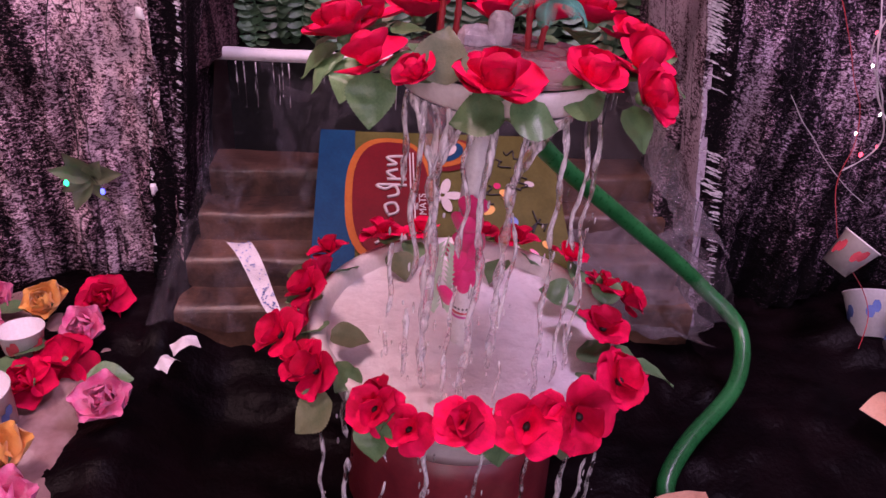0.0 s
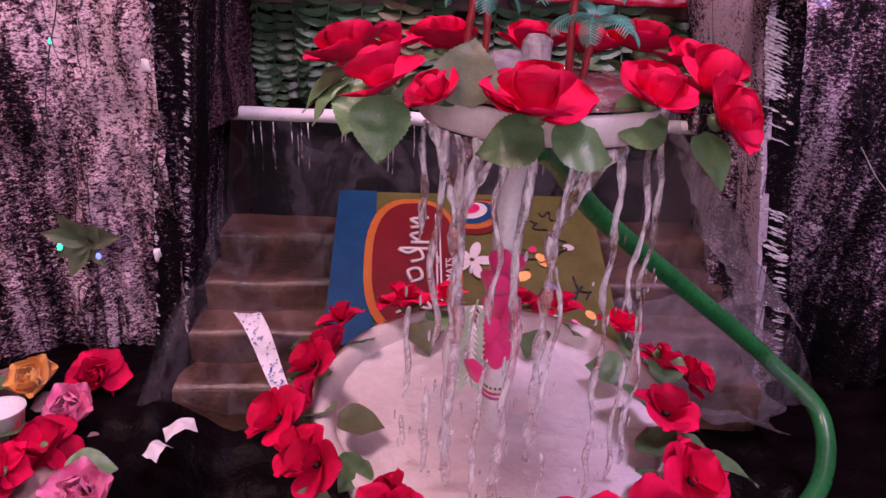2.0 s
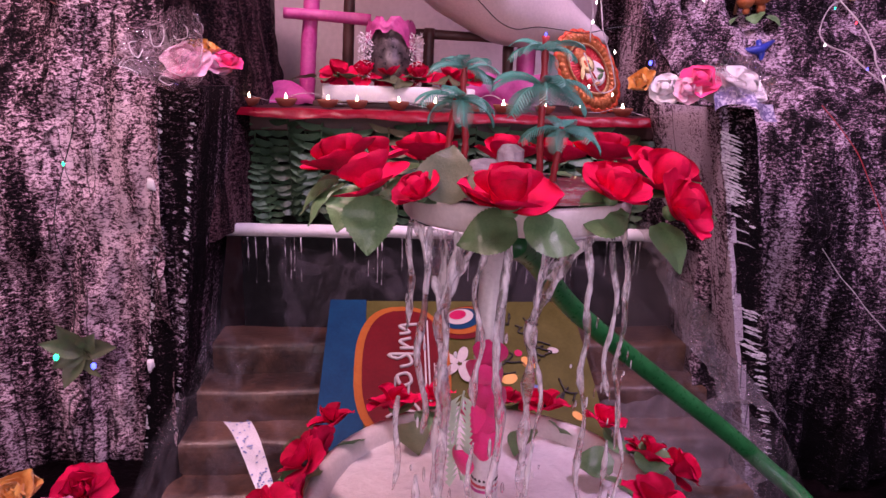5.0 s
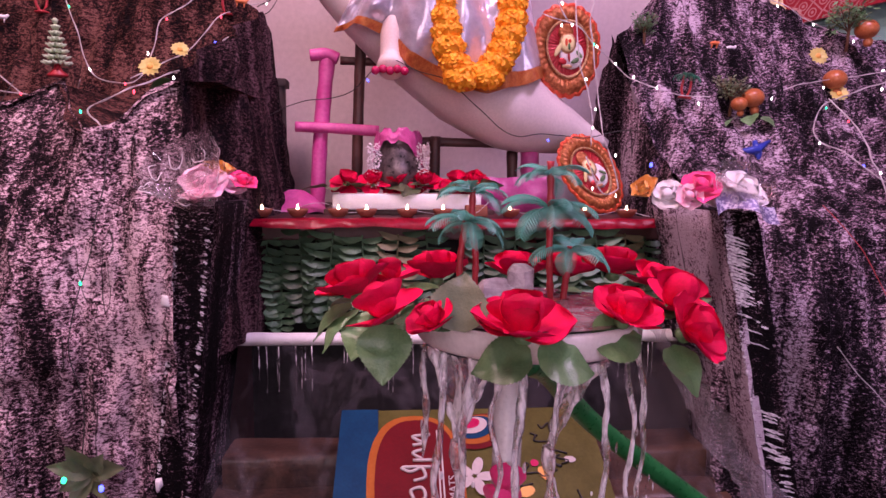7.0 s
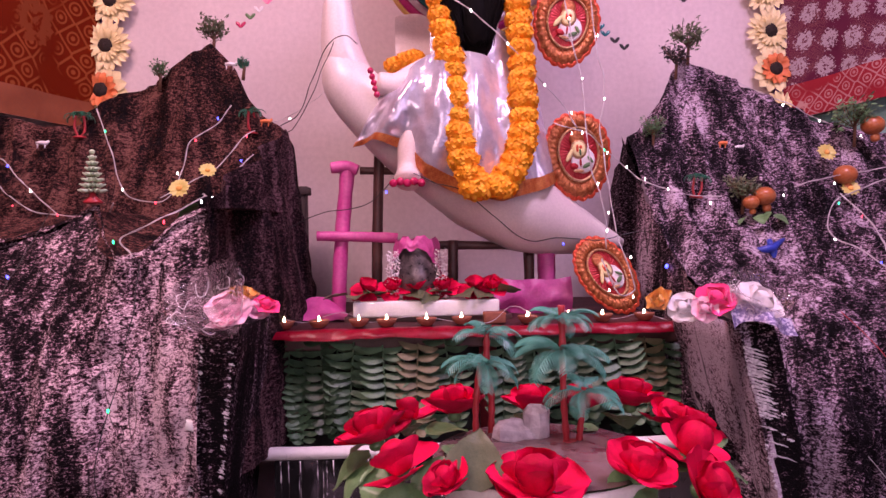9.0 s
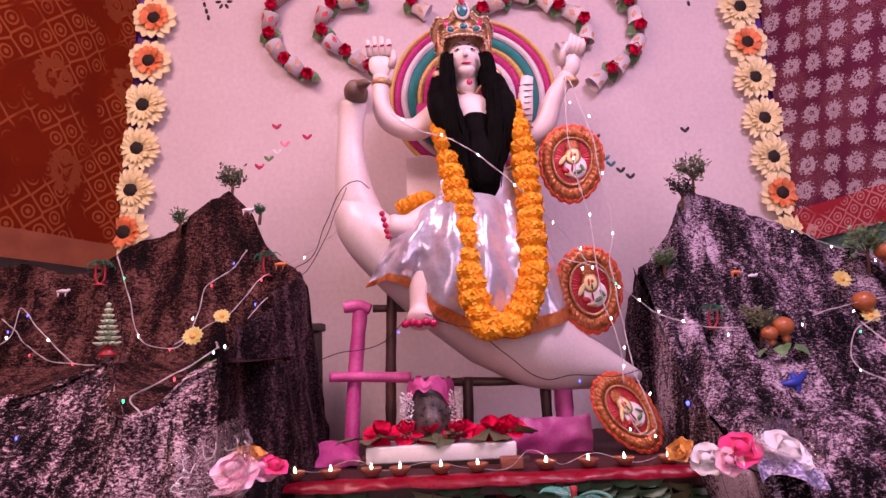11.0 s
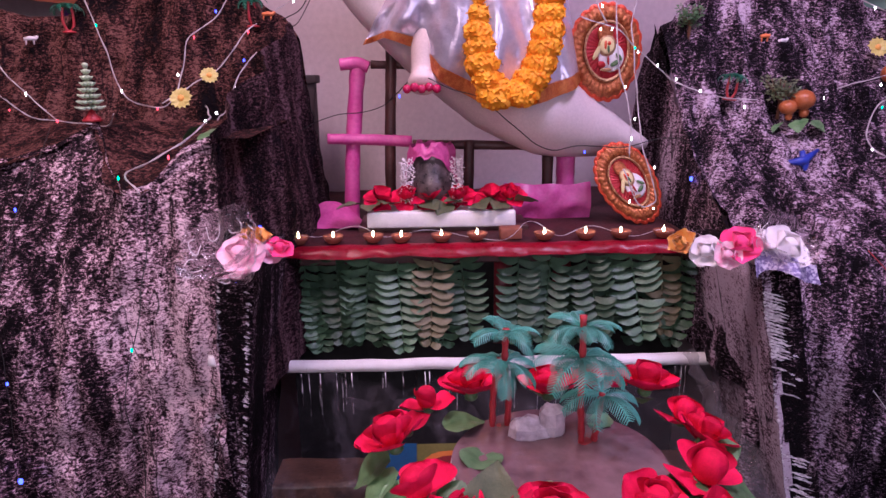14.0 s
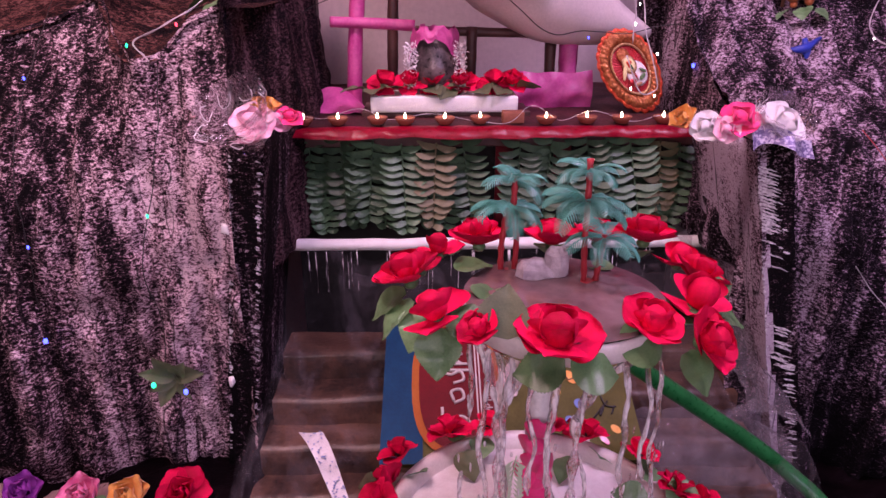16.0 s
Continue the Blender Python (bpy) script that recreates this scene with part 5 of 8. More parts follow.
pole([(-0.385, 2.05, 1.69), (-0.34, 2.05, 1.693), (-0.31, 2.05, 1.682)], 0.016, "pink_cloth", "stub", "magenta-wrapped stub")
pole([(0.228, 2.08, 1.264), (0.228, 2.08, 1.44)], 0.026, "pink_cloth", "post", "magenta-wrapped post")
pole([(-0.267, 2.12, 1.264), (-0.262, 2.12, 1.5), (-0.248, 2.12, 1.82)], 0.016, "dark_wood", "post")
pole([(-0.045, 2.12, 1.264), (-0.04, 2.12, 1.48)], 0.016, "dark_wood", "post")
pole([(0.185, 2.12, 1.264), (0.184, 2.12, 1.44)], 0.016, "dark_wood", "post")
pole([(-0.31, 2.13, 1.69), (-0.1, 2.13, 1.685)], 0.012, "dark_wood", "rail")
pole([(-0.20, 2.14, 1.47), (0.1, 2.13, 1.462), (0.45, 2.12, 1.455)], 0.013, "dark_wood", "rail")
bm = bmesh.new()


def pink_fold(u, v):
    p = Vector((0.05 + 0.24 * u, 2.04 - 0.02 * math.sin(v * 3), 1.27 + 0.095 * (1 - v)))
    return p + Vector((0, 0.012 * fold(p, 24, 2), 0.008 * fold(p, 16, 5)))


grid(bm, pink_fold, 26, 12)
tagged(part("pink_bunting", bm, M["pink_cloth"], None), "crumpled magenta satin lying behind the altar roses", "cloth")
bm = bmesh.new()
grid(bm, lambda u, v: Vector((-0.52 + 0.18 * u, 2.03 - 0.09 * v, 1.272 + 0.055 * math.sin(u * 3.1) * (1 - v) + 0.006 * fold((u, v, 0), 8, 2))), 18, 10)
tagged(part("pink_bunting", bm, M["pink_cloth"], None), "crumpled magenta satin lying behind the altar roses", "cloth")

pot = thing("wrapped_pot", pose(-0.148, 1.985, 1.322), "foil-bright pot draped with magenta cloth and tinsel", "pot")
bm = bmesh.new()
lathe(bm, [(0.03, 0.0), (0.055, 0.015), (0.068, 0.05), (0.066, 0.09), (0.050, 0.125), (0.045, 0.14), (0.055, 0.15), (0.04, 0.152)], 28)
part("body", bm, surface("dull_dark_steel", (0.02, 0.018, 0.02), (0.26, 0.20, 0.21), 0.3, 26, 80, metal=0.5, bumps=0.7), pot)
bm = bmesh.new()


def pot_wrap(u, v):
    a = 2 * math.pi * u
    r = 0.054 + 0.014 * v + 0.010 * fold((math.cos(a) * 2, math.sin(a) * 2, v), 2.6, 3)
    open_front = max(0, math.cos(a + math.pi / 2 + 0.25)) ** 0.7
    return Vector((r * math.cos(a), r * math.sin(a), 0.165 - (0.13 - 0.100 * open_front) * v ** 1.3 + 0.012 * fold((math.cos(a), math.sin(a), 0), 4, 8)))


grid(bm, pot_wrap, 44, 10, 0, True)
part("cloth", bm, M["pink_cloth"], pot, "ruffled magenta cloth")
for s in (-1, 1):
    bm = bmesh.new()
    for k in range(420):
        p = Vector((s * 0.064 + rng.uniform(-0.016, 0.016), -0.045 + rng.uniform(-0.02, 0.02), rng.uniform(0.0, 0.13)))
        d = Vector((rng.uniform(-1, 1), rng.uniform(-1, 1), rng.uniform(-1, 1))).normalized() * 0.007
        e = d.orthogonal().normalized() * 0.0012
        bm.faces.new([bm.verts.new(q) for q in (p - e, p + e, p + d + e, p + d - e)])
    part("tinsel", bm, M["white_petal"], pot, "white tinsel", smooth=False)

# ---- swan and seated figure ----
bm = bmesh.new()
body = smooth_line([(-0.36, 2.06, 2.02), (-0.33, 2.05, 1.93), (-0.25, 2.05, 1.84), (-0.12, 2.05, 1.74), (0.04, 2.06, 1.635), (0.18, 2.07, 1.55), (0.32, 2.09, 1.50), (0.46, 2.11, 1.462)], 6)
rad = [0.045, 0.076, 0.088, 0.112, 0.132, 0.116, 0.070, 0.014]
tube(bm, body, [rad[min(7, i // 6)] + (rad[min(7, i // 6 + 1)] - rad[min(7, i // 6)]) * (i % 6) / 6 for i in range(len(body))], 22)
neck = smooth_line([(-0.325, 2.06, 1.93), (-0.350, 2.055, 2.03), (-0.357, 2.05, 2.13), (-0.355, 2.05, 2.22), (-0.345, 2.045, 2.295)], 6)
tube(bm, neck, [0.070 - 0.032 * min(1, i / 14) for i in range(len(neck))], 18)
ball(bm, (-0.334, 2.02, 2.318), (0.036, 0.055, 0.036), 1)
tube(bm, [(-0.32, 1.99, 2.325), (-0.30, 1.95, 2.318), (-0.285, 1.925, 2.308)], [0.02, 0.013, 0.004], 10, 1)


def wing(u, v):
    p = Vector((-0.20 + 0.16 * u, 2.16 + 0.05 * v, 1.95 + 0.22 * v - 0.05 * u + 0.03 * math.sin(u * 3)))
    return p + Vector((0, 0.008 * fold(p, 12, 2), 0))


grid(bm, wing, 12, 12)
tagged(part("swan_statue", bm, [M["swan"], surface("dull_brown_paint", (0.12, 0.07, 0.06), (0.20, 0.13, 0.11), 0.5, 30, 160)], None), "pearl-white painted plaster swan on a pole frame", "statue")

bm = bmesh.new()
SKIN, HAIR, GOLD, RED, TEAL, BLACK, CLOTH, TRIM = range(8)
# torso, neck and head
tube(bm, smooth_line([(0.015, 2.10, 1.98), (0.012, 2.10, 2.10), (0.010, 2.11, 2.22), (0.010, 2.12, 2.31), (0.010, 2.125, 2.35)], 4), [0.085, 0.085, 0.084, 0.086, 0.092, 0.098, 0.105, 0.110, 0.112, 0.112, 0.108, 0.100, 0.085, 0.070, 0.055, 0.046, 0.040], 18, SKIN)
tube(bm, [(0.010, 2.12, 2.34), (0.010, 2.115, 2.42)], 0.034, 14, SKIN)
ball(bm, (0.010, 2.115, 2.475), (0.056, 0.060, 0.076), SKIN, None, 22, 16)
ball(bm, (0.010, 2.085, 2.425), (0.030, 0.028, 0.024), SKIN)
tube(bm, [(0.010, 2.058, 2.492), (0.010, 2.050, 2.472), (0.010, 2.046, 2.462)], [0.004, 0.007, 0.008], 8, SKIN)
for s in (-1, 1):
    ball(bm, (0.010 + s * 0.022, 2.062, 2.492), (0.013, 0.006, 0.006), SKIN, None, 12, 8)
    ball(bm, (0.010 + s * 0.022, 2.0575, 2.491), (0.0042, 0.0035, 0.0035), BLACK, None, 10, 6)
    tube(bm, smooth_line([(0.010 + s * 0.010, 2.059, 2.507), (0.010 + s * 0.024, 2.059, 2.513), (0.010 + s * 0.038, 2.068, 2.505)], 4), 0.0016, 5, BLACK)
tube(bm, smooth_line([(-0.005, 2.063, 2.444), (0.010, 2.056, 2.442), (0.025, 2.063, 2.444)], 4), [0.0015, 0.0025, 0.0032, 0.0036, 0.0038, 0.0036, 0.0032, 0.0025, 0.0015], 6, RED)
ball(bm, (0.010, 2.058, 2.525), (0.005, 0.003, 0.005), RED, None, 8, 6)
# hair falling over both shoulders
for s in (-1, 1):
    line = smooth_line([(0.010 + s * 0.055, 2.13, 2.47), (0.010 + s * 0.075, 2.08, 2.38), (0.010 + s * 0.085, 2.02, 2.27), (0.02 + s * 0.062, 1.985, 2.16), (0.025 + s * 0.030, 1.975, 2.06), (0.03 + s * 0.012, 1.975, 1.99)], 8)
    tube(bm, [p + Vector((0.006 * fold(p, 60, s), 0.006 * fold(p, 70, 5), 0)) for p in line], [0.022 + 0.024 * math.sin(math.pi * min(1, i / 34)) - 0.018 * max(0, (i - 28) / 12) for i in range(len(line))], 12, HAIR)
tube(bm, smooth_line([(0.012, 2.03, 2.22), (0.018, 1.985, 2.14), (0.025, 1.975, 2.05), (0.03, 1.98, 1.97)], 8), [0.004 + 0.050 * math.sin(math.pi * min(1, (i + 1) / 30)) for i in range(25)], 12, HAIR)
ball(bm, (0.010, 2.15, 2.47), (0.075, 0.06, 0.09), HAIR)
ball(bm, (0.016, 2.005, 2.165), (0.066, 0.040, 0.085), HAIR)
ball(bm, (0.022, 1.990, 2.09), (0.055, 0.034, 0.11), HAIR)
# loose wavy strands over the hair
for s in (-1, 1):
    for k in range(46):
        a, w = rng.uniform(-0.9, 0.9), rng.uniform(0, 9)
        pts = []
        for q in range(9):
            v = q / 8
            base = Vector((0.012 + s * (0.058 + 0.022 * math.sin(v * 2.2) - 0.050 * v ** 2), 2.075 - 0.115 * min(1, v * 1.6), 2.47 - 0.47 * v))
            pts.append(base + Vector((0.034 * a * (0.5 + 0.5 * v) + 0.006 * math.sin(v * 17 + w), -0.016 - 0.012 * math.cos(a * 1.6) + 0.004 * math.sin(v * 21 + w), rng.uniform(-0.006, 0.006))))
        tube(bm, smooth_line(pts, 4), [0.0028] * 30 + [0.0015] * 3, 5, HAIR)
# crown: a flaring filigree band with a high middle, side lobes beside the face, beads and gems
def crown_at(a, v, out=0.0):
    top = 0.040 + 0.050 * math.exp(-(a / 0.30) ** 2) + 0.016 * math.exp(-((abs(a) - 0.85) / 0.22) ** 2) - 0.05 * max(0, abs(a) - 1.25)
    k = min(1, max(0, (abs(a) - 0.72) / 0.5))
    low = -0.014 - 0.125 * k * k * (3 - 2 * k)
    z = low + (top - low) * v
    r = 0.084 + 0.22 * max(0, z) + 0.006 * math.sin(v * 9) + out
    return Vector((0.010 + r * math.sin(a), 2.118 - r * 0.95 * math.cos(a), 2.545 + z))


grid(bm, lambda u, v: crown_at(-1.75 + 3.5 * u, v), 60, 14, GOLD)
ball(bm, (0.010, 2.13, 2.555), (0.078, 0.072, 0.050), GOLD)
for k in range(57):
    a = -1.7 + 3.4 * k / 56
    for v, rr in ((0.0, 0.0052), (1.0, 0.0048), (0.30, 0.0036), (0.72, 0.0034)):
        ball(bm, crown_at(a, v, 0.003), rr, SKIN if (k + int(v * 9)) % 3 == 0 else GOLD, None, 6, 4)
for a, v, w, h, mi in ((0.0, 0.74, 0.017, 0.026, TEAL), (0.0, 0.22, 0.012, 0.010, TEAL), (-0.42, 0.30, 0.012, 0.010, TEAL), (0.42, 0.30, 0.012, 0.010, TEAL), (-0.55, 0.66, 0.009, 0.016, RED), (0.55, 0.66, 0.009, 0.016, RED),
                       (-1.05, 0.58, 0.010, 0.034, RED), (1.05, 0.58, 0.010, 0.034, RED), (0.0, 1.0, 0.007, 0.016, RED)):
    c = crown_at(a, v, 0.004)
    turn = Euler((0, 0, -a)).to_matrix()
    ball(bm, c, (w * 1.45, 0.006, h * 1.35), SKIN if mi == TEAL else GOLD, turn, 12, 8)
    ball(bm, c + Vector((math.sin(a), -math.cos(a), 0)) * 0.004, (w, 0.006, h), mi, turn, 12, 8)
for s in (-1, 1):
    ball(bm, (0.010 + s * 0.082, 2.062, 2.405), (0.024, 0.010, 0.018), GOLD)
    ball(bm, (0.010 + s * 0.082, 2.053, 2.405), (0.011, 0.006, 0.009), SKIN)
# necklaces and brooch
for r, z in ((0.042, 2.372), (0.056, 2.335)):
    tube(bm, smooth_line([(0.010 + r * math.sin(radians(a)), 2.09 - r * 0.75 * math.cos(radians(a)), z - 0.045 * math.cos(radians(a)) ** 2) for a in range(-80, 81, 20)], 3), 0.006, 6, GOLD)
ball(bm, (0.012, 2.035, 2.365), (0.009, 0.006, 0.011), RED)
ball(bm, (0.014, 2.035, 2.275), (0.030, 0.010, 0.030), GOLD)
# raised arms with open hands
for s, pts in ((-1, [(-0.08, 2.12, 2.30), (-0.16, 2.10, 2.235), (-0.232, 2.09, 2.255), (-0.258, 2.09, 2.32), (-0.252, 2.09, 2.42)]), (1, [(0.10, 2.12, 2.30), (0.175, 2.11, 2.20), (0.232, 2.09, 2.23), (0.268, 2.08, 2.32), (0.318, 2.075, 2.395)])):
    line = smooth_line(pts, 6)
    tube(bm, line, [0.042 - 0.018 * i / (len(line) - 1) for i in range(len(line))], 14, SKIN)
    w = Vector(pts[-1])
    lathe(bm, [(0.026, -0.006), (0.031, 0), (0.031, 0.010), (0.026, 0.016)], 16, tuple(w - Vector((0, 0, 0.03))), GOLD)
    if s < 0:
        ball(bm, w + Vector((0, 0, 0.040)), (0.036, 0.014, 0.046), SKIN)
        for k in range(4):
            b = w + Vector((-0.027 + 0.018 * k, -0.004, 0.070))
            tube(bm, [b, b + Vector((-0.004 + 0.003 * k, -0.003, 0.038)), b + Vector((-0.006 + 0.004 * k, -0.004, 0.072 - 0.010 * abs(k - 1.5)))], [0.0105, 0.0095, 0.006], 8, SKIN)
            tube(bm, [b + Vector((-0.005 + 0.004 * k, -0.010, 0.03)), b + Vector((-0.006 + 0.004 * k, -0.011, 0.034))], 0.008, 6, RED)
        tube(bm, [w + Vector((0.03, 0, 0.03)), w + Vector((0.045, -0.01, 0.06)), w + Vector((0.045, -0.012, 0.085))], [0.013, 0.011, 0.006], 8, SKIN)
    else:
        ball(bm, w + Vector((0.012, 0, 0.035)), (0.030, 0.024, 0.048), SKIN, Euler((0, 0.25, 0)).to_matrix())
        for k in range(4):
            b = w + Vector((0.000 + 0.014 * k, -0.008, 0.065))
            tube(bm, [b, b + Vector((0.012, -0.012, 0.035)), b + Vector((0.022 - 0.004 * k, -0.016, 0.068 - 0.006 * k))], [0.0105, 0.0095, 0.006], 8, SKIN)
        tube(bm, [w + Vector((-0.016, -0.01, 0.03)), w + Vector((-0.012, -0.025, 0.07)), w + Vector((0.004, -0.028, 0.10))], [0.012, 0.010, 0.006], 8, SKIN)
# striped roll held upright
tube(bm, [(0.160, 2.07, 2.19), (0.172, 2.065, 2.28), (0.190, 2.06, 2.385)], [0.024, 0.026, 0.018], 12, SKIN)
for k in range(8):
    z = 2.21 + 0.021 * k
    x = 0.162 + 0.026 * (z - 2.19) / 0.19
    tube(bm, smooth_line([(x - 0.025, 2.062, z), (x, 2.038, z - 0.006), (x + 0.026, 2.062, z + 0.004)], 4), 0.0018, 5, BLACK)
# legs and painted toes
tube(bm, smooth_line([(0.02, 2.04, 1.96), (-0.10, 1.99, 1.93), (-0.19, 1.965, 1.90), (-0.245, 1.955, 1.905)], 5), [0.075, 0.072, 0.068, 0.064, 0.06, 0.056, 0.052, 0.048, 0.044, 0.04, 0.036, 0.034, 0.033, 0.032, 0.032, 0.028], 14, SKIN)
tube(bm, smooth_line([(-0.12, 1.97, 1.82), (-0.155, 1.94, 1.74), (-0.165, 1.925, 1.665), (-0.168, 1.895, 1.632)], 5), [0.05, 0.048, 0.046, 0.044, 0.041, 0.038, 0.036, 0.034, 0.032, 0.031, 0.031, 0.032, 0.034, 0.036, 0.036, 0.028], 14, SKIN)
for k in range(5):
    ball(bm, (-0.205 + 0.018 * k, 1.876, 1.628 + 0.004 * (k % 2)), 0.011, RED, None, 8, 6)
    ball(bm, (-0.262 + 0.004 * k, 1.940, 1.935 - 0.016 * k), 0.0085, RED, None, 8, 6)
# skirt: a folded sheet from waist to hem
HEM = ((0.0, (-0.315, 2.02, 1.735)), (0.14, (-0.26, 1.965, 1.750)), (0.26, (-0.185, 1.95, 1.725)), (0.36, (-0.125, 1.935, 1.645)), (0.5, (-0.03, 1.90, 1.595)), (0.65, (0.08, 1.895, 1.578)), (0.85, (0.20, 1.94, 1.612)), (1.0, (0.255, 2.02, 1.640)))


def hem_at(u):
    return Vector([lerp_table([(a, b[i]) for a, b in HEM], u) for i in range(3)])


def skirt(u, v):
    h = hem_at(u)
    w = Vector((-0.24 + 0.43 * u, 2.02 - 0.06 * math.sin(math.pi * u), 1.925 + 0.06 * math.sin(math.pi * u)))
    if u < 0.3:
        w.z -= 0.05 * (0.3 - u) / 0.3
    p = w.lerp(h, v)
    p.y -= 0.055 * math.sin(math.pi * v) * math.sin(math.pi * u) + 0.055 * (1 - u) * (1 - 0.4 * v)
    k = 0.016 * math.sin(u * 34 + 2 * v) * (0.3 + 0.7 * v) + 0.010 * fold((u * 9, v * 3, 0), 1.6, 4)
    p.y -= k
    return p


grid(bm, skirt, 110, 34, CLOTH)


def braid(u, v):
    p = skirt(u, 0.90 + 0.10 * v)
    return p + Vector((0, -0.006, 0))


grid(bm, braid, 110, 3, TRIM)
grid(bm, lambda u, v: Vector((-0.10 + 0.26 * u, 2.0 - 0.03 * math.sin(math.pi * u) - 0.02 * v, 2.06 - 0.14 * v + 0.01 * math.sin(u * 22))), 40, 8, CLOTH)
for v in bm.verts:
    k = max(0.0, v.co.z - 2.15)
    v.co.z -= 0.085 * k
    v.co.x -= 0.045 * k
tagged(part("seated_statue", bm, [M["skin"], M["hair"], M["gold"], M["gem_red"], M["gem_teal"], M["black_paint"], M["silver_cloth"], M["orange_trim"]], None),
       "painted plaster figure, gold crown, tinsel skirt, seated on a swan", "statue")

# striped wool halo behind the head
halo = thing("halo_disc", pose(0.032, 2.30, 2.405, 90, 0, 0), "round wool halo in crimson, white, teal and yellow rings", "halo")
for i, (r0, r1, mt) in enumerate(((0.0, 0.115, "pink_stripe"), (0.115, 0.145, "white_stripe"), (0.145, 0.170, "pink_stripe"), (0.170, 0.190, "yellow_stripe"), (0.190, 0.222, "teal_stripe"), (0.222, 0.245, "white_stripe"), (0.245, 0.268, "pink_stripe"), (0.268, 0.285, "yellow_stripe"))):
    bm = bmesh.new()

    def ringf(u, v, r0=r0, r1=r1):
        a = 2 * math.pi * u
        r = r0 + 0.001 + (r1 - r0 - 0.002) * v
        rib = 0.003 * math.sin(a * (60 if r1 < 0.2 else 110))
        return Vector((r * math.cos(a), r * math.sin(a), 0.010 * math.sin(math.pi * v) + rib * math.sin(math.pi * v)))
    grid(bm, ringf, 220, 5, 0, True)
    part("ring", bm, M[mt], halo)
bm = bmesh.new()
lathe(bm, [(0.02, -0.012), (0.28, -0.012), (0.284, -0.004), (0.02, -0.003)], 60)
part("board", bm, M["pink_stripe"], halo)
rd = thing("back_cushion", pose(-0.08, 2.21, 2.28), "crimson bolster with a gold tip behind the figure", "cushion")
bm = bmesh.new()
tube(bm, [(-0.08, 0, 0.03), (-0.075, 0, 0.03), (0.0, 0, 0.0), (0.06, 0, -0.02)], [0.035, 0.045, 0.055, 0.055], 16)
part("bolster", bm, M["pink_stripe"], rd)

# marigold garland
gar = thing("marigold_garland", pose(0, 0, 0), "thick orange marigold garland hung round the figure's neck", "garland")
bm = bmesh.new()
ball(bm, (0, 0, 0), (0.038, 0.036, 0.027), 0, None, 18, 10)
for k in range(230):
    b = math.asin(1 - 2 * (k + 0.5) / 230)
    a = 2.39996 * k
    n = Vector((math.cos(a) * math.cos(b), math.sin(a) * math.cos(b), math.sin(b)))
    c = Vector((n.x * 0.037, n.y * 0.035, n.z * 0.026))
    t = (n.cross(Vector((0, 0, 1))) + Vector((0.001, 0, 0))).normalized() * rng.uniform(0.0035, 0.0055)
    t = Matrix.Rotation(rng.uniform(0, 6.28), 3, n) @ t
    up = n.cross(t).normalized()
    lift = n * rng.uniform(0.003, 0.0055)
    vs = [bm.verts.new(q) for q in (c - t, c + lift * 0.7 - t + up * 0.003, c + lift + up * 0.0045, c + lift * 0.7 + t + up * 0.003, c + t)]
    bm.faces.new(vs)
me = bpy.data.meshes.new("marigold")
bm.to_mesh(me)
bm.free()
me.materials.append(M["marigold"])
strand_l = smooth_line([(-0.085, 2.04, 2.235), (-0.075, 1.975, 2.13), (-0.060, 1.95, 2.03), (-0.045, 1.925, 1.93), (-0.035, 1.895, 1.83), (-0.028, 1.875, 1.74), (-0.015, 1.865, 1.665), (0.010, 1.855, 1.615)], 12)
strand_r = smooth_line([(0.120, 2.04, 2.260), (0.135, 1.975, 2.15), (0.140, 1.95, 2.05), (0.142, 1.93, 1.95), (0.138, 1.90, 1.84), (0.130, 1.88, 1.74), (0.105, 1.865, 1.665), (0.055, 1.85, 1.60)], 12)


def string(points, gap, s0, s1):
    run, last, out = 0.0, points[0], [points[0]]
    for p in points[1:]:
        run += (p - last).length
        last = p
        if run >= gap:
            out.append(p)
            run = 0.0
    for i, p in enumerate(out):
        sc = s0 + (s1 - s0) * i / len(out)
        piece("marigold", me, gar, Matrix.Translation(p) @ Euler((rng.uniform(-0.5, 0.5), rng.uniform(-0.3, 0.3), rng.uniform(0, 6.3))).to_matrix().to_4x4() @ Matrix.Scale(sc * rng.uniform(0.94, 1.06), 4))


string(strand_l, 0.036, 0.90, 1.26)
string(strand_r, 0.036, 0.90, 1.18)
for x, y, z in ((-0.20, 2.04, 1.975), (-0.17, 2.03, 1.985), (-0.145, 2.02, 1.99)):
    piece("marigold", me, gar, Matrix.Translation((x, y, z)) @ Matrix.Scale(0.8, 4))

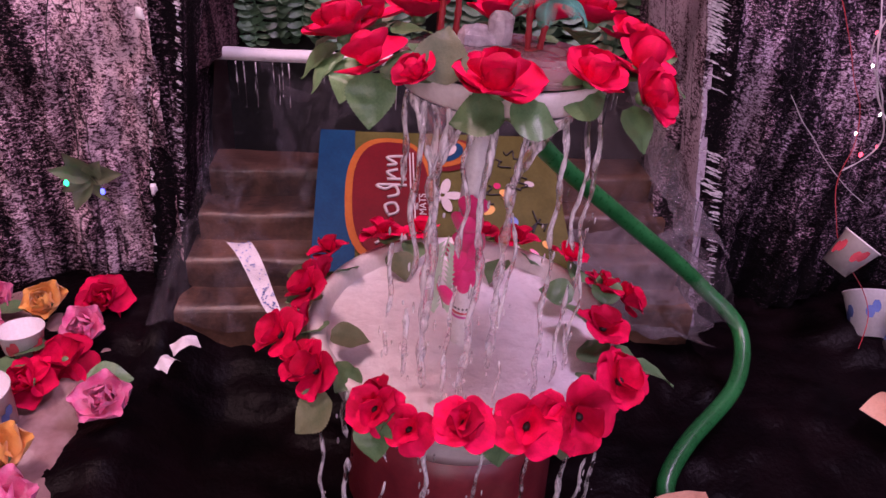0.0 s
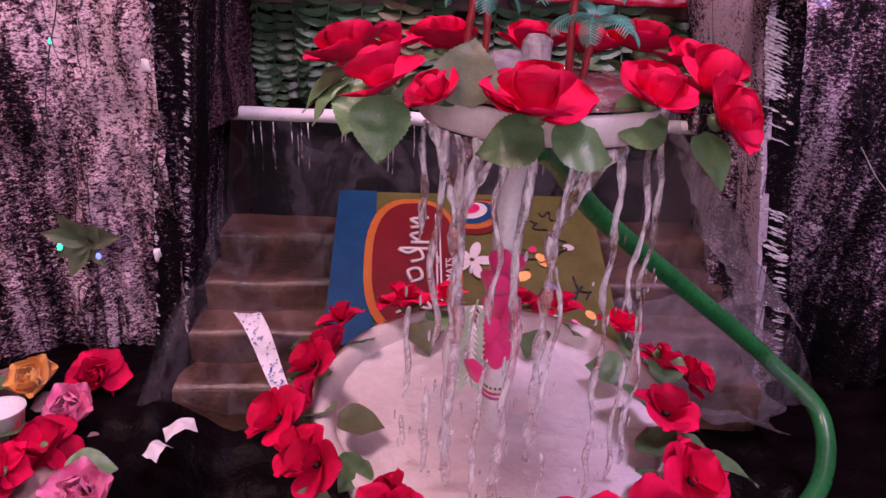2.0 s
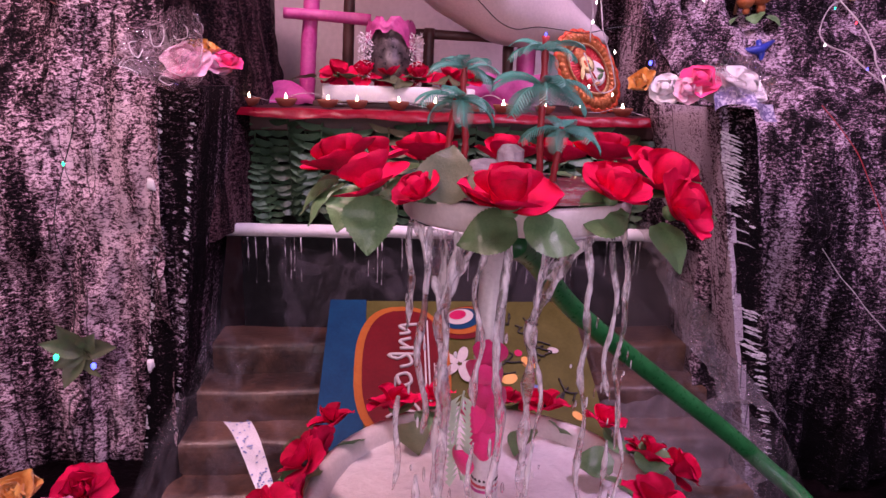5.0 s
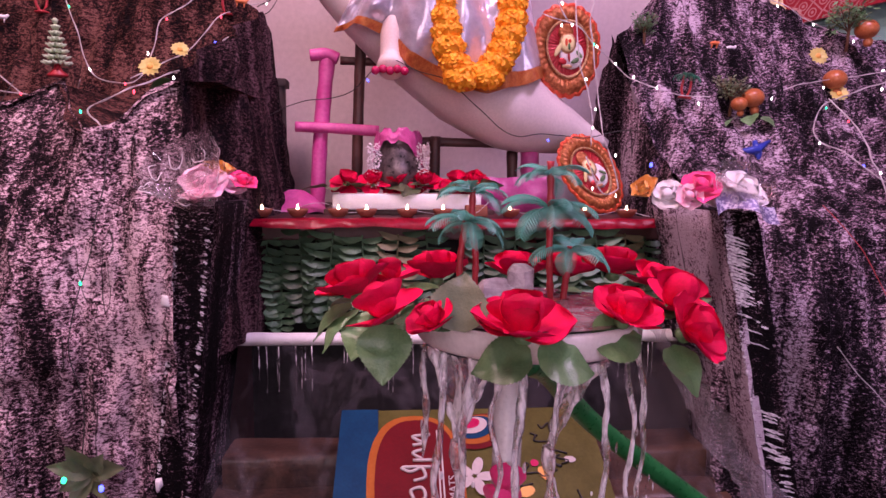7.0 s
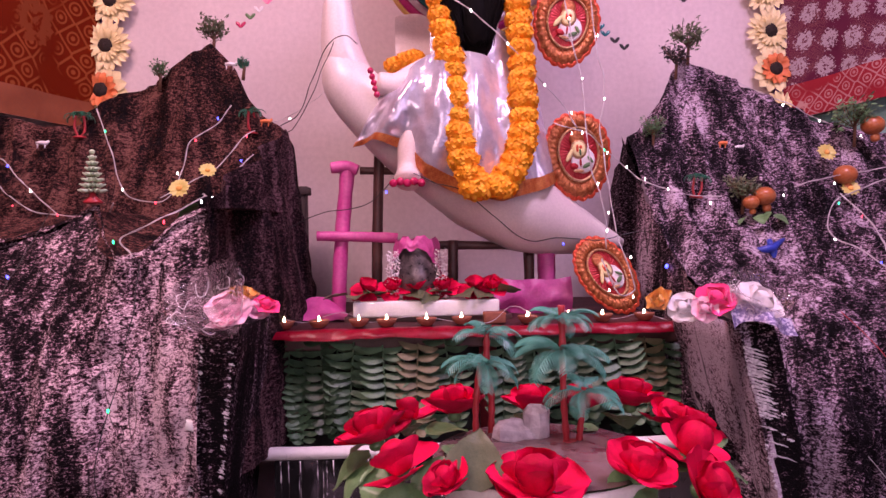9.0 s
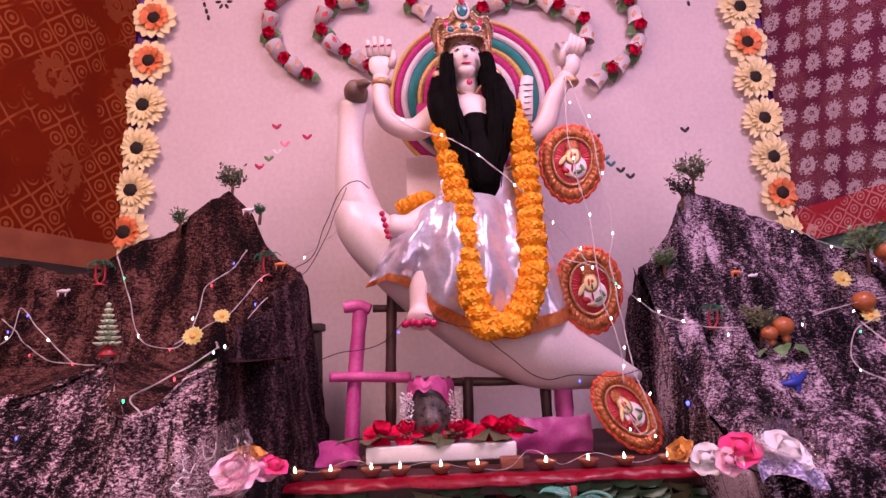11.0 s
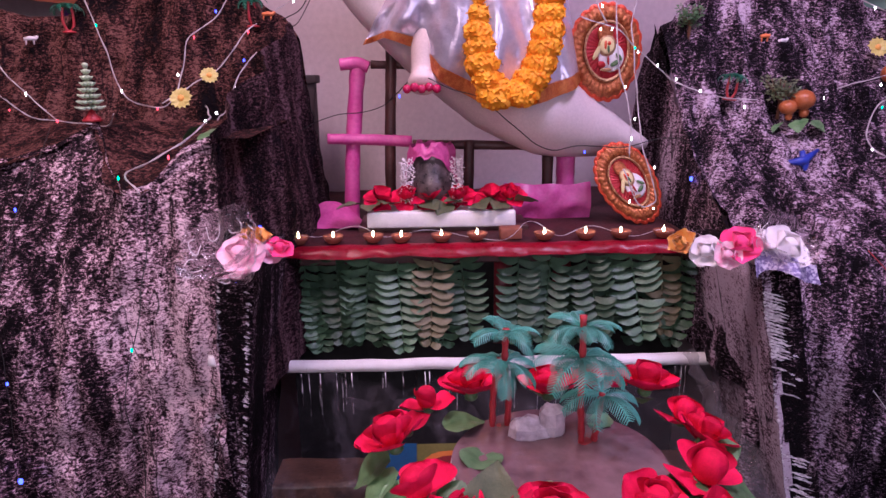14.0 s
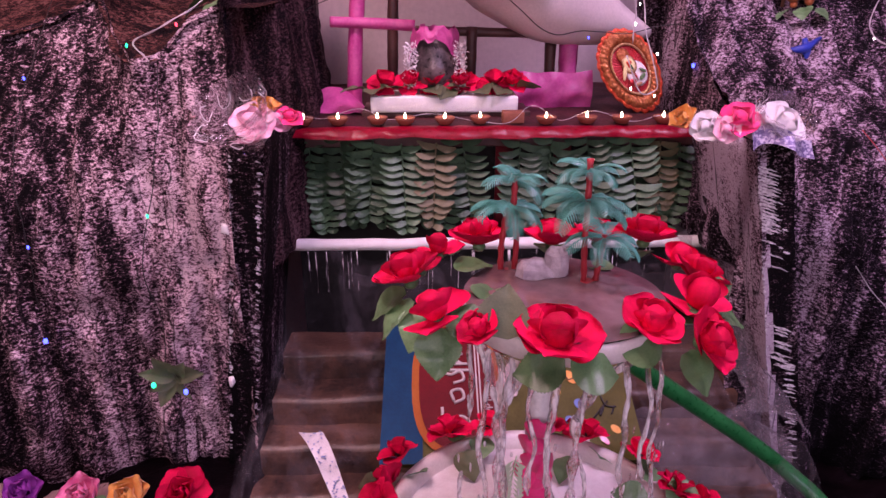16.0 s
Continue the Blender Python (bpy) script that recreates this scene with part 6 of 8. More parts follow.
# ---- wall decorations ----


def make_sunflower(inner_orange):
    root = thing("paper_sunflower", pose(0, 0, -5), "cream foam sunflower with orange inner ring and dark centre" if inner_orange else "cream-yellow foam sunflower with a dark centre", "paper flower", "sunflowers round the wall")
    n = 14 if inner_orange else 22
    for nm, r0, r1, z, mat in (("petal", 0.030, 0.086, 0.002, "cream_petal"), ("inner_petal", 0.020, 0.058, 0.012, "orange_petal" if inner_orange else "cream_petal")):
        bm = bmesh.new()
        w = 1.15 * math.pi * r1 / n * 0.86

        def f(u, v):
            r = r0 + (r1 - r0) * v
            q = (2 * u - 1) * w * (0.55 + 0.45 * math.sin(math.pi * min(1, 0.25 + 0.7 * v))) * (1 if v < 0.8 else math.sqrt(max(0.05, 1 - ((v - 0.8) / 0.2) ** 2)))
            return Vector((r, q, z + 0.010 * math.sin(v * 2.4) + 0.004 * abs(2 * u - 1)))
        grid(bm, f, 3, 5)
        pm = bpy.data.meshes.new(nm)
        for fc in bm.faces:
            fc.smooth = True
        bm.to_mesh(pm)
        bm.free()
        pm.materials.append(M[mat])
        for k in range(n):
            piece(nm, pm, root, pose(0, 0, 0.003 * (k % 2), rng.uniform(-6, 6), rng.uniform(-4, 4), 360 * k / n + rng.uniform(-3, 3)))
    bm = bmesh.new()
    ball(bm, (0, 0, 0.016), (0.026, 0.026, 0.012), 0, None, 16, 10)
    for v in bm.verts:
        v.co += v.co.normalized() * 0.003 * fold(v.co, 180, 2)
    part("centre", bm, M["seed"], root, "dark felt centre")
    return root


SUN_A, SUN_B = make_sunflower(False), make_sunflower(True)
PROTOS += [SUN_A, SUN_B]


def sunflower(x, z, kind, sc=1.0):
    place(kind, x, 2.575, z, 270, 90, sc * rng.uniform(0.96, 1.03), rng.uniform(0, 90))


for i in range(8):
    k = i / 7
    sunflower(-1.135 - 0.112 * k ** 1.2, 3.194 - 1.165 * k + 0.01 * math.sin(i), SUN_B if i in (1, 2, 3, 7) else SUN_A, 1.0 + 0.06 * (i > 3))
for i in range(9):
    k = i / 8
    sunflower(1.088 + 0.115 * k ** 1.3, 3.15 - 1.22 * k + 0.008 * math.sin(2 * i), SUN_B if i in (3, 7) else SUN_A, 1.0)
for i in range(12):
    k = (i + 1) / 13
    sunflower(-1.135 + 2.23 * k, 3.198 - 0.03 * k + 0.012 * math.sin(i * 1.7), SUN_B if i in (0, 3, 4, 7, 8) else SUN_A, 1.0)
for i in range(13):
    sunflower(-1.05 + 2.1 * i / 12, 3.37, SUN_A, 1.0)


def make_cup(h=0.062, r0=0.023, r1=0.033, print_mat="cup_print", label="white paper cup with red printed marks"):
    root = thing("paper_cup", pose(0, 0, -5), label, "paper cup")
    bm = bmesh.new()
    lathe(bm, [(r0 * 0.9, 0.002), (r0, 0.0), (r1, h), (r1 + 0.0015, h + 0.001), (r1 + 0.0015, h - 0.002), (r1 - 0.001, h - 0.002), (r0 - 0.001, 0.004), (0.002, 0.004)], 26)
    part("body", bm, M["cup"], root)
    bm = bmesh.new()
    for k in range(5):
        a = 2 * math.pi * k / 5
        for q in range(2):
            aa = a + 0.28 * q
            z0 = h * (0.30 + 0.12 * q + 0.1 * (k % 2))

            def f(u, v, aa=aa, z0=z0):
                z = z0 + 0.022 * v
                r = r0 + (r1 - r0) * z / h + 0.0006
                th = aa + 0.42 * (u - 0.5) * math.sin(math.pi * (0.15 + 0.7 * v))
                return Vector((r * math.cos(th), r * math.sin(th), z))
            grid(bm, f, 3, 3)
    part("print", bm, M[print_mat], root, "printed marks on the cup")
    return root


CUP = make_cup()
CUP_TAN = make_cup(print_mat="cup_tan", label="white paper cup with tan printed marks")
CUP_BIG = make_cup(0.085, 0.029, 0.041, "cup_blue", "large white paper cup with violet-blue print")
PROTOS += [CUP, CUP_TAN, CUP_BIG]


def bud_mesh():
    root = thing("rosebud_sprig", pose(0, 0, -5), "dark red fabric rosebud with two leaves", "artificial flower")
    inner = petal_mesh("petal", 0.038, 0.020, 30, 95, 0.6, M["red_petal"])
    for k in range(5):
        piece("petal", inner, root, pose(0, 0, 0, rng.uniform(-14, 14), rng.uniform(-14, 14), 72 * k + rng.uniform(-14, 14)))
    for yaw in (30, 200):
        piece("leaf", LEAF, root, pose(0, 0, 0.002, rng.uniform(-20, 20), 10, yaw) @ Matrix.Scale(0.55, 4))
    return root


BUD = bud_mesh()
PROTOS.append(BUD)
LOOPS = (smooth_line([(-0.572, 0, 2.615), (-0.675, 0, 2.70), (-0.722, 0, 2.823), (-0.669, 0, 2.966), (-0.515, 0, 3.043), (-0.337, 0, 3.062), (-0.19, 0, 3.070), (-0.09, 0, 3.02)], 10),
         smooth_line([(0.07, 0, 3.02), (0.228, 0, 3.077), (0.432, 0, 3.048), (0.584, 0, 2.962), (0.687, 0, 2.848), (0.693, 0, 2.691), (0.572, 0, 2.588), (0.478, 0, 2.532)], 10),
         smooth_line([(-0.34, 0, 2.64), (-0.494, 0, 2.758), (-0.515, 0, 2.853), (-0.449, 0, 2.912), (-0.30, 0, 2.92)], 10),
         smooth_line([(-0.17, 0, 2.90), (-0.08, 0, 2.83)], 10),
         smooth_line([(0.10, 0, 2.86), (0.252, 0, 2.918), (0.373, 0, 2.875), (0.485, 0, 2.81), (0.49, 0, 2.715), (0.36, 0, 2.68)], 10))
for line in LOOPS:
    total = sum((b - a).length for a, b in zip(line, line[1:]))
    count = max(2, int(total / 0.055))
    run, i, goal = 0.0, 0, 0.0
    for a, b in zip(line, line[1:]):
        run += (b - a).length
        if run >= goal and i < count:
            d = (b - a).normalized()
            ang = math.degrees(math.atan2(d.z, d.x))
            if i % 2 == 0:
                ob = copy_thing(BUD, pose(a.x, 2.565, a.z, 90, 0, 0) @ pose(0, 0, 0, 0, 0, rng.uniform(0, 360)) @ Matrix.Scale(1.25, 4))
                ob["group"] = "rosebuds of the wall garland"
            else:
                c = CUP_TAN if rng.random() < 0.85 else CUP
                ob = copy_thing(c, pose(a.x, 2.565, a.z) @ pose(0, 0, 0, 0, 90 - ang + rng.uniform(-14, 14), 0) @ pose(0, 0, -0.03))
                ob["group"] = "cups of the wall garland"
            i += 1
            goal += total / count
ob = copy_thing(BUD, pose(-0.012, 2.575, 2.985, 90, 0, 0) @ Matrix.Scale(1.2, 4))
ob = copy_thing(CUP_TAN, pose(-0.43, 2.55, 2.525, 0, 75, 0) @ Matrix.Scale(1.2, 4))


def stencil(name, dots, material, label):
    bm = bmesh.new()
    for x, z, r, q in dots:
        ball(bm, (x, 2.599, z), (r * 1.5, 0.0015, r * 0.8), 0, Euler((0, q, 0)).to_matrix(), 8, 5)
    tagged(part(name, bm, material, None), label, "wall decal", "wall decals")


for s, cx, cz in ((-1, -1.005, 3.025), (1, 0.965, 3.02)):
    dots = [(cx - s * 0.033 * k, cz, 0.008, 0.0) for k in range(6)] + [(cx - s * 0.008 * k, cz - 0.028 * k, 0.008, 1.4) for k in range(6)]
    fx, fz = cx - s * 0.10, cz - 0.075
    dots += [(fx + 0.022 * math.cos(a), fz + 0.022 * math.sin(a), 0.008, -a) for a in [k * 1.0472 for k in range(6)]]
    stencil("stencil_corner", dots, M["seed"], "dark stencilled corner dots and flower on the wall")
for x, z, mt in ((-0.70, 2.43, "gem_red"), (-0.585, 2.385, "gem_red"), (-0.668, 2.36, "pink_petal"), (-0.70, 2.33, "white_petal"), (-0.73, 2.305, "leaf"), (-0.765, 2.275, "gem_red"),
                 (0.515, 2.345, "black_paint"), (0.545, 2.26, "gem_teal"), (0.565, 2.235, "gem_teal"), (0.60, 2.21, "black_paint"), (0.635, 2.185, "black_paint"), (0.86, 2.36, "black_paint")):
    stencil("butterfly_sticker", [(x - 0.009, z + 0.003, 0.008, 0.8), (x + 0.009, z + 0.003, 0.008, -0.8), (x, z - 0.006, 0.005, 0)], M[mt], "small paper butterfly stuck on the wall")

# ---- hanging foil medallions ----


def medallion(x, y, z, w, h, rx, ry, rz, label):
    root = thing("foil_medallion", pose(x, y, z, 90 + rx, ry, rz), label, "medallion", "foil medallions")

    def plate_at(nm, k0, k1, zz, mat, teeth=0, dome=0.006):
        bm = bmesh.new()

        def f(u, v):
            a = 2 * math.pi * u
            r = k0 + (k1 - k0) * v
            if teeth:
                r += 0.045 * abs(math.sin(a * teeth / 2)) * v
            return Vector((w * r * math.cos(a), h * r * math.sin(a) * (1 - 0.10 * math.sin(a)), zz + dome * math.sin(math.pi * v) + 0.0025 * math.sin(a * 40) * math.sin(math.pi * v)))
        grid(bm, f, 132, 6, 0, True)
        part(nm, bm, M[mat], root)
    plate_at("edge", 0.88, 0.985, 0.000, "medal_edge", 22, 0.004)
    plate_at("rim", 0.62, 0.90, 0.004, "medal", 22, 0.009)
    plate_at("bead_ring", 0.56, 0.63, 0.010, "gold", 0, 0.005)
    plate_at("field", 0.005, 0.58, 0.006, "medal_red", 0, 0.002)
    plate_at("back", 0.005, 0.96, -0.003, "medal_red", 0, 0.0)

    def blob(nm, mat, cx, cz, rx2, rz2, up, turn=0.0):
        bm = bmesh.new()
        ball(bm, (w * cx, h * cz, up), (w * rx2, h * rz2, 0.003), 0, Euler((0, 0, turn)).to_matrix(), 18, 6)
        part(nm, bm, M[mat], root)
    blob("pale_ground", "white_petal", 0.10, -0.20, 0.36, 0.30, 0.011)
    blob("gold_dome", "medal", -0.02, 0.30, 0.22, 0.18, 0.012)
    blob("disc_ring", "gold", 0.0, 0.06, 0.25, 0.22, 0.014)
    blob("disc", "cream_petal", 0.0, 0.06, 0.20, 0.175, 0.016)
    for cx, cz, a, b, mat in ((-0.05, 0.08, 0.05, 0.10, "medal_edge"), (0.05, 0.10, 0.06, 0.05, "medal_edge"), (0.02, 0.0, 0.04, 0.09, "leaf"), (-0.30, -0.05, 0.07, 0.16, "cream_petal"), (-0.20, -0.30, 0.13, 0.07, "medal_red"),
                              (0.18, -0.32, 0.14, 0.05, "leaf"), (0.30, -0.20, 0.05, 0.10, "leaf"), (0.0, -0.24, 0.03, 0.10, "medal_red"), (-0.08, -0.42, 0.16, 0.04, "gold")):
        blob("relief", mat, cx, cz, a, b, 0.017, cx * 2)
    return root


medallion(0.293, 2.045, 2.098, 0.096, 0.118, 4, 6, 0, "oval orange-red foil medallion hung from a white cord")
medallion(0.312, 2.025, 1.722, 0.097, 0.125, 6, -8, 4, "oval orange-red foil medallion hung over the tinsel skirt")
medallion(0.365, 1.955, 1.385, 0.076, 0.118, -14, -32, 12, "foil medallion leaning on the altar under a wire bundle")

# ---- falling water ----


def stream(pts, r, label, group, breaks=()):
    """One falling stream: a wavering tube, pinched and beaded, with gaps where it breaks."""
    line = smooth_line(pts, 10)
    root = thing("water_stream", pose(0, 0, 0), label, "water", group)
    k = rng.uniform(0, 50)
    runs, cur = [], []
    n = len(line)
    for i, p in enumerate(line):
        t = i / (n - 1)
        if any(a < t < b for a, b in breaks):
            if len(cur) > 2:
                runs.append(cur)
            cur = []
        else:
            q = p + Vector((0.010 * fold((0, 0, p.z), 18, k), 0.004 * fold((0, 0, p.z), 26, k + 4), 0))
            cur.append((q, r * (0.55 + 0.9 * abs(fold((0, 0, p.z), 34, k + 9)) + 0.25 * fold((0, 0, p.z), 120, k))))
    if len(cur) > 2:
        runs.append(cur)
    for run in runs:
        rr = [max(0.0006, b) for _, b in run]
        rr[0] *= 0.5
        rr[-1] *= 0.3
        bm = bmesh.new()
        tube(bm, [a for a, _ in run], rr, 8)
        part("flow", bm, M["water"], root)
    bm = bmesh.new()
    for _ in range(7):
        p = line[rng.randrange(n // 3, n)]
        ball(bm, p + Vector((rng.uniform(-0.012, 0.012), rng.uniform(-0.01, 0.01), 0)), (r * 0.35, r * 0.35, r * rng.uniform(0.6, 2.0)), 0, None, 6, 4)
    part("spray", bm, M["water"], root, "loose drops")["kind"] = "stuff"
    return root


mark = built()
for a, r, br, z1 in ((200, 0.0045, ((0.42, 0.55), (0.8, 0.86)), 0.795), (218, 0.005, ((0.62, 0.7),), 0.79), (232, 0.0055, (), 0.79), (246, 0.004, ((0.5, 0.56),), 0.79), (256, 0.006, (), 0.79), (272, 0.003, ((0.3, 0.36), (0.7, 0.8)), 0.79),
                     (296, 0.004, (), 0.79), (312, 0.0035, ((0.5, 0.58),), 0.79), (326, 0.004, ((0.66, 0.76),), 0.79), (340, 0.003, ((0.35, 0.5),), 0.79)):
    c, s = math.cos(radians(a)), math.sin(radians(a))
    stream([(PX + 0.121 * c, PY + 0.121 * s, 1.172), (PX + 0.126 * c, PY + 0.126 * s, 1.12), (PX + 0.131 * c, PY + 0.131 * s, 1.0), (PX + 0.136 * c, PY + 0.136 * s, 0.88), (PX + 0.138 * c, PY + 0.138 * s, z1)], r, "thin clear stream falling from the plate to the tub", "streams under the plate", br)


def water_fan(x0, x1, xc, yc, z1, label):
    """A sheet of water clinging under the rim and drawing together to a stream."""
    root = thing("water_sheet", pose(0, 0, 0), label, "water", "streams under the plate")
    bm = bmesh.new()
    z0 = 1.170

    def edge(x):
        return PY - math.sqrt(max(0.0001, 0.120 ** 2 - (x - PX) ** 2))

    def f(u, v):
        x = x0 + (x1 - x0) * u
        k = v ** 0.75
        p = Vector((x + (xc - x) * k, edge(x) + (yc - edge(x)) * k, z0 + (z1 - z0) * v))
        return p + Vector((0.003 * fold(p, 40, 2), 0.008 * math.sin(math.pi * u) * math.sin(math.pi * v), 0))
    grid(bm, f, 16, 14)
    part("sheet", bm, M["water"], root)
    for x in (x0, x1):
        bm = bmesh.new()
        pts = [Vector((x + (xc - x) * (k / 10) ** 0.75, edge(x) + (yc - edge(x)) * (k / 10) ** 0.75 - 0.003, z0 + (z1 - z0) * k / 10)) for k in range(11)]
        tube(bm, pts, [0.0035 + 0.0015 * math.sin(k * 2.1) for k in range(11)], 8)
        part("rope", bm, M["water"], root)
    bm = bmesh.new()
    tube(bm, [Vector((xc + 0.004 * fold((0, 0, z), 20, x0), yc, z)) for z in [z1 - (z1 - 0.79) * k / 24 for k in range(25)]], [0.0055 + 0.0025 * math.sin(k * 1.3) for k in range(25)], 8)
    part("rope", bm, M["water"], root)


water_fan(-0.134, -0.072, -0.106, 0.80, 1.085, "clear sheet of water narrowing to a rope")
water_fan(-0.008, 0.034, -0.010, 0.815, 1.07, "clear sheet of water running along the pipe")

settle(mark, PLATE_AT)
mark = built()
for a, r in ((206, 0.004), (222, 0.005), (238, 0.004), (252, 0.005), (268, 0.0035), (284, 0.004), (300, 0.005), (314, 0.0035), (330, 0.004)):
    c, s = math.cos(radians(a)), math.sin(radians(a))
    stream([(FX + 0.236 * c, FY + 0.236 * s, 0.803), (FX + 0.242 * c, FY + 0.242 * s, 0.77), (FX + 0.240 * c, FY + 0.240 * s, 0.65), (FX + 0.238 * c, FY + 0.238 * s, 0.48)], r, "thin clear stream spilling over the tub rim", "streams below the tub", ((0.5, 0.6),) if a % 4 else ())

settle(mark, BASIN_AT)
bm = bmesh.new()
for k in range(46):
    x = -0.48 + 0.96 * rng.random()
    l = rng.uniform(0.04, 0.11)
    tube(bm, [(x, 1.655, 0.988), (x + 0.001, 1.655, 0.988 - l * 0.5), (x, 1.655, 0.988 - l)], [0.0015, 0.001, 0.0012], 5)
tagged(part("drip_curtain", bm, M["water"], None), "fine water drips below the white crossbar", "water", kind="stuff")

# ---- printed mat pack on the steps ----
mat_m = Matrix.Translation((-0.275, 1.205, 0.712)) @ Euler((radians(29.5), 0, 0)).to_matrix().to_4x4()
pack = thing("mat_pack", mat_m, "packed plastic mat, olive, blue and red print, on the steps", "mat")


def flat(nm, outline, z, mat, label="", thick=0.0):
    bm = bmesh.new()
    top = [bm.verts.new((x, y, z)) for x, y in outline]
    bm.faces.new(top)
    if thick:
        r = bmesh.ops.extrude_face_region(bm, geom=bm.faces[:])
        for v in [g for g in r["geom"] if isinstance(g, bmesh.types.BMVert)]:
            v.co.z -= thick
    return part(nm, bm, M[mat], pack, label, smooth=False)


def oval(cx, cy, rx, ry, n=36, tilt=0.0, k=2.6):
    out = []
    for i in range(n):
        a = 2 * math.pi * i / n
        c, s = math.cos(a), math.sin(a)
        x, y = rx * math.copysign(abs(c) ** (2 / k), c), ry * math.copysign(abs(s) ** (2 / k), s)
        out.append((cx + x * math.cos(tilt) - y * math.sin(tilt), cy + x * math.sin(tilt) + y * math.cos(tilt)))
    return out


flat("sheet", [(0, 0), (0.525, 0), (0.515, 0.345), (0.01, 0.345)], 0.010, "olive_mat", "olive-green mat", 0.016)
flat("strip", [(0, 0), (0.085, 0), (0.082, 0.345), (0.008, 0.345)], 0.0135, "blue_mat", "blue mat edge")
flat("outline", oval(0.155, 0.17, 0.092, 0.155), 0.0150, "orange_mat", "orange outline")
flat("panel", oval(0.158, 0.17, 0.080, 0.143), 0.0165, "red_mat", "maroon print panel")
for i, mt in enumerate(("red_mat", "orange_mat", "blue_mat", "white_print", "gem_red")):
    flat("swirl", oval(0.285 - 0.004 * i, 0.285 + 0.004 * i, 0.062 - 0.011 * i, 0.042 - 0.0075 * i, 30, 0.3, 2), 0.0135 + 0.0012 * i, mt, "swirling print ring")
for k in range(5):
    a = k * 1.2566
    flat("print_petal", oval(0.265 + 0.024 * math.cos(a), 0.18 + 0.024 * math.sin(a), 0.020, 0.010, 16, a, 2), 0.0135 + 0.0005 * k, "white_print", "pale flower print")
# the lettered mark as a plain white flourish, upright strokes
bm = bmesh.new()
for pts in ([(0.125, 0.06), (0.150, 0.075), (0.185, 0.07), (0.165, 0.095), (0.130, 0.085), (0.125, 0.115)], [(0.150, 0.125), (0.170, 0.135), (0.165, 0.155), (0.145, 0.150), (0.150, 0.130)], [(0.150, 0.170), (0.172, 0.178), (0.165, 0.198), (0.145, 0.19), (0.130, 0.2), (0.190, 0.2)],
            [(0.15, 0.215), (0.19, 0.215)], [(0.168, 0.217), (0.150, 0.232), (0.172, 0.24)], [(0.15, 0.25), (0.17, 0.255), (0.15, 0.27), (0.185, 0.275)]):
    tube(bm, smooth_line([(x, y, 0.0185) for x, y in pts], 5), 0.0034, 6)
part("flourish", bm, M["white_print"], pack, "white brush flourish")
for x in (0.197, 0.204):
    flat("pinstripe", [(x, 0.05), (x + 0.003, 0.05), (x + 0.003, 0.285), (x, 0.285)], 0.0185, "white_print", "white pinstripe")
fc = bpy.data.curves.new("caption", "FONT")
fc.body, fc.size, fc.extrude = "PP MATS", 0.021, 0.0006
fo = new("caption_source", fc)
bpy.context.view_layer.update()
cm = bpy.data.meshes.new_from_object(fo.evaluated_get(bpy.context.evaluated_depsgraph_get()))
bpy.data.objects.remove(fo)
cm.materials.clear()
cm.materials.append(M["white_print"])
tagged(piece("caption", cm, pack, Matrix.Translation((0.229, 0.10, 0.0185)) @ Euler((0, 0, radians(90))).to_matrix().to_4x4()), "white printed words")
for _ in range(9):
    bm = bmesh.new()
    x, y = rng.uniform(0.36, 0.47), rng.uniform(0.10, 0.30)
    pts = [(x, y, 0.0125)]
    for k in range(4):
        pts.append((pts[-1][0] + rng.uniform(-0.03, 0.03), pts[-1][1] + rng.uniform(-0.03, 0.03), 0.0125))
    tube(bm, smooth_line(pts, 4), 0.0018, 5)
    part("printed_line", bm, M["black_paint"], pack, "dark floral line print")
for _ in range(10):
    x, y = rng.uniform(0.34, 0.48), rng.uniform(0.03, 0.22)
    flat("print_spot", oval(x, y, rng.uniform(0.008, 0.018), rng.uniform(0.006, 0.012), 12, rng.uniform(0, 3), 2), 0.0115 + rng.uniform(0.0003, 0.002), rng.choice(["yellow_petal", "cup_blue", "gem_red", "white_print", "yellow_petal"]), "bright flower print")

# hose from the plate to the floor
mark = built()
bm = bmesh.new()
tube(bm, smooth_line([(0.02, 0.93, 1.150), (0.075, 1.04, 1.100), (0.175, 1.15, 0.985), (0.373, 1.20, 0.825), (0.48, 1.215, 0.742), (0.565, 1.215, 0.672), (0.632, 1.15, 0.612), (0.585, 1.04, 0.560), (0.45, 0.93, 0.525), (0.385, 0.86, 0.50), (0.375, 0.80, 0.47)], 12), 0.0162, 16)
tagged(part("garden_hose", bm, M["hose"], None), "thick green garden hose curving down from the plate", "hose")
settle(mark, (-0.024, 0.0, 0.004))
tub = thing("green_tub", pose(0.07, 0.66, 0.44), "green plastic tub on the black sheet under the fountain", "tub")
bm = bmesh.new()
lathe(bm, [(0.05, 0.0), (0.075, 0.01), (0.088, 0.065), (0.094, 0.068), (0.094, 0.074), (0.084, 0.072), (0.070, 0.015), (0.02, 0.012)], 32)
part("shell", bm, M["green_plastic"], tub)

# ---- table of loose roses and cups ----
bm = bmesh.new()


def wrap(u, v):
    p = Vector((-1.25 + 0.68 * u, 0.68 + 0.66 * v, 0.572))
    p.z += 0.02 * fold(p, 9, 2) + 0.012 * fold(p, 26, 5) - 0.06 * max(0, u - 0.88) / 0.12
    return p


grid(bm, wrap, 60, 50)
tagged(part("wrapping_paper", bm, surface("pinkish_brown_wrap", (0.22, 0.12, 0.11), (0.40, 0.26, 0.25), 0.35, 9, 90, bumps=0.6), None), "crumpled pinkish-brown wrapping under the loose roses", "wrapping paper")
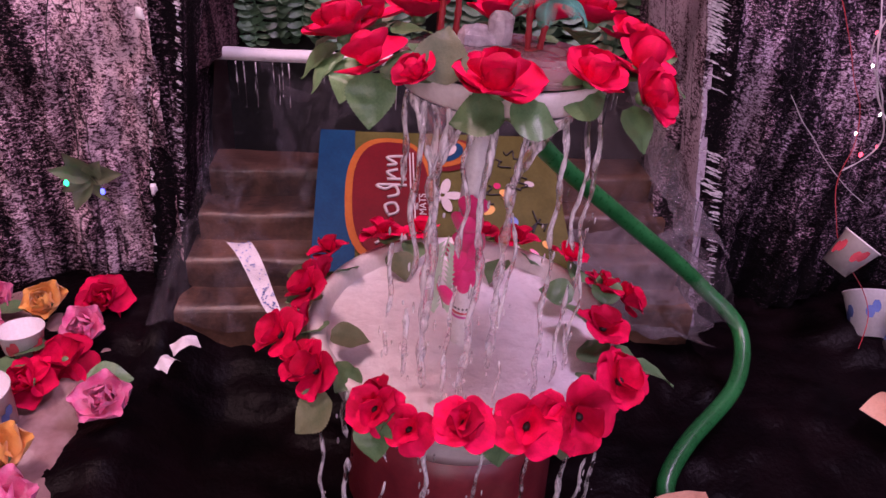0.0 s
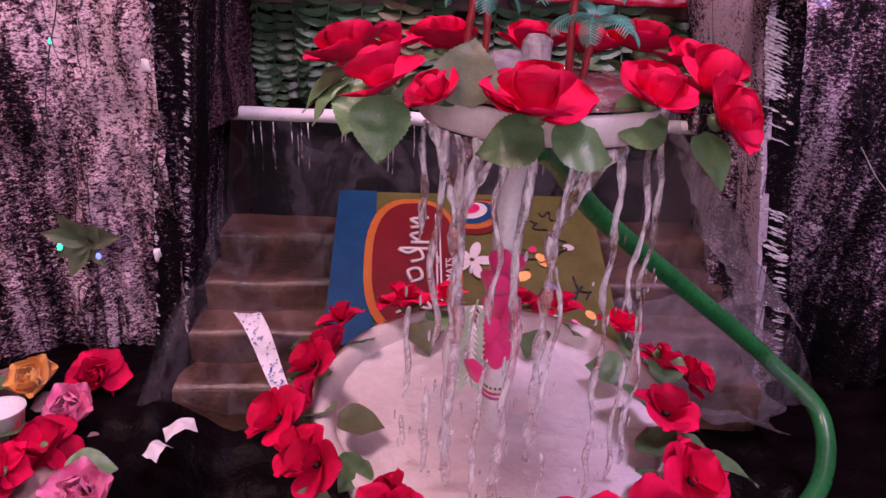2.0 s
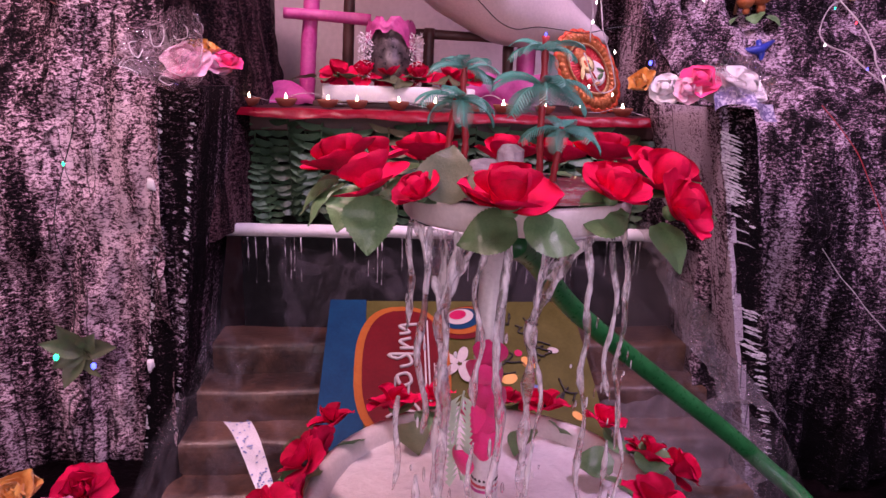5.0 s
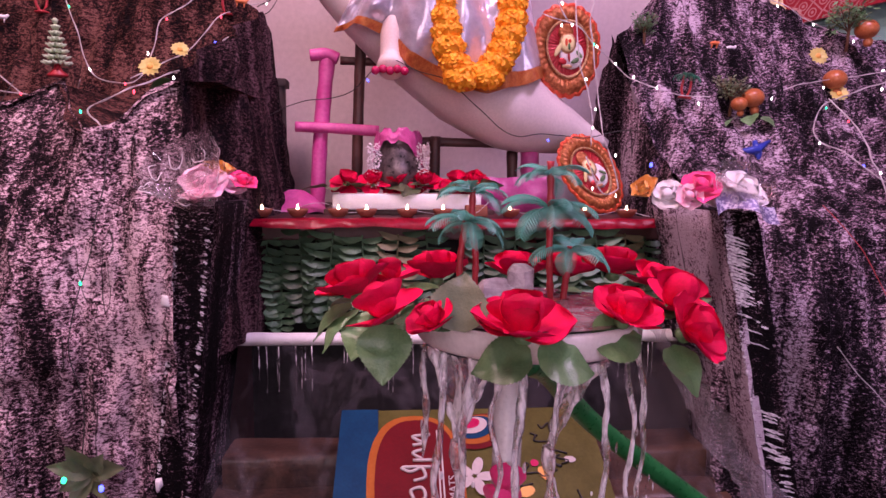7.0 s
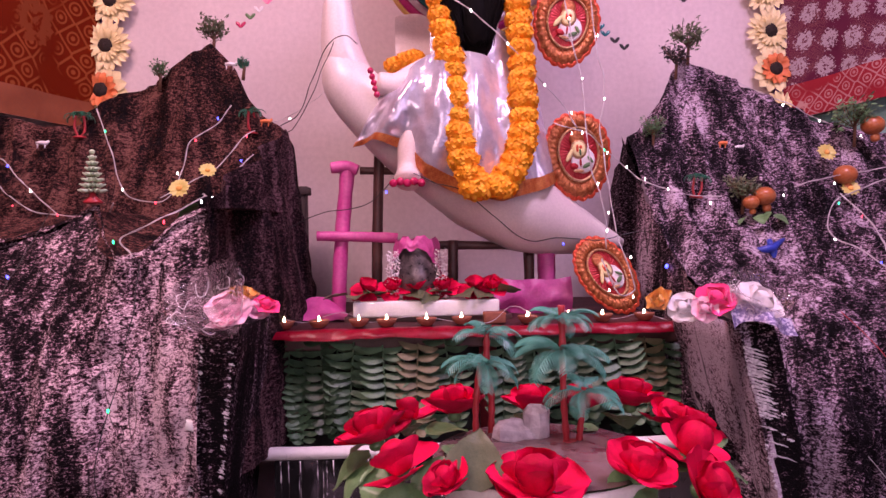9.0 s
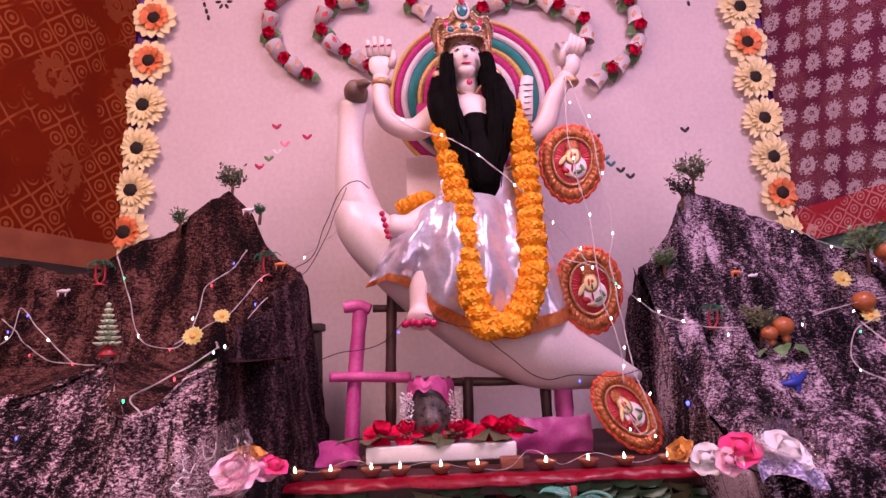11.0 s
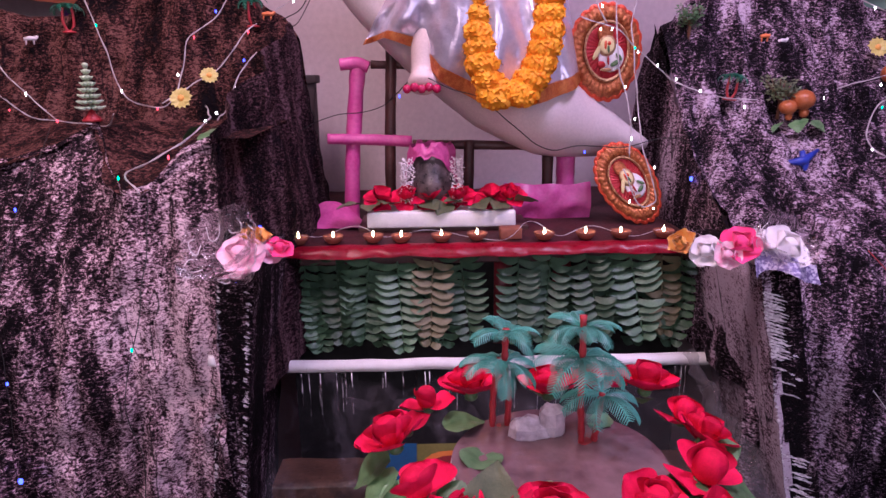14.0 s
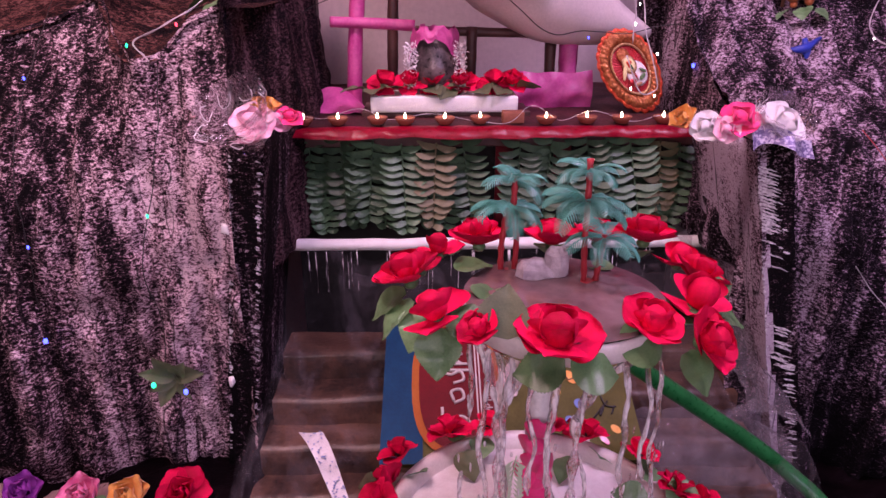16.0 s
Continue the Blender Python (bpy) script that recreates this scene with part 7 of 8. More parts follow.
for kind, x, y, sc, yaw, tilt in ((ROSE_PURPLE, -1.02, 1.29, 0.9, 270, 40), (ROSE_PINK, -0.895, 1.275, 0.92, 270, 40), (ROSE_YELLOW, -0.790, 1.26, 0.95, 260, 35), (ROSE, -0.690, 1.275, 1.05, 280, 40), (ROSE_PINK, -0.695, 1.185, 0.95, 270, 45),
                                  (ROSE_OPEN, -0.700, 1.09, 1.05, 290, 30), (ROSE_PINK, -0.605, 0.985, 1.0, 290, 35), (ROSE, -0.735, 1.035, 0.9, 250, 40), (ROSE_YELLOW, -0.705, 0.865, 1.1, 260, 30), (ROSE_PINK, -0.665, 0.775, 1.1, 260, 25), (ROSE, -0.78, 0.76, 0.9, 200, 40), (ROSE_PINK, -0.86, 1.18, 0.8, 240, 30)):
    place(kind, x, y, 0.598, yaw, tilt, sc, rng.uniform(0, 90), "loose roses and cups")
for x, y, yaw in ((-0.74, 1.12, 200), (-0.76, 1.08, 230), (-0.64, 1.02, 10), (-0.82, 1.23, 190)):
    ob = piece("loose_leaf", LEAF, None, Matrix.Translation((x, y, 0.612)) @ Euler((0.2, -0.1, radians(yaw))).to_matrix().to_4x4())
    tagged(ob, "loose green fabric leaf among the roses", "artificial leaf", "loose roses and cups")
for c, x, y, rx, ry, sc in ((CUP, -0.782, 1.12, -6, 4, 1.15), (CUP_BIG, -0.765, 0.965, 4, -6, 1.0)):
    ob = copy_thing(c, pose(x, y, 0.572, rx, ry, 40) @ Matrix.Scale(sc, 4))
    ob["group"] = "loose roses and cups"

# cups on a thread at the dark side
for x, y, z, rx, ry, rz in ((0.868, 1.27, 0.695, 15, 28, 30), (1.03, 1.26, 0.50, -40, 20, 10), (1.06, 1.22, 0.46, 20, -10, 60)):
    ob = copy_thing(CUP_BIG if z < 0.6 else CUP, pose(x, y, z, rx, ry, rz) @ Matrix.Scale(1.3, 4))
    ob["group"] = "cups hung on thread"
# paper scraps at positive x; those at negative x stand for white film corners
for x, y, w, d, rz in ((0.86, 0.98, 0.10, 0.07, 30), (0.37, 0.80, 0.10, 0.05, 5), (-0.50, 1.12, 0.05, 0.035, 25), (-0.52, 1.07, 0.035, 0.03, 60)):
    bm = bmesh.new()
    grid(bm, lambda u, v: Vector((w * (u - 0.5), d * (v - 0.5), 0.012 * math.sin(u * 3) + 0.006 * fold((u, v, x), 3, 2))), 8, 6)
    s = part("paper_scrap", bm, M["cup_tan" if x > 0 else "cup"], None)
    s.matrix_basis = pose(x, y, 0.545 if x > 0.5 else (0.512 if x > 0 else 0.605), 0, 0, rz)
    tagged(s, "torn pale scrap, paper at right and film at left", "paper scrap")
bm = bmesh.new()
grid(bm, lambda u, v: Vector((-0.425 + 0.10 * v + 0.05 * (u - 0.5) * (1 - v * 0.5), 1.315 - 0.17 * v, 0.715 - 0.075 * v + 0.012 * math.sin(v * 6) + 0.01 * (u - 0.5) ** 2)), 8, 16)
tagged(part("sachet_strip", bm, M["cup"], None), "white printed sachet strip lying on the film", "packet")
bm = bmesh.new()
for _ in range(70):
    v = rng.random()
    u = rng.uniform(-0.02, 0.02) * (1 - v * 0.4)
    ball(bm, (-0.425 + 0.10 * v + u, 1.315 - 0.17 * v, 0.7195 - 0.075 * v + 0.012 * math.sin(v * 6)), (0.002, 0.002, 0.001), 0, None, 5, 3)
tagged(part("sachet_print", bm, M["cup_blue"], None), "blue dotted print on the sachet strip", "packet", kind="stuff")

# ---- bouquets on the pillar tops ----


M["blush_petal"] = surface("blush_fabric_petal", (0.80, 0.22, 0.44), (0.88, 0.66, 0.72), 0.6, 22, 400, random_tint=0.1)
PUFF_PINK = cup_rose("pale pink and white fabric rose in a clear-wrapped bouquet", 4, 26, 4, "blush_petal", "artificial_peony")
PUFF_WHITE = cup_rose("full white fabric rose in a bouquet", 5, 26, 4, "white_petal", "artificial_peony")
PUFF_RED = cup_rose("hot-pink fabric rose in a bouquet", 4, 22, 4, "hot_pink", "artificial_peony")
PROTOS += [PUFF_PINK, PUFF_WHITE, PUFF_RED]
M["wrap_film"] = glossy_clear("stiff_clear_wrap", 0.05, (0.97, 0.95, 0.97), 0.55, 1.45, 1.0)


def bouquet(name, spots, label, wrap_at):
    g = "bouquets on the pillars"
    for kind, x, y, z, sc, yaw, tilt in spots:
        place(kind, x, y, z, yaw, tilt, sc, rng.uniform(0, 90), g)
    for x, y, z, r, h, rx, ry in wrap_at:
        bm = bmesh.new()

        def f(u, v):
            a = 2 * math.pi * u
            rr = r * (0.35 + 0.75 * v) * (1 + 0.22 * fold((math.cos(a) * 2, math.sin(a) * 2, v * 2), 1.4, x * 20))
            return Vector((rr * math.cos(a), rr * math.sin(a), h * v + 0.02 * v * fold((math.cos(a) * 3, math.sin(a) * 3, 0), 1.5, 3)))
        grid(bm, f, 30, 9, 0, True)
        w = part("bouquet_wrap", bm, M["wrap_film"], None)
        w.matrix_basis = pose(x, y, z, rx, ry, 0)
        tagged(w, label, "bouquet wrap", g)
        for k in range(10):
            bm = bmesh.new()
            u, v = k / 10, rng.uniform(0.35, 0.85)
            tube(bm, smooth_line([f(u + 0.035 * math.cos(q * 0.9 + k), v + 0.11 * math.sin(q * 0.9 + k)) * 1.01 for q in range(6)], 3), 0.0007, 5)
            part("curl_print", bm, M["white_petal"], w, "white curl printed on the film")


mark = built()
bouquet("bouquet", ((PUFF_PINK, -0.462, 1.36, 1.325, 0.80, 270, 40), (ROSE_YELLOW, -0.450, 1.395, 1.342, 0.65, 300, 20), (PUFF_PINK, -0.432, 1.39, 1.325, 0.62, 300, 40), (PUFF_RED, -0.405, 1.39, 1.330, 0.5, 310, 30)), "crackled clear film round a pink rose bouquet", ((-0.462, 1.352, 1.298, 0.072, 0.095, 28, -22),))
settle(mark, (-0.026, 0.0, 0.022))
mark = built()
bouquet("bouquet", ((PUFF_WHITE, 0.490, 1.375, 1.312, 0.90, 290, 40), (PUFF_WHITE, 0.465, 1.40, 1.310, 0.7, 250, 50), (PUFF_RED, 0.420, 1.385, 1.318, 0.75, 260, 40), (PUFF_PINK, 0.395, 1.375, 1.308, 0.5, 250, 60), (PUFF_WHITE, 0.368, 1.40, 1.308, 0.6, 240, 60), (ROSE_YELLOW, 0.333, 1.42, 1.318, 0.6, 220, 60)), "clear film round a white and pink bouquet", ((0.475, 1.385, 1.300, 0.056, 0.060, 30, 20),))
bm = bmesh.new()


def net(u, v):
    p = Vector((0.43 + 0.12 * u, 1.345 + 0.02 * math.sin(u * 9), 1.308 - 0.030 * v + 0.015 * math.sin(u * 5)))
    return p + Vector((0, 0.008 * fold(p, 40, 3) - 0.02 * v, 0))


grid(bm, net, 24, 6)
tagged(part("net_ribbon", bm, surface("violet_dotted_net", (0.10, 0.06, 0.22), (0.60, 0.55, 0.70), 0.5, 160, 300, spread=(0.48, 0.56)), None), "violet dotted net ribbon tied round the bouquet", "ribbon")

settle(mark, (-0.008, 0.0, 0.024))

# ---- toys, plants and gourds on the rocks ----
FROND_S = frond_mesh("frond", 0.050, 0.010, M["dark_green"], 120, 9, 40)


def small_palm(m, label, n=7):
    root = thing("toy_palm", m, label, "toy tree", "small toy palms on the rocks")
    bm = bmesh.new()
    lathe(bm, [(0.018, 0), (0.018, 0.003), (0.006, 0.007), (0.002, 0.008)], 12)
    part("foot", bm, M["red_plastic"], root, "red plastic foot")
    for s in (-1, 1):
        bm = bmesh.new()
        tube(bm, smooth_line([(0.002 * s, 0, 0), (0.012 * s, 0, 0.025), (0.010 * s, 0, 0.062)], 5), 0.0034, 7)
        stem = part("trunk", bm, M["red_plastic"], root, "bent red trunk")
        for k in range(n):
            piece("frond", FROND_S, stem, pose(0.010 * s, 0, 0.062, 0, rng.uniform(-15, 20), 360 * k / n + rng.uniform(-12, 12)) @ Matrix.Scale(0.8, 4))


small_palm(pose(-1.055, 2.005, 1.775, 0, 0, 20), "small green toy palm with crossed red trunks")
small_palm(pose(-0.600, 2.03, 1.785, 0, 0, 60), "small green toy palm with red trunks near the ridge")
small_palm(pose(0.640, 2.00, 1.585, 0, 8, 0), "green toy palm leaning on the rock")


def bushy_tree(x, y, z, h, label, mat="leaf"):
    root = thing("toy_bush", pose(x, y, z), label, "toy tree", "small toy bushes")
    bm = bmesh.new()
    tips = []
    tube(bm, [(0, 0, -0.02), (0.004, 0, h * 0.4), (0, 0, h * 0.6)], [0.005, 0.004, 0.002], 7)
    for k in range(11):
        a = k * 2.4
        top = Vector((h * 0.45 * math.cos(a) * rng.uniform(0.5, 1), h * 0.3 * math.sin(a), h * rng.uniform(0.55, 1.0)))
        tube(bm, smooth_line([(0, 0, h * 0.3), top * 0.6 + Vector((0, 0, h * 0.12)), top], 3), 0.0012, 5)
        tips.append(top)
    part("branch", bm, M["brown_bark"], root, "thin forked brown branch")
    bm = bmesh.new()
    for t in tips:
        for _ in range(26):
            p = t * rng.uniform(0.6, 1.05) + Vector((rng.uniform(-1, 1), rng.uniform(-1, 1), rng.uniform(-1, 1))) * h * 0.13
            d = Vector((rng.uniform(-1, 1), rng.uniform(-1, 1), rng.uniform(-0.4, 1))).normalized() * h * 0.17
            e = d.orthogonal().normalized() * h * 0.04
            bm.faces.new([bm.verts.new(q) for q in (p, p + d * 0.5 + e, p + d, p + d * 0.5 - e)])
    part("foliage", bm, M[mat], root, "tiny plastic leaves", smooth=False)["kind"] = "stuff"


bushy_tree(-0.712, 2.07, 2.035, 0.085, "small bushy plastic tree on the peak", "leaf_dull")
bushy_tree(0.702, 2.19, 2.03, 0.115, "small bushy plastic tree on the dark peak", "leaf_dull")
bushy_tree(0.655, 2.17, 1.98, 0.085, "dark dry twig beside the plastic tree", "black_paint")
bushy_tree(-0.86, 2.06, 1.935, 0.055, "small green sprig on the ridge")
bushy_tree(0.555, 2.10, 1.755, 0.075, "green leafy sprig on the rock")
bushy_tree(0.760, 1.975, 1.555, 0.085, "green sprig behind the gourds", "leaf_dull")
bushy_tree(1.14, 2.06, 1.75, 0.12, "green sprig under the drape")
bushy_tree(-0.62, 2.03, 1.955, 0.04, "tiny dark sprig with red berry", "dark_green")

xm = thing("toy_fir", pose(-0.872, 1.678, 1.578), "pale green toy fir tree on a red foot", "toy tree")
bm = bmesh.new()
lathe(bm, [(0.020, -0.004), (0.021, 0.0), (0.008, 0.012), (0.005, 0.026)], 14)
part("foot", bm, M["red_plastic"], xm, "red plastic foot")
for k in range(8):
    bm = bmesh.new()
    z, r = 0.024 + 0.0125 * k, 0.031 * (1 - k / 8.6)
    for q in range(9):
        a = 2 * math.pi * q / 9 + k * 0.3
        tube(bm, [(0, 0, z + 0.004), (r * 0.6 * math.cos(a), r * 0.6 * math.sin(a), z - 0.001), (r * math.cos(a), r * math.sin(a), z + 0.003)], [0.0035, 0.0045, 0.001], 5)
    part("tier", bm, M["pale_green"], xm)

DAISY = thing("small_daisy", pose(0, 0, -5), "small pale yellow fabric daisy", "artificial flower", "daisies on the rock")
dp = petal_mesh("petal", 0.024, 0.006, 20, -5, 0.2, M["yellow_plastic"], 0.05, 3)
for k in range(14):
    piece("petal", dp, DAISY, pose(0, 0, 0, 0, rng.uniform(-12, 6), 360 * k / 14))
bm = bmesh.new()
ball(bm, (0, 0, 0.004), (0.007, 0.007, 0.005), 0, None, 8, 6)
part("centre", bm, M["yellow_petal"], DAISY)
PROTOS.append(DAISY)
place(DAISY, -0.722, 1.80, 1.615, 270, 65, 1.15)
place(DAISY, -0.672, 1.86, 1.665, 290, 60, 0.95)
place(DAISY, 1.055, 2.06, 1.715, 270, 70, 1.2)
place(DAISY, 1.10, 2.02, 1.605, 250, 60, 1.1)


def gourd(x, y, z, r, label):
    root = thing("gourd", pose(x, y, z), label, "gourd", "varnished gourds")
    bm = bmesh.new()
    ball(bm, (0, 0, r), (r, r, r * 0.86), 0, None, 20, 12)
    part("body", bm, M["gourd"], root)
    bm = bmesh.new()
    lathe(bm, [(r * 0.28, 0.0), (r * 0.42, -r * 0.25), (r * 0.36, -r * 0.6), (r * 0.2, -r * 0.75)], 12, (0.2 * r, 0, r * 0.25))
    part("neck", bm, M["gourd"], root)


gourd(0.818, 1.965, 1.555, 0.030, "round varnished orange-brown gourd on the rock")
gourd(0.775, 1.955, 1.545, 0.022, "small varnished orange-brown gourd")
gourd(1.092, 2.03, 1.615, 0.032, "varnished orange-brown gourd among wires")
gourd(1.19, 2.05, 1.76, 0.032, "hanging varnished orange-brown gourd")
for k, (x, y, z, yaw, mt, sc) in enumerate(((0.80, 1.94, 1.535, 240, "leaf", 0.7), (0.76, 1.94, 1.53, 200, "leaf", 0.6), (0.83, 1.94, 1.53, 320, "leaf", 0.6), (0.70, 1.94, 1.50, 160, "pale_green", 0.7), (-0.59, 1.60, 1.56, 250, "leaf", 0.8), (-0.62, 1.62, 1.56, 200, "leaf", 0.8))):
    tagged(piece("rock_leaf", LEAF, None, Matrix.Translation((x, y, z)) @ Euler((0.3, 0.4, radians(yaw))).to_matrix().to_4x4() @ Matrix.Scale(sc, 4)), "green fabric leaf pinned on the rock", "artificial leaf", "leaves on the rocks")


def toy_shape(x, y, z, mt, kind, label):
    bm = bmesh.new()
    if kind == "spread":
        tube(bm, [(-0.05, 0, 0.0), (0, -0.01, 0.006), (0.05, 0, 0.03)], [0.006, 0.012, 0.004], 8)
        tube(bm, [(0.0, 0, 0.03), (0.005, -0.008, 0.0), (0.012, 0, -0.06)], [0.006, 0.011, 0.003], 8)
    else:
        tube(bm, [(-0.022, 0, 0.022), (0, 0, 0.025), (0.02, 0, 0.024), (0.030, 0, 0.034)], [0.006, 0.009, 0.008, 0.005], 8)
        for dx in (-0.015, 0.014):
            tube(bm, [(dx, 0, 0.020), (dx - 0.002, 0.0, 0.0)], [0.004, 0.0025], 6)
    ob = part("toy_shape", bm, M[mt], None)
    ob.matrix_basis = pose(x, y, z, 0, 0, 15) @ Matrix.Scale(1.0 if kind == "spread" else 0.62, 4)
    tagged(ob, label, "toy")


toy_shape(0.775, 1.865, 1.435, "blue_plastic", "spread", "blue plastic toy spread on the rock")
toy_shape(-1.155, 2.00, 1.748, "white_petal", "stand", "tiny white plastic toy on the ridge")
toy_shape(-0.655, 2.03, 1.965, "white_petal", "stand", "tiny white plastic toy below the peak")
toy_shape(0.755, 2.075, 1.735, "orange_petal", "stand", "tiny orange plastic toy on the rock")
toy_shape(0.80, 2.07, 1.722, "white_petal", "stand", "tiny white plastic toy on the dark rock")
toy_shape(-0.555, 2.0, 1.80, "orange_petal", "stand", "tiny orange plastic toy on the ridge")

# fabric flower with lights pinned on the pale rock
pin = thing("pinned_leaves", pose(-0.691, 1.330, 0.852), "grey-green fabric leaf rosette pinned on the rock", "artificial leaves")
for k in range(7):
    piece("leaf", LEAF_WIDE, pin, Matrix.Rotation(radians(360 * k / 7 + rng.uniform(-18, 18)), 4, "Y") @ Matrix.Rotation(radians(rng.uniform(-45, -15)), 4, "Z") @ Matrix.Rotation(radians(90 + rng.uniform(-35, 35)), 4, "X") @ Matrix.Diagonal((rng.uniform(0.7, 1.05), 0.5, 0.8, 1)))

# torn white spots on the pillars
for x, y, z, w, h in ((-0.570, 1.378, 1.146, 0.015, 0.022), (-0.596, 1.378, 0.80, 0.009, 0.020)):
    bm = bmesh.new()
    box(bm, (x - w / 2, y - 0.004, z - h / 2), (x + w / 2, y + 0.012, z + h / 2), 0.002)
    for v in bm.verts:
        v.co.x += 0.006 * fold(v.co, 90, 2)
        v.co.z += 0.007 * fold(v.co, 70, 6)
    tagged(part("foam_chip", bm, M["foam"], None), "bare white foam chip on the pillar edge", "foam chip")

# ---- cables and small lights ----


def wire_string(name, pts, label, mat="white_wire", r=0.0024, bulbs=(), n=10, sag=0.006):
    root = thing(name, pose(0, 0, 0), label, "light string" if bulbs else "cable")
    r *= 0.46
    line = smooth_line(pts, n)
    k = rng.uniform(0, 90)
    line = [p + Vector((fold(p, 14, k), fold(p, 14, k + 7) * 0.4, fold(p, 14, k + 13))) * sag for p in line]
    bm = bmesh.new()
    tube(bm, line, r, 6)
    if mat == "white_wire":
        tube(bm, [p + Vector((math.cos(i * 0.7), 0.3, math.sin(i * 0.7))) * r * 1.5 for i, p in enumerate(line)], r * 0.85, 6)
    cable = part("cable", bm, M[mat], root)
    for i, c in enumerate(bulbs):
        p = line[int((i + 0.5) / len(bulbs) * (len(line) - 1))] + Vector((rng.uniform(-0.014, 0.014), -0.006, rng.uniform(-0.02, 0.006)))
        bm = bmesh.new()
        ball(bm, p, (0.0022, 0.0022, 0.0040), 0, None, 8, 6)
        part("bulb", bm, M[c], cable, "tiny glowing bulb")
    return root


W, G, B, R = "led_white", "led_green", "led_blue", "led_red"
wire_string("light_string", [(-1.019, 2.03, 1.864), (-0.969, 1.995, 1.729), (-0.917, 1.96, 1.622), (-0.806, 1.91, 1.593), (-0.767, 1.95, 1.676), (-0.743, 1.965, 1.759), (-0.682, 1.99, 1.801), (-0.646, 2.0, 1.857)], "white twisted light string over the brown rock", bulbs=(G, W, R, W, R, B))
wire_string("light_string", [(-0.805, 1.90, 1.60), (-0.75, 1.94, 1.64), (-0.673, 1.96, 1.689), (-0.603, 1.99, 1.774), (-0.545, 2.2, 1.86), (-0.45, 2.45, 2.0), (-0.40, 2.55, 2.16)], "white light string rising to the wall", bulbs=(W, W, R, W, W))
wire_string("light_string", [(-1.30, 1.97, 1.69), (-1.253, 1.96, 1.655), (-1.203, 1.94, 1.612), (-1.135, 1.91, 1.577), (-1.052, 1.91, 1.562), (-0.933, 1.86, 1.555), (-0.88, 1.80, 1.585)], "white light string across the lower ledge", bulbs=(B, R, R, B))
wire_string("light_string", [(-0.66, 1.78, 1.60), (-0.60, 1.58, 1.575), (-0.64, 1.455, 1.525), (-0.72, 1.46, 1.490), (-0.69, 1.44, 1.455)], "white light string looped at the rock notch", bulbs=(W, R, G))
wire_string("light_string", [(-0.587, 1.985, 1.724), (-0.615, 1.93, 1.674), (-0.62, 1.80, 1.60), (-0.60, 1.66, 1.572)], "white light string along the rock edge", bulbs=(B, W, W))
wire_string("light_string", [(-1.30, 1.93, 1.60), (-1.26, 1.95, 1.643), (-1.25, 1.97, 1.717), (-1.20, 1.95, 1.68), (-1.167, 1.945, 1.639), (-1.071, 1.91, 1.565)], "white light string tangle by the drape", bulbs=(W, B, W))
wire_string("black_cable", [(-0.672, 1.425, 1.446), (-0.671, 1.395, 1.366), (-0.688, 1.375, 1.262), (-0.705, 1.36, 1.178), (-0.724, 1.345, 1.074), (-0.70, 1.335, 0.95), (-0.705, 1.325, 0.86)], "thin black cable down the pale rock", "black_wire", 0.0022, (G,))
wire_string("black_cable", [(-0.953, 1.66, 1.56), (-0.95, 1.50, 1.42), (-0.94, 1.38, 1.30), (-0.935, 1.345, 1.142), (-0.93, 1.335, 1.0)], "thin black cable with blue lights on the rock", "black_wire", 0.002, (B, B))
wire_string("light_string", [(0.235, 1.98, 1.80), (0.33, 1.97, 1.76), (0.409, 1.99, 1.695), (0.469, 2.02, 1.656), (0.516, 1.99, 1.621), (0.615, 1.985, 1.594), (0.70, 1.97, 1.59)], "white light string from the medallion to the rock", bulbs=(W, G, W, W, W, W))
wire_string("light_string", [(0.816, 1.99, 1.605), (0.894, 2.0, 1.60), (0.965, 1.98, 1.626), (1.089, 2.02, 1.647), (1.2, 2.02, 1.666), (1.35, 2.0, 1.68)], "white light string between the gourds", bulbs=(W, W, W))
wire_string("light_string", [(0.78, 2.30, 2.03), (0.90, 2.25, 1.96), (1.001, 2.14, 1.872), (1.076, 2.15, 1.836), (1.176, 2.15, 1.80), (1.329, 2.18, 1.80)], "white light string along the dark ridge", bulbs=(W, W, W, W))
wire_string("light_string", [(1.25, 2.0, 1.65), (1.179, 2.01, 1.626), (1.05, 1.99, 1.576), (0.975, 1.93, 1.51), (0.971, 1.89, 1.468), (1.0, 1.80, 1.42), (1.06, 1.75, 1.36)], "white twisted light bundle hanging at the drape", r=0.0027, bulbs=(W, G, W, B))
wire_string("light_string", [(1.05, 1.99, 1.59), (1.08, 1.90, 1.50), (1.0, 1.68, 1.35), (0.895, 1.46, 1.19), (0.93, 1.43, 1.05), (1.0, 1.40, 0.95)], "white twisted light bundle down the dark rock", r=0.0030, bulbs=(R, W, R, W))
wire_string("light_string", [(0.70, 1.45, 1.32), (0.757, 1.44, 1.255), (0.80, 1.42, 1.18), (0.84, 1.41, 1.10), (0.90, 1.40, 0.97), (0.87, 1.36, 0.84), (0.90, 1.30, 0.72), (0.95, 1.22, 0.62), (0.90, 1.15, 0.56)], "thin red and white wire hung with cups", "red_plastic", 0.0022, (W,))
wire_string("light_string", [(0.72, 1.42, 1.04), (0.80, 1.41, 0.95), (0.89, 1.40, 0.86), (0.98, 1.39, 0.80)], "thin white wire on the dark rock", r=0.0016)
wire_string("light_string", [(0.88, 1.42, 1.21), (0.87, 1.41, 1.13), (0.94, 1.41, 1.03), (0.97, 1.41, 0.93), (0.90, 1.40, 0.87)], "white twisted wire with one warm bulb", r=0.0028, bulbs=(W, R))
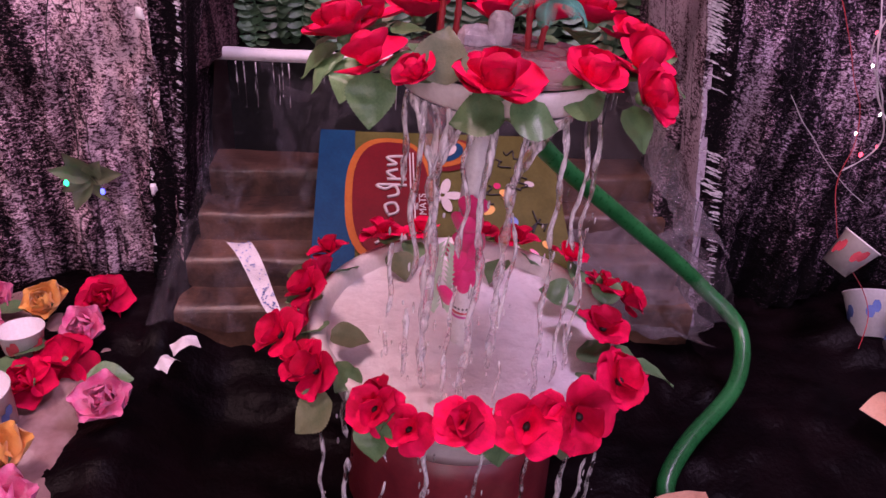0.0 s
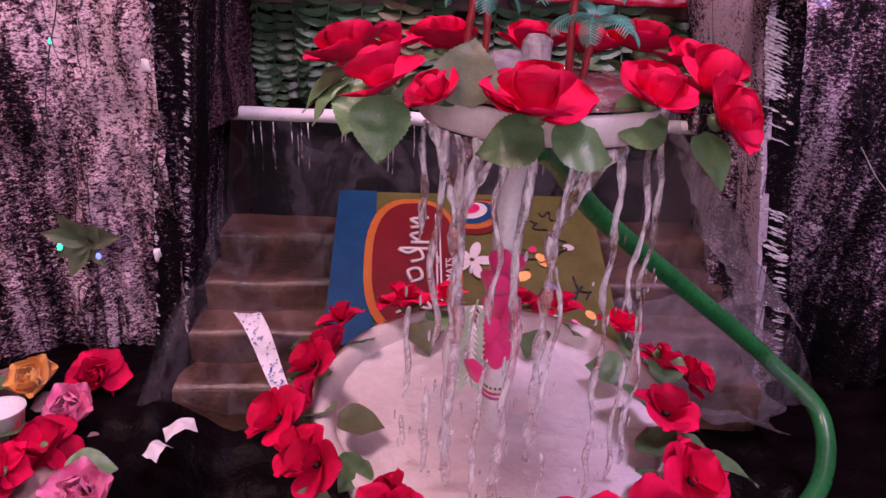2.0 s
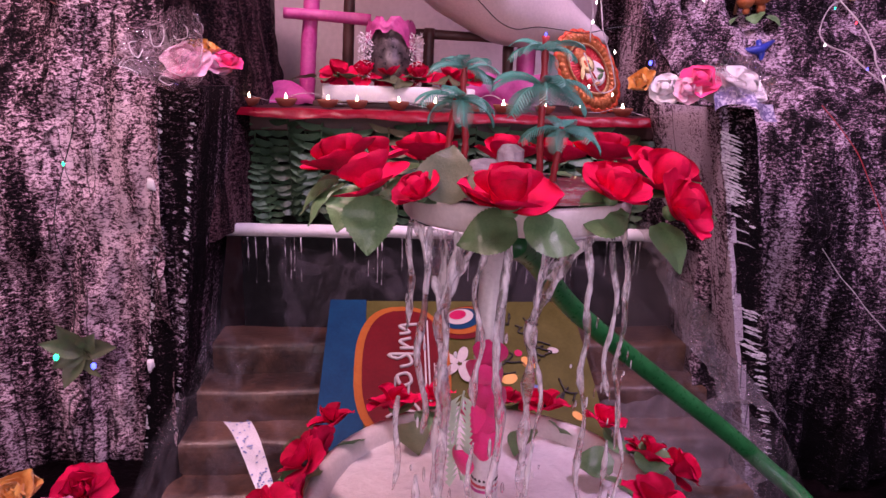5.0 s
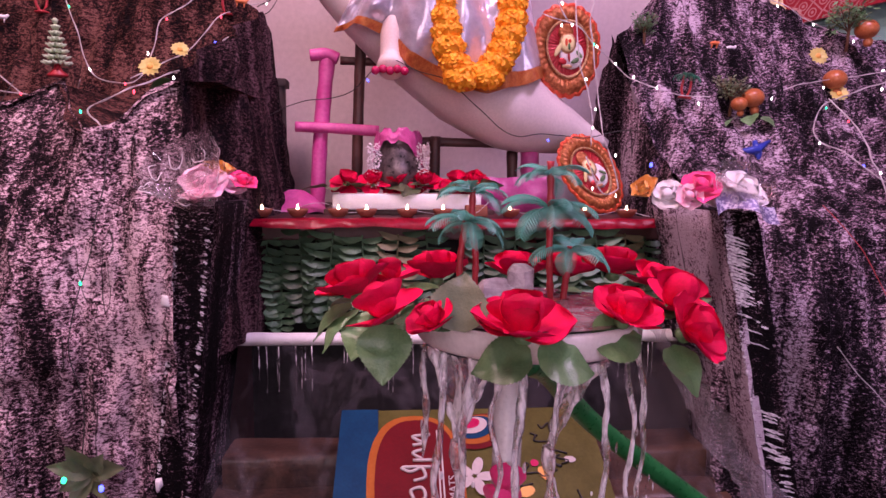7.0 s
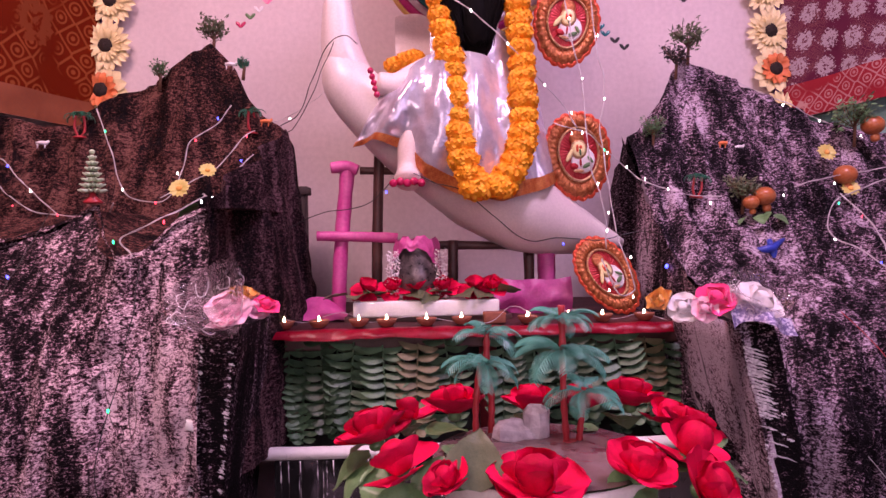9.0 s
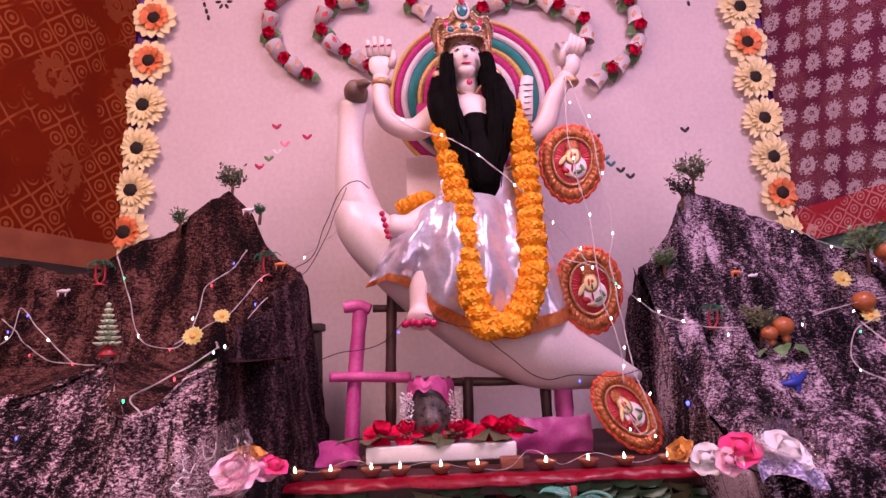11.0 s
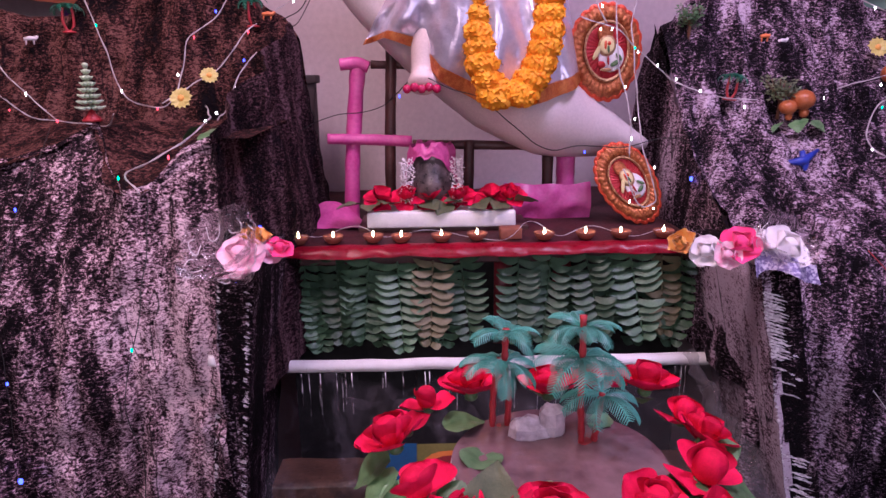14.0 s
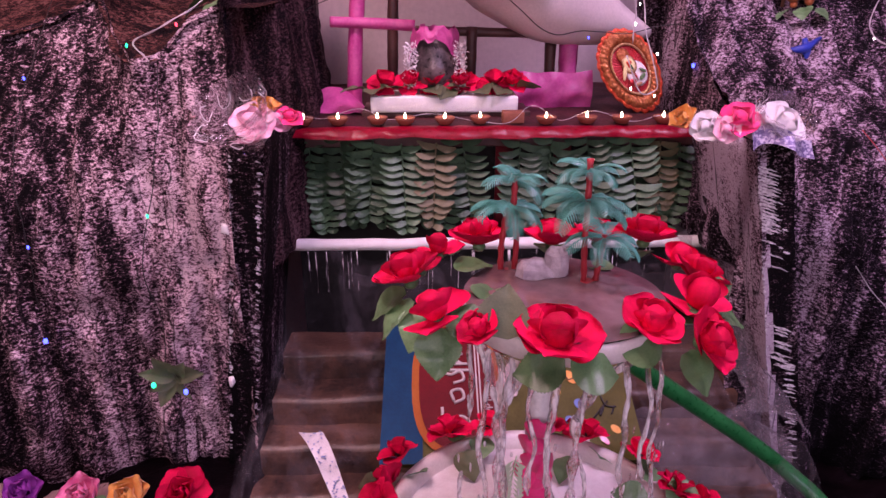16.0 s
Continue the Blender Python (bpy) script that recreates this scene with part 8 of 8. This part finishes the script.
# over the figure
wire_string("light_string", [(-0.235, 2.04, 2.26), (-0.17, 1.98, 2.19), (-0.06, 1.92, 2.13), (0.02, 1.90, 2.07), (0.09, 1.89, 2.00), (0.18, 1.93, 1.92), (0.25, 1.96, 1.85), (0.30, 1.97, 1.78)], "white light string slung across the figure", r=0.0027, bulbs=(W, W, W, W, W, W))
wire_string("light_string", [(0.29, 2.04, 2.36), (0.275, 2.0, 2.18), (0.29, 1.99, 2.05), (0.315, 1.98, 1.90), (0.32, 1.96, 1.78), (0.335, 1.95, 1.65), (0.36, 1.93, 1.55), (0.36, 1.92, 1.45)], "white light string hanging over the medallions", r=0.0027, bulbs=(W, W, W, W, W, W))
wire_string("light_string", [(0.30, 2.03, 2.34), (0.345, 1.99, 2.15), (0.36, 1.985, 2.02), (0.375, 1.97, 1.88), (0.36, 1.955, 1.76), (0.375, 1.94, 1.62), (0.385, 1.92, 1.50), (0.41, 1.90, 1.40), (0.43, 1.90, 1.34), (0.385, 1.90, 1.33), (0.345, 1.91, 1.42)], "second white light string hanging over the medallions", r=0.0027, bulbs=(W, W, W, W, W, W, W, W))
wire_string("black_cable", [(-0.515, 2.0, 1.80), (-0.46, 1.99, 1.835), (-0.42, 1.985, 1.93), (-0.38, 1.97, 2.01), (-0.33, 1.965, 2.035), (-0.30, 1.98, 2.02)], "thin black cable looped round the swan's neck", "black_wire", 0.0030)
wire_string("black_cable", [(-0.50, 2.0, 1.78), (-0.47, 1.99, 1.80), (-0.43, 1.985, 1.87), (-0.39, 1.975, 1.96), (-0.36, 1.965, 2.02)], "thin black cable beside the swan", "black_wire", 0.0026)
wire_string("black_cable", [(-0.50, 2.0, 1.52), (-0.40, 1.99, 1.56), (-0.29, 1.97, 1.575), (-0.23, 1.93, 1.62), (-0.17, 1.885, 1.655), (-0.09, 1.87, 1.625), (-0.02, 1.86, 1.60), (0.05, 1.865, 1.54), (0.14, 1.90, 1.475), (0.25, 1.93, 1.48), (0.36, 1.95, 1.475), (0.48, 1.95, 1.49), (0.58, 1.86, 1.45)], "thin black cable strung below the swan", "black_wire", 0.0028, (B, B))
# tangle along the altar front
wire_string("light_string", [(-0.50, 1.76, 1.30), (-0.42, 1.80, 1.285), (-0.33, 1.83, 1.30), (-0.26, 1.80, 1.276), (-0.16, 1.83, 1.29), (-0.07, 1.80, 1.276), (0.02, 1.76, 1.278), (0.09, 1.81, 1.31), (0.16, 1.78, 1.278), (0.24, 1.79, 1.30), (0.32, 1.77, 1.278), (0.40, 1.78, 1.29), (0.46, 1.75, 1.275)], "fine white wire tangled among the oil lamps", r=0.0012)
for x, y, z, c in ((-0.49, 1.50, 1.372, B), (-0.485, 1.78, 1.308, W), (0.50, 1.86, 1.40, B), (-0.490, 2.0, 1.43, B), (-0.712, 1.275, 0.862, G), (-0.652, 1.275, 0.846, B), (-0.935, 1.335, 0.93, B), (0.77, 2.07, 1.70, B), (1.02, 2.02, 1.60, B), (1.15, 2.0, 1.52, B), (0.955, 1.43, 0.90, R)):
    bm = bmesh.new()
    ball(bm, (x, y, z), (0.0045, 0.0045, 0.006), 0, None, 8, 6)
    tagged(part("single_bulb", bm, M[c], None), "single tiny glowing bulb of a light string", "bulb", "single bulbs")

# grey wooden panel seen past the rock
bm = bmesh.new()
box(bm, (-0.60, 2.34, 1.264), (-0.505, 2.40, 1.66), 0.004)
box(bm, (-0.61, 2.33, 1.64), (-0.495, 2.41, 1.665), 0.003)
for k in range(3):
    box(bm, (-0.585 + 0.026 * k, 2.334, 1.29), (-0.573 + 0.026 * k, 2.342, 1.62), 0.002)
tagged(part("wood_panel", bm, M["side_wall"], None), "grey fluted wooden panel behind the rock", "panel")

# the first of each kind served only to be copied
for proto in PROTOS:
    for o in (*proto.children_recursive, proto):
        bpy.data.objects.remove(o)
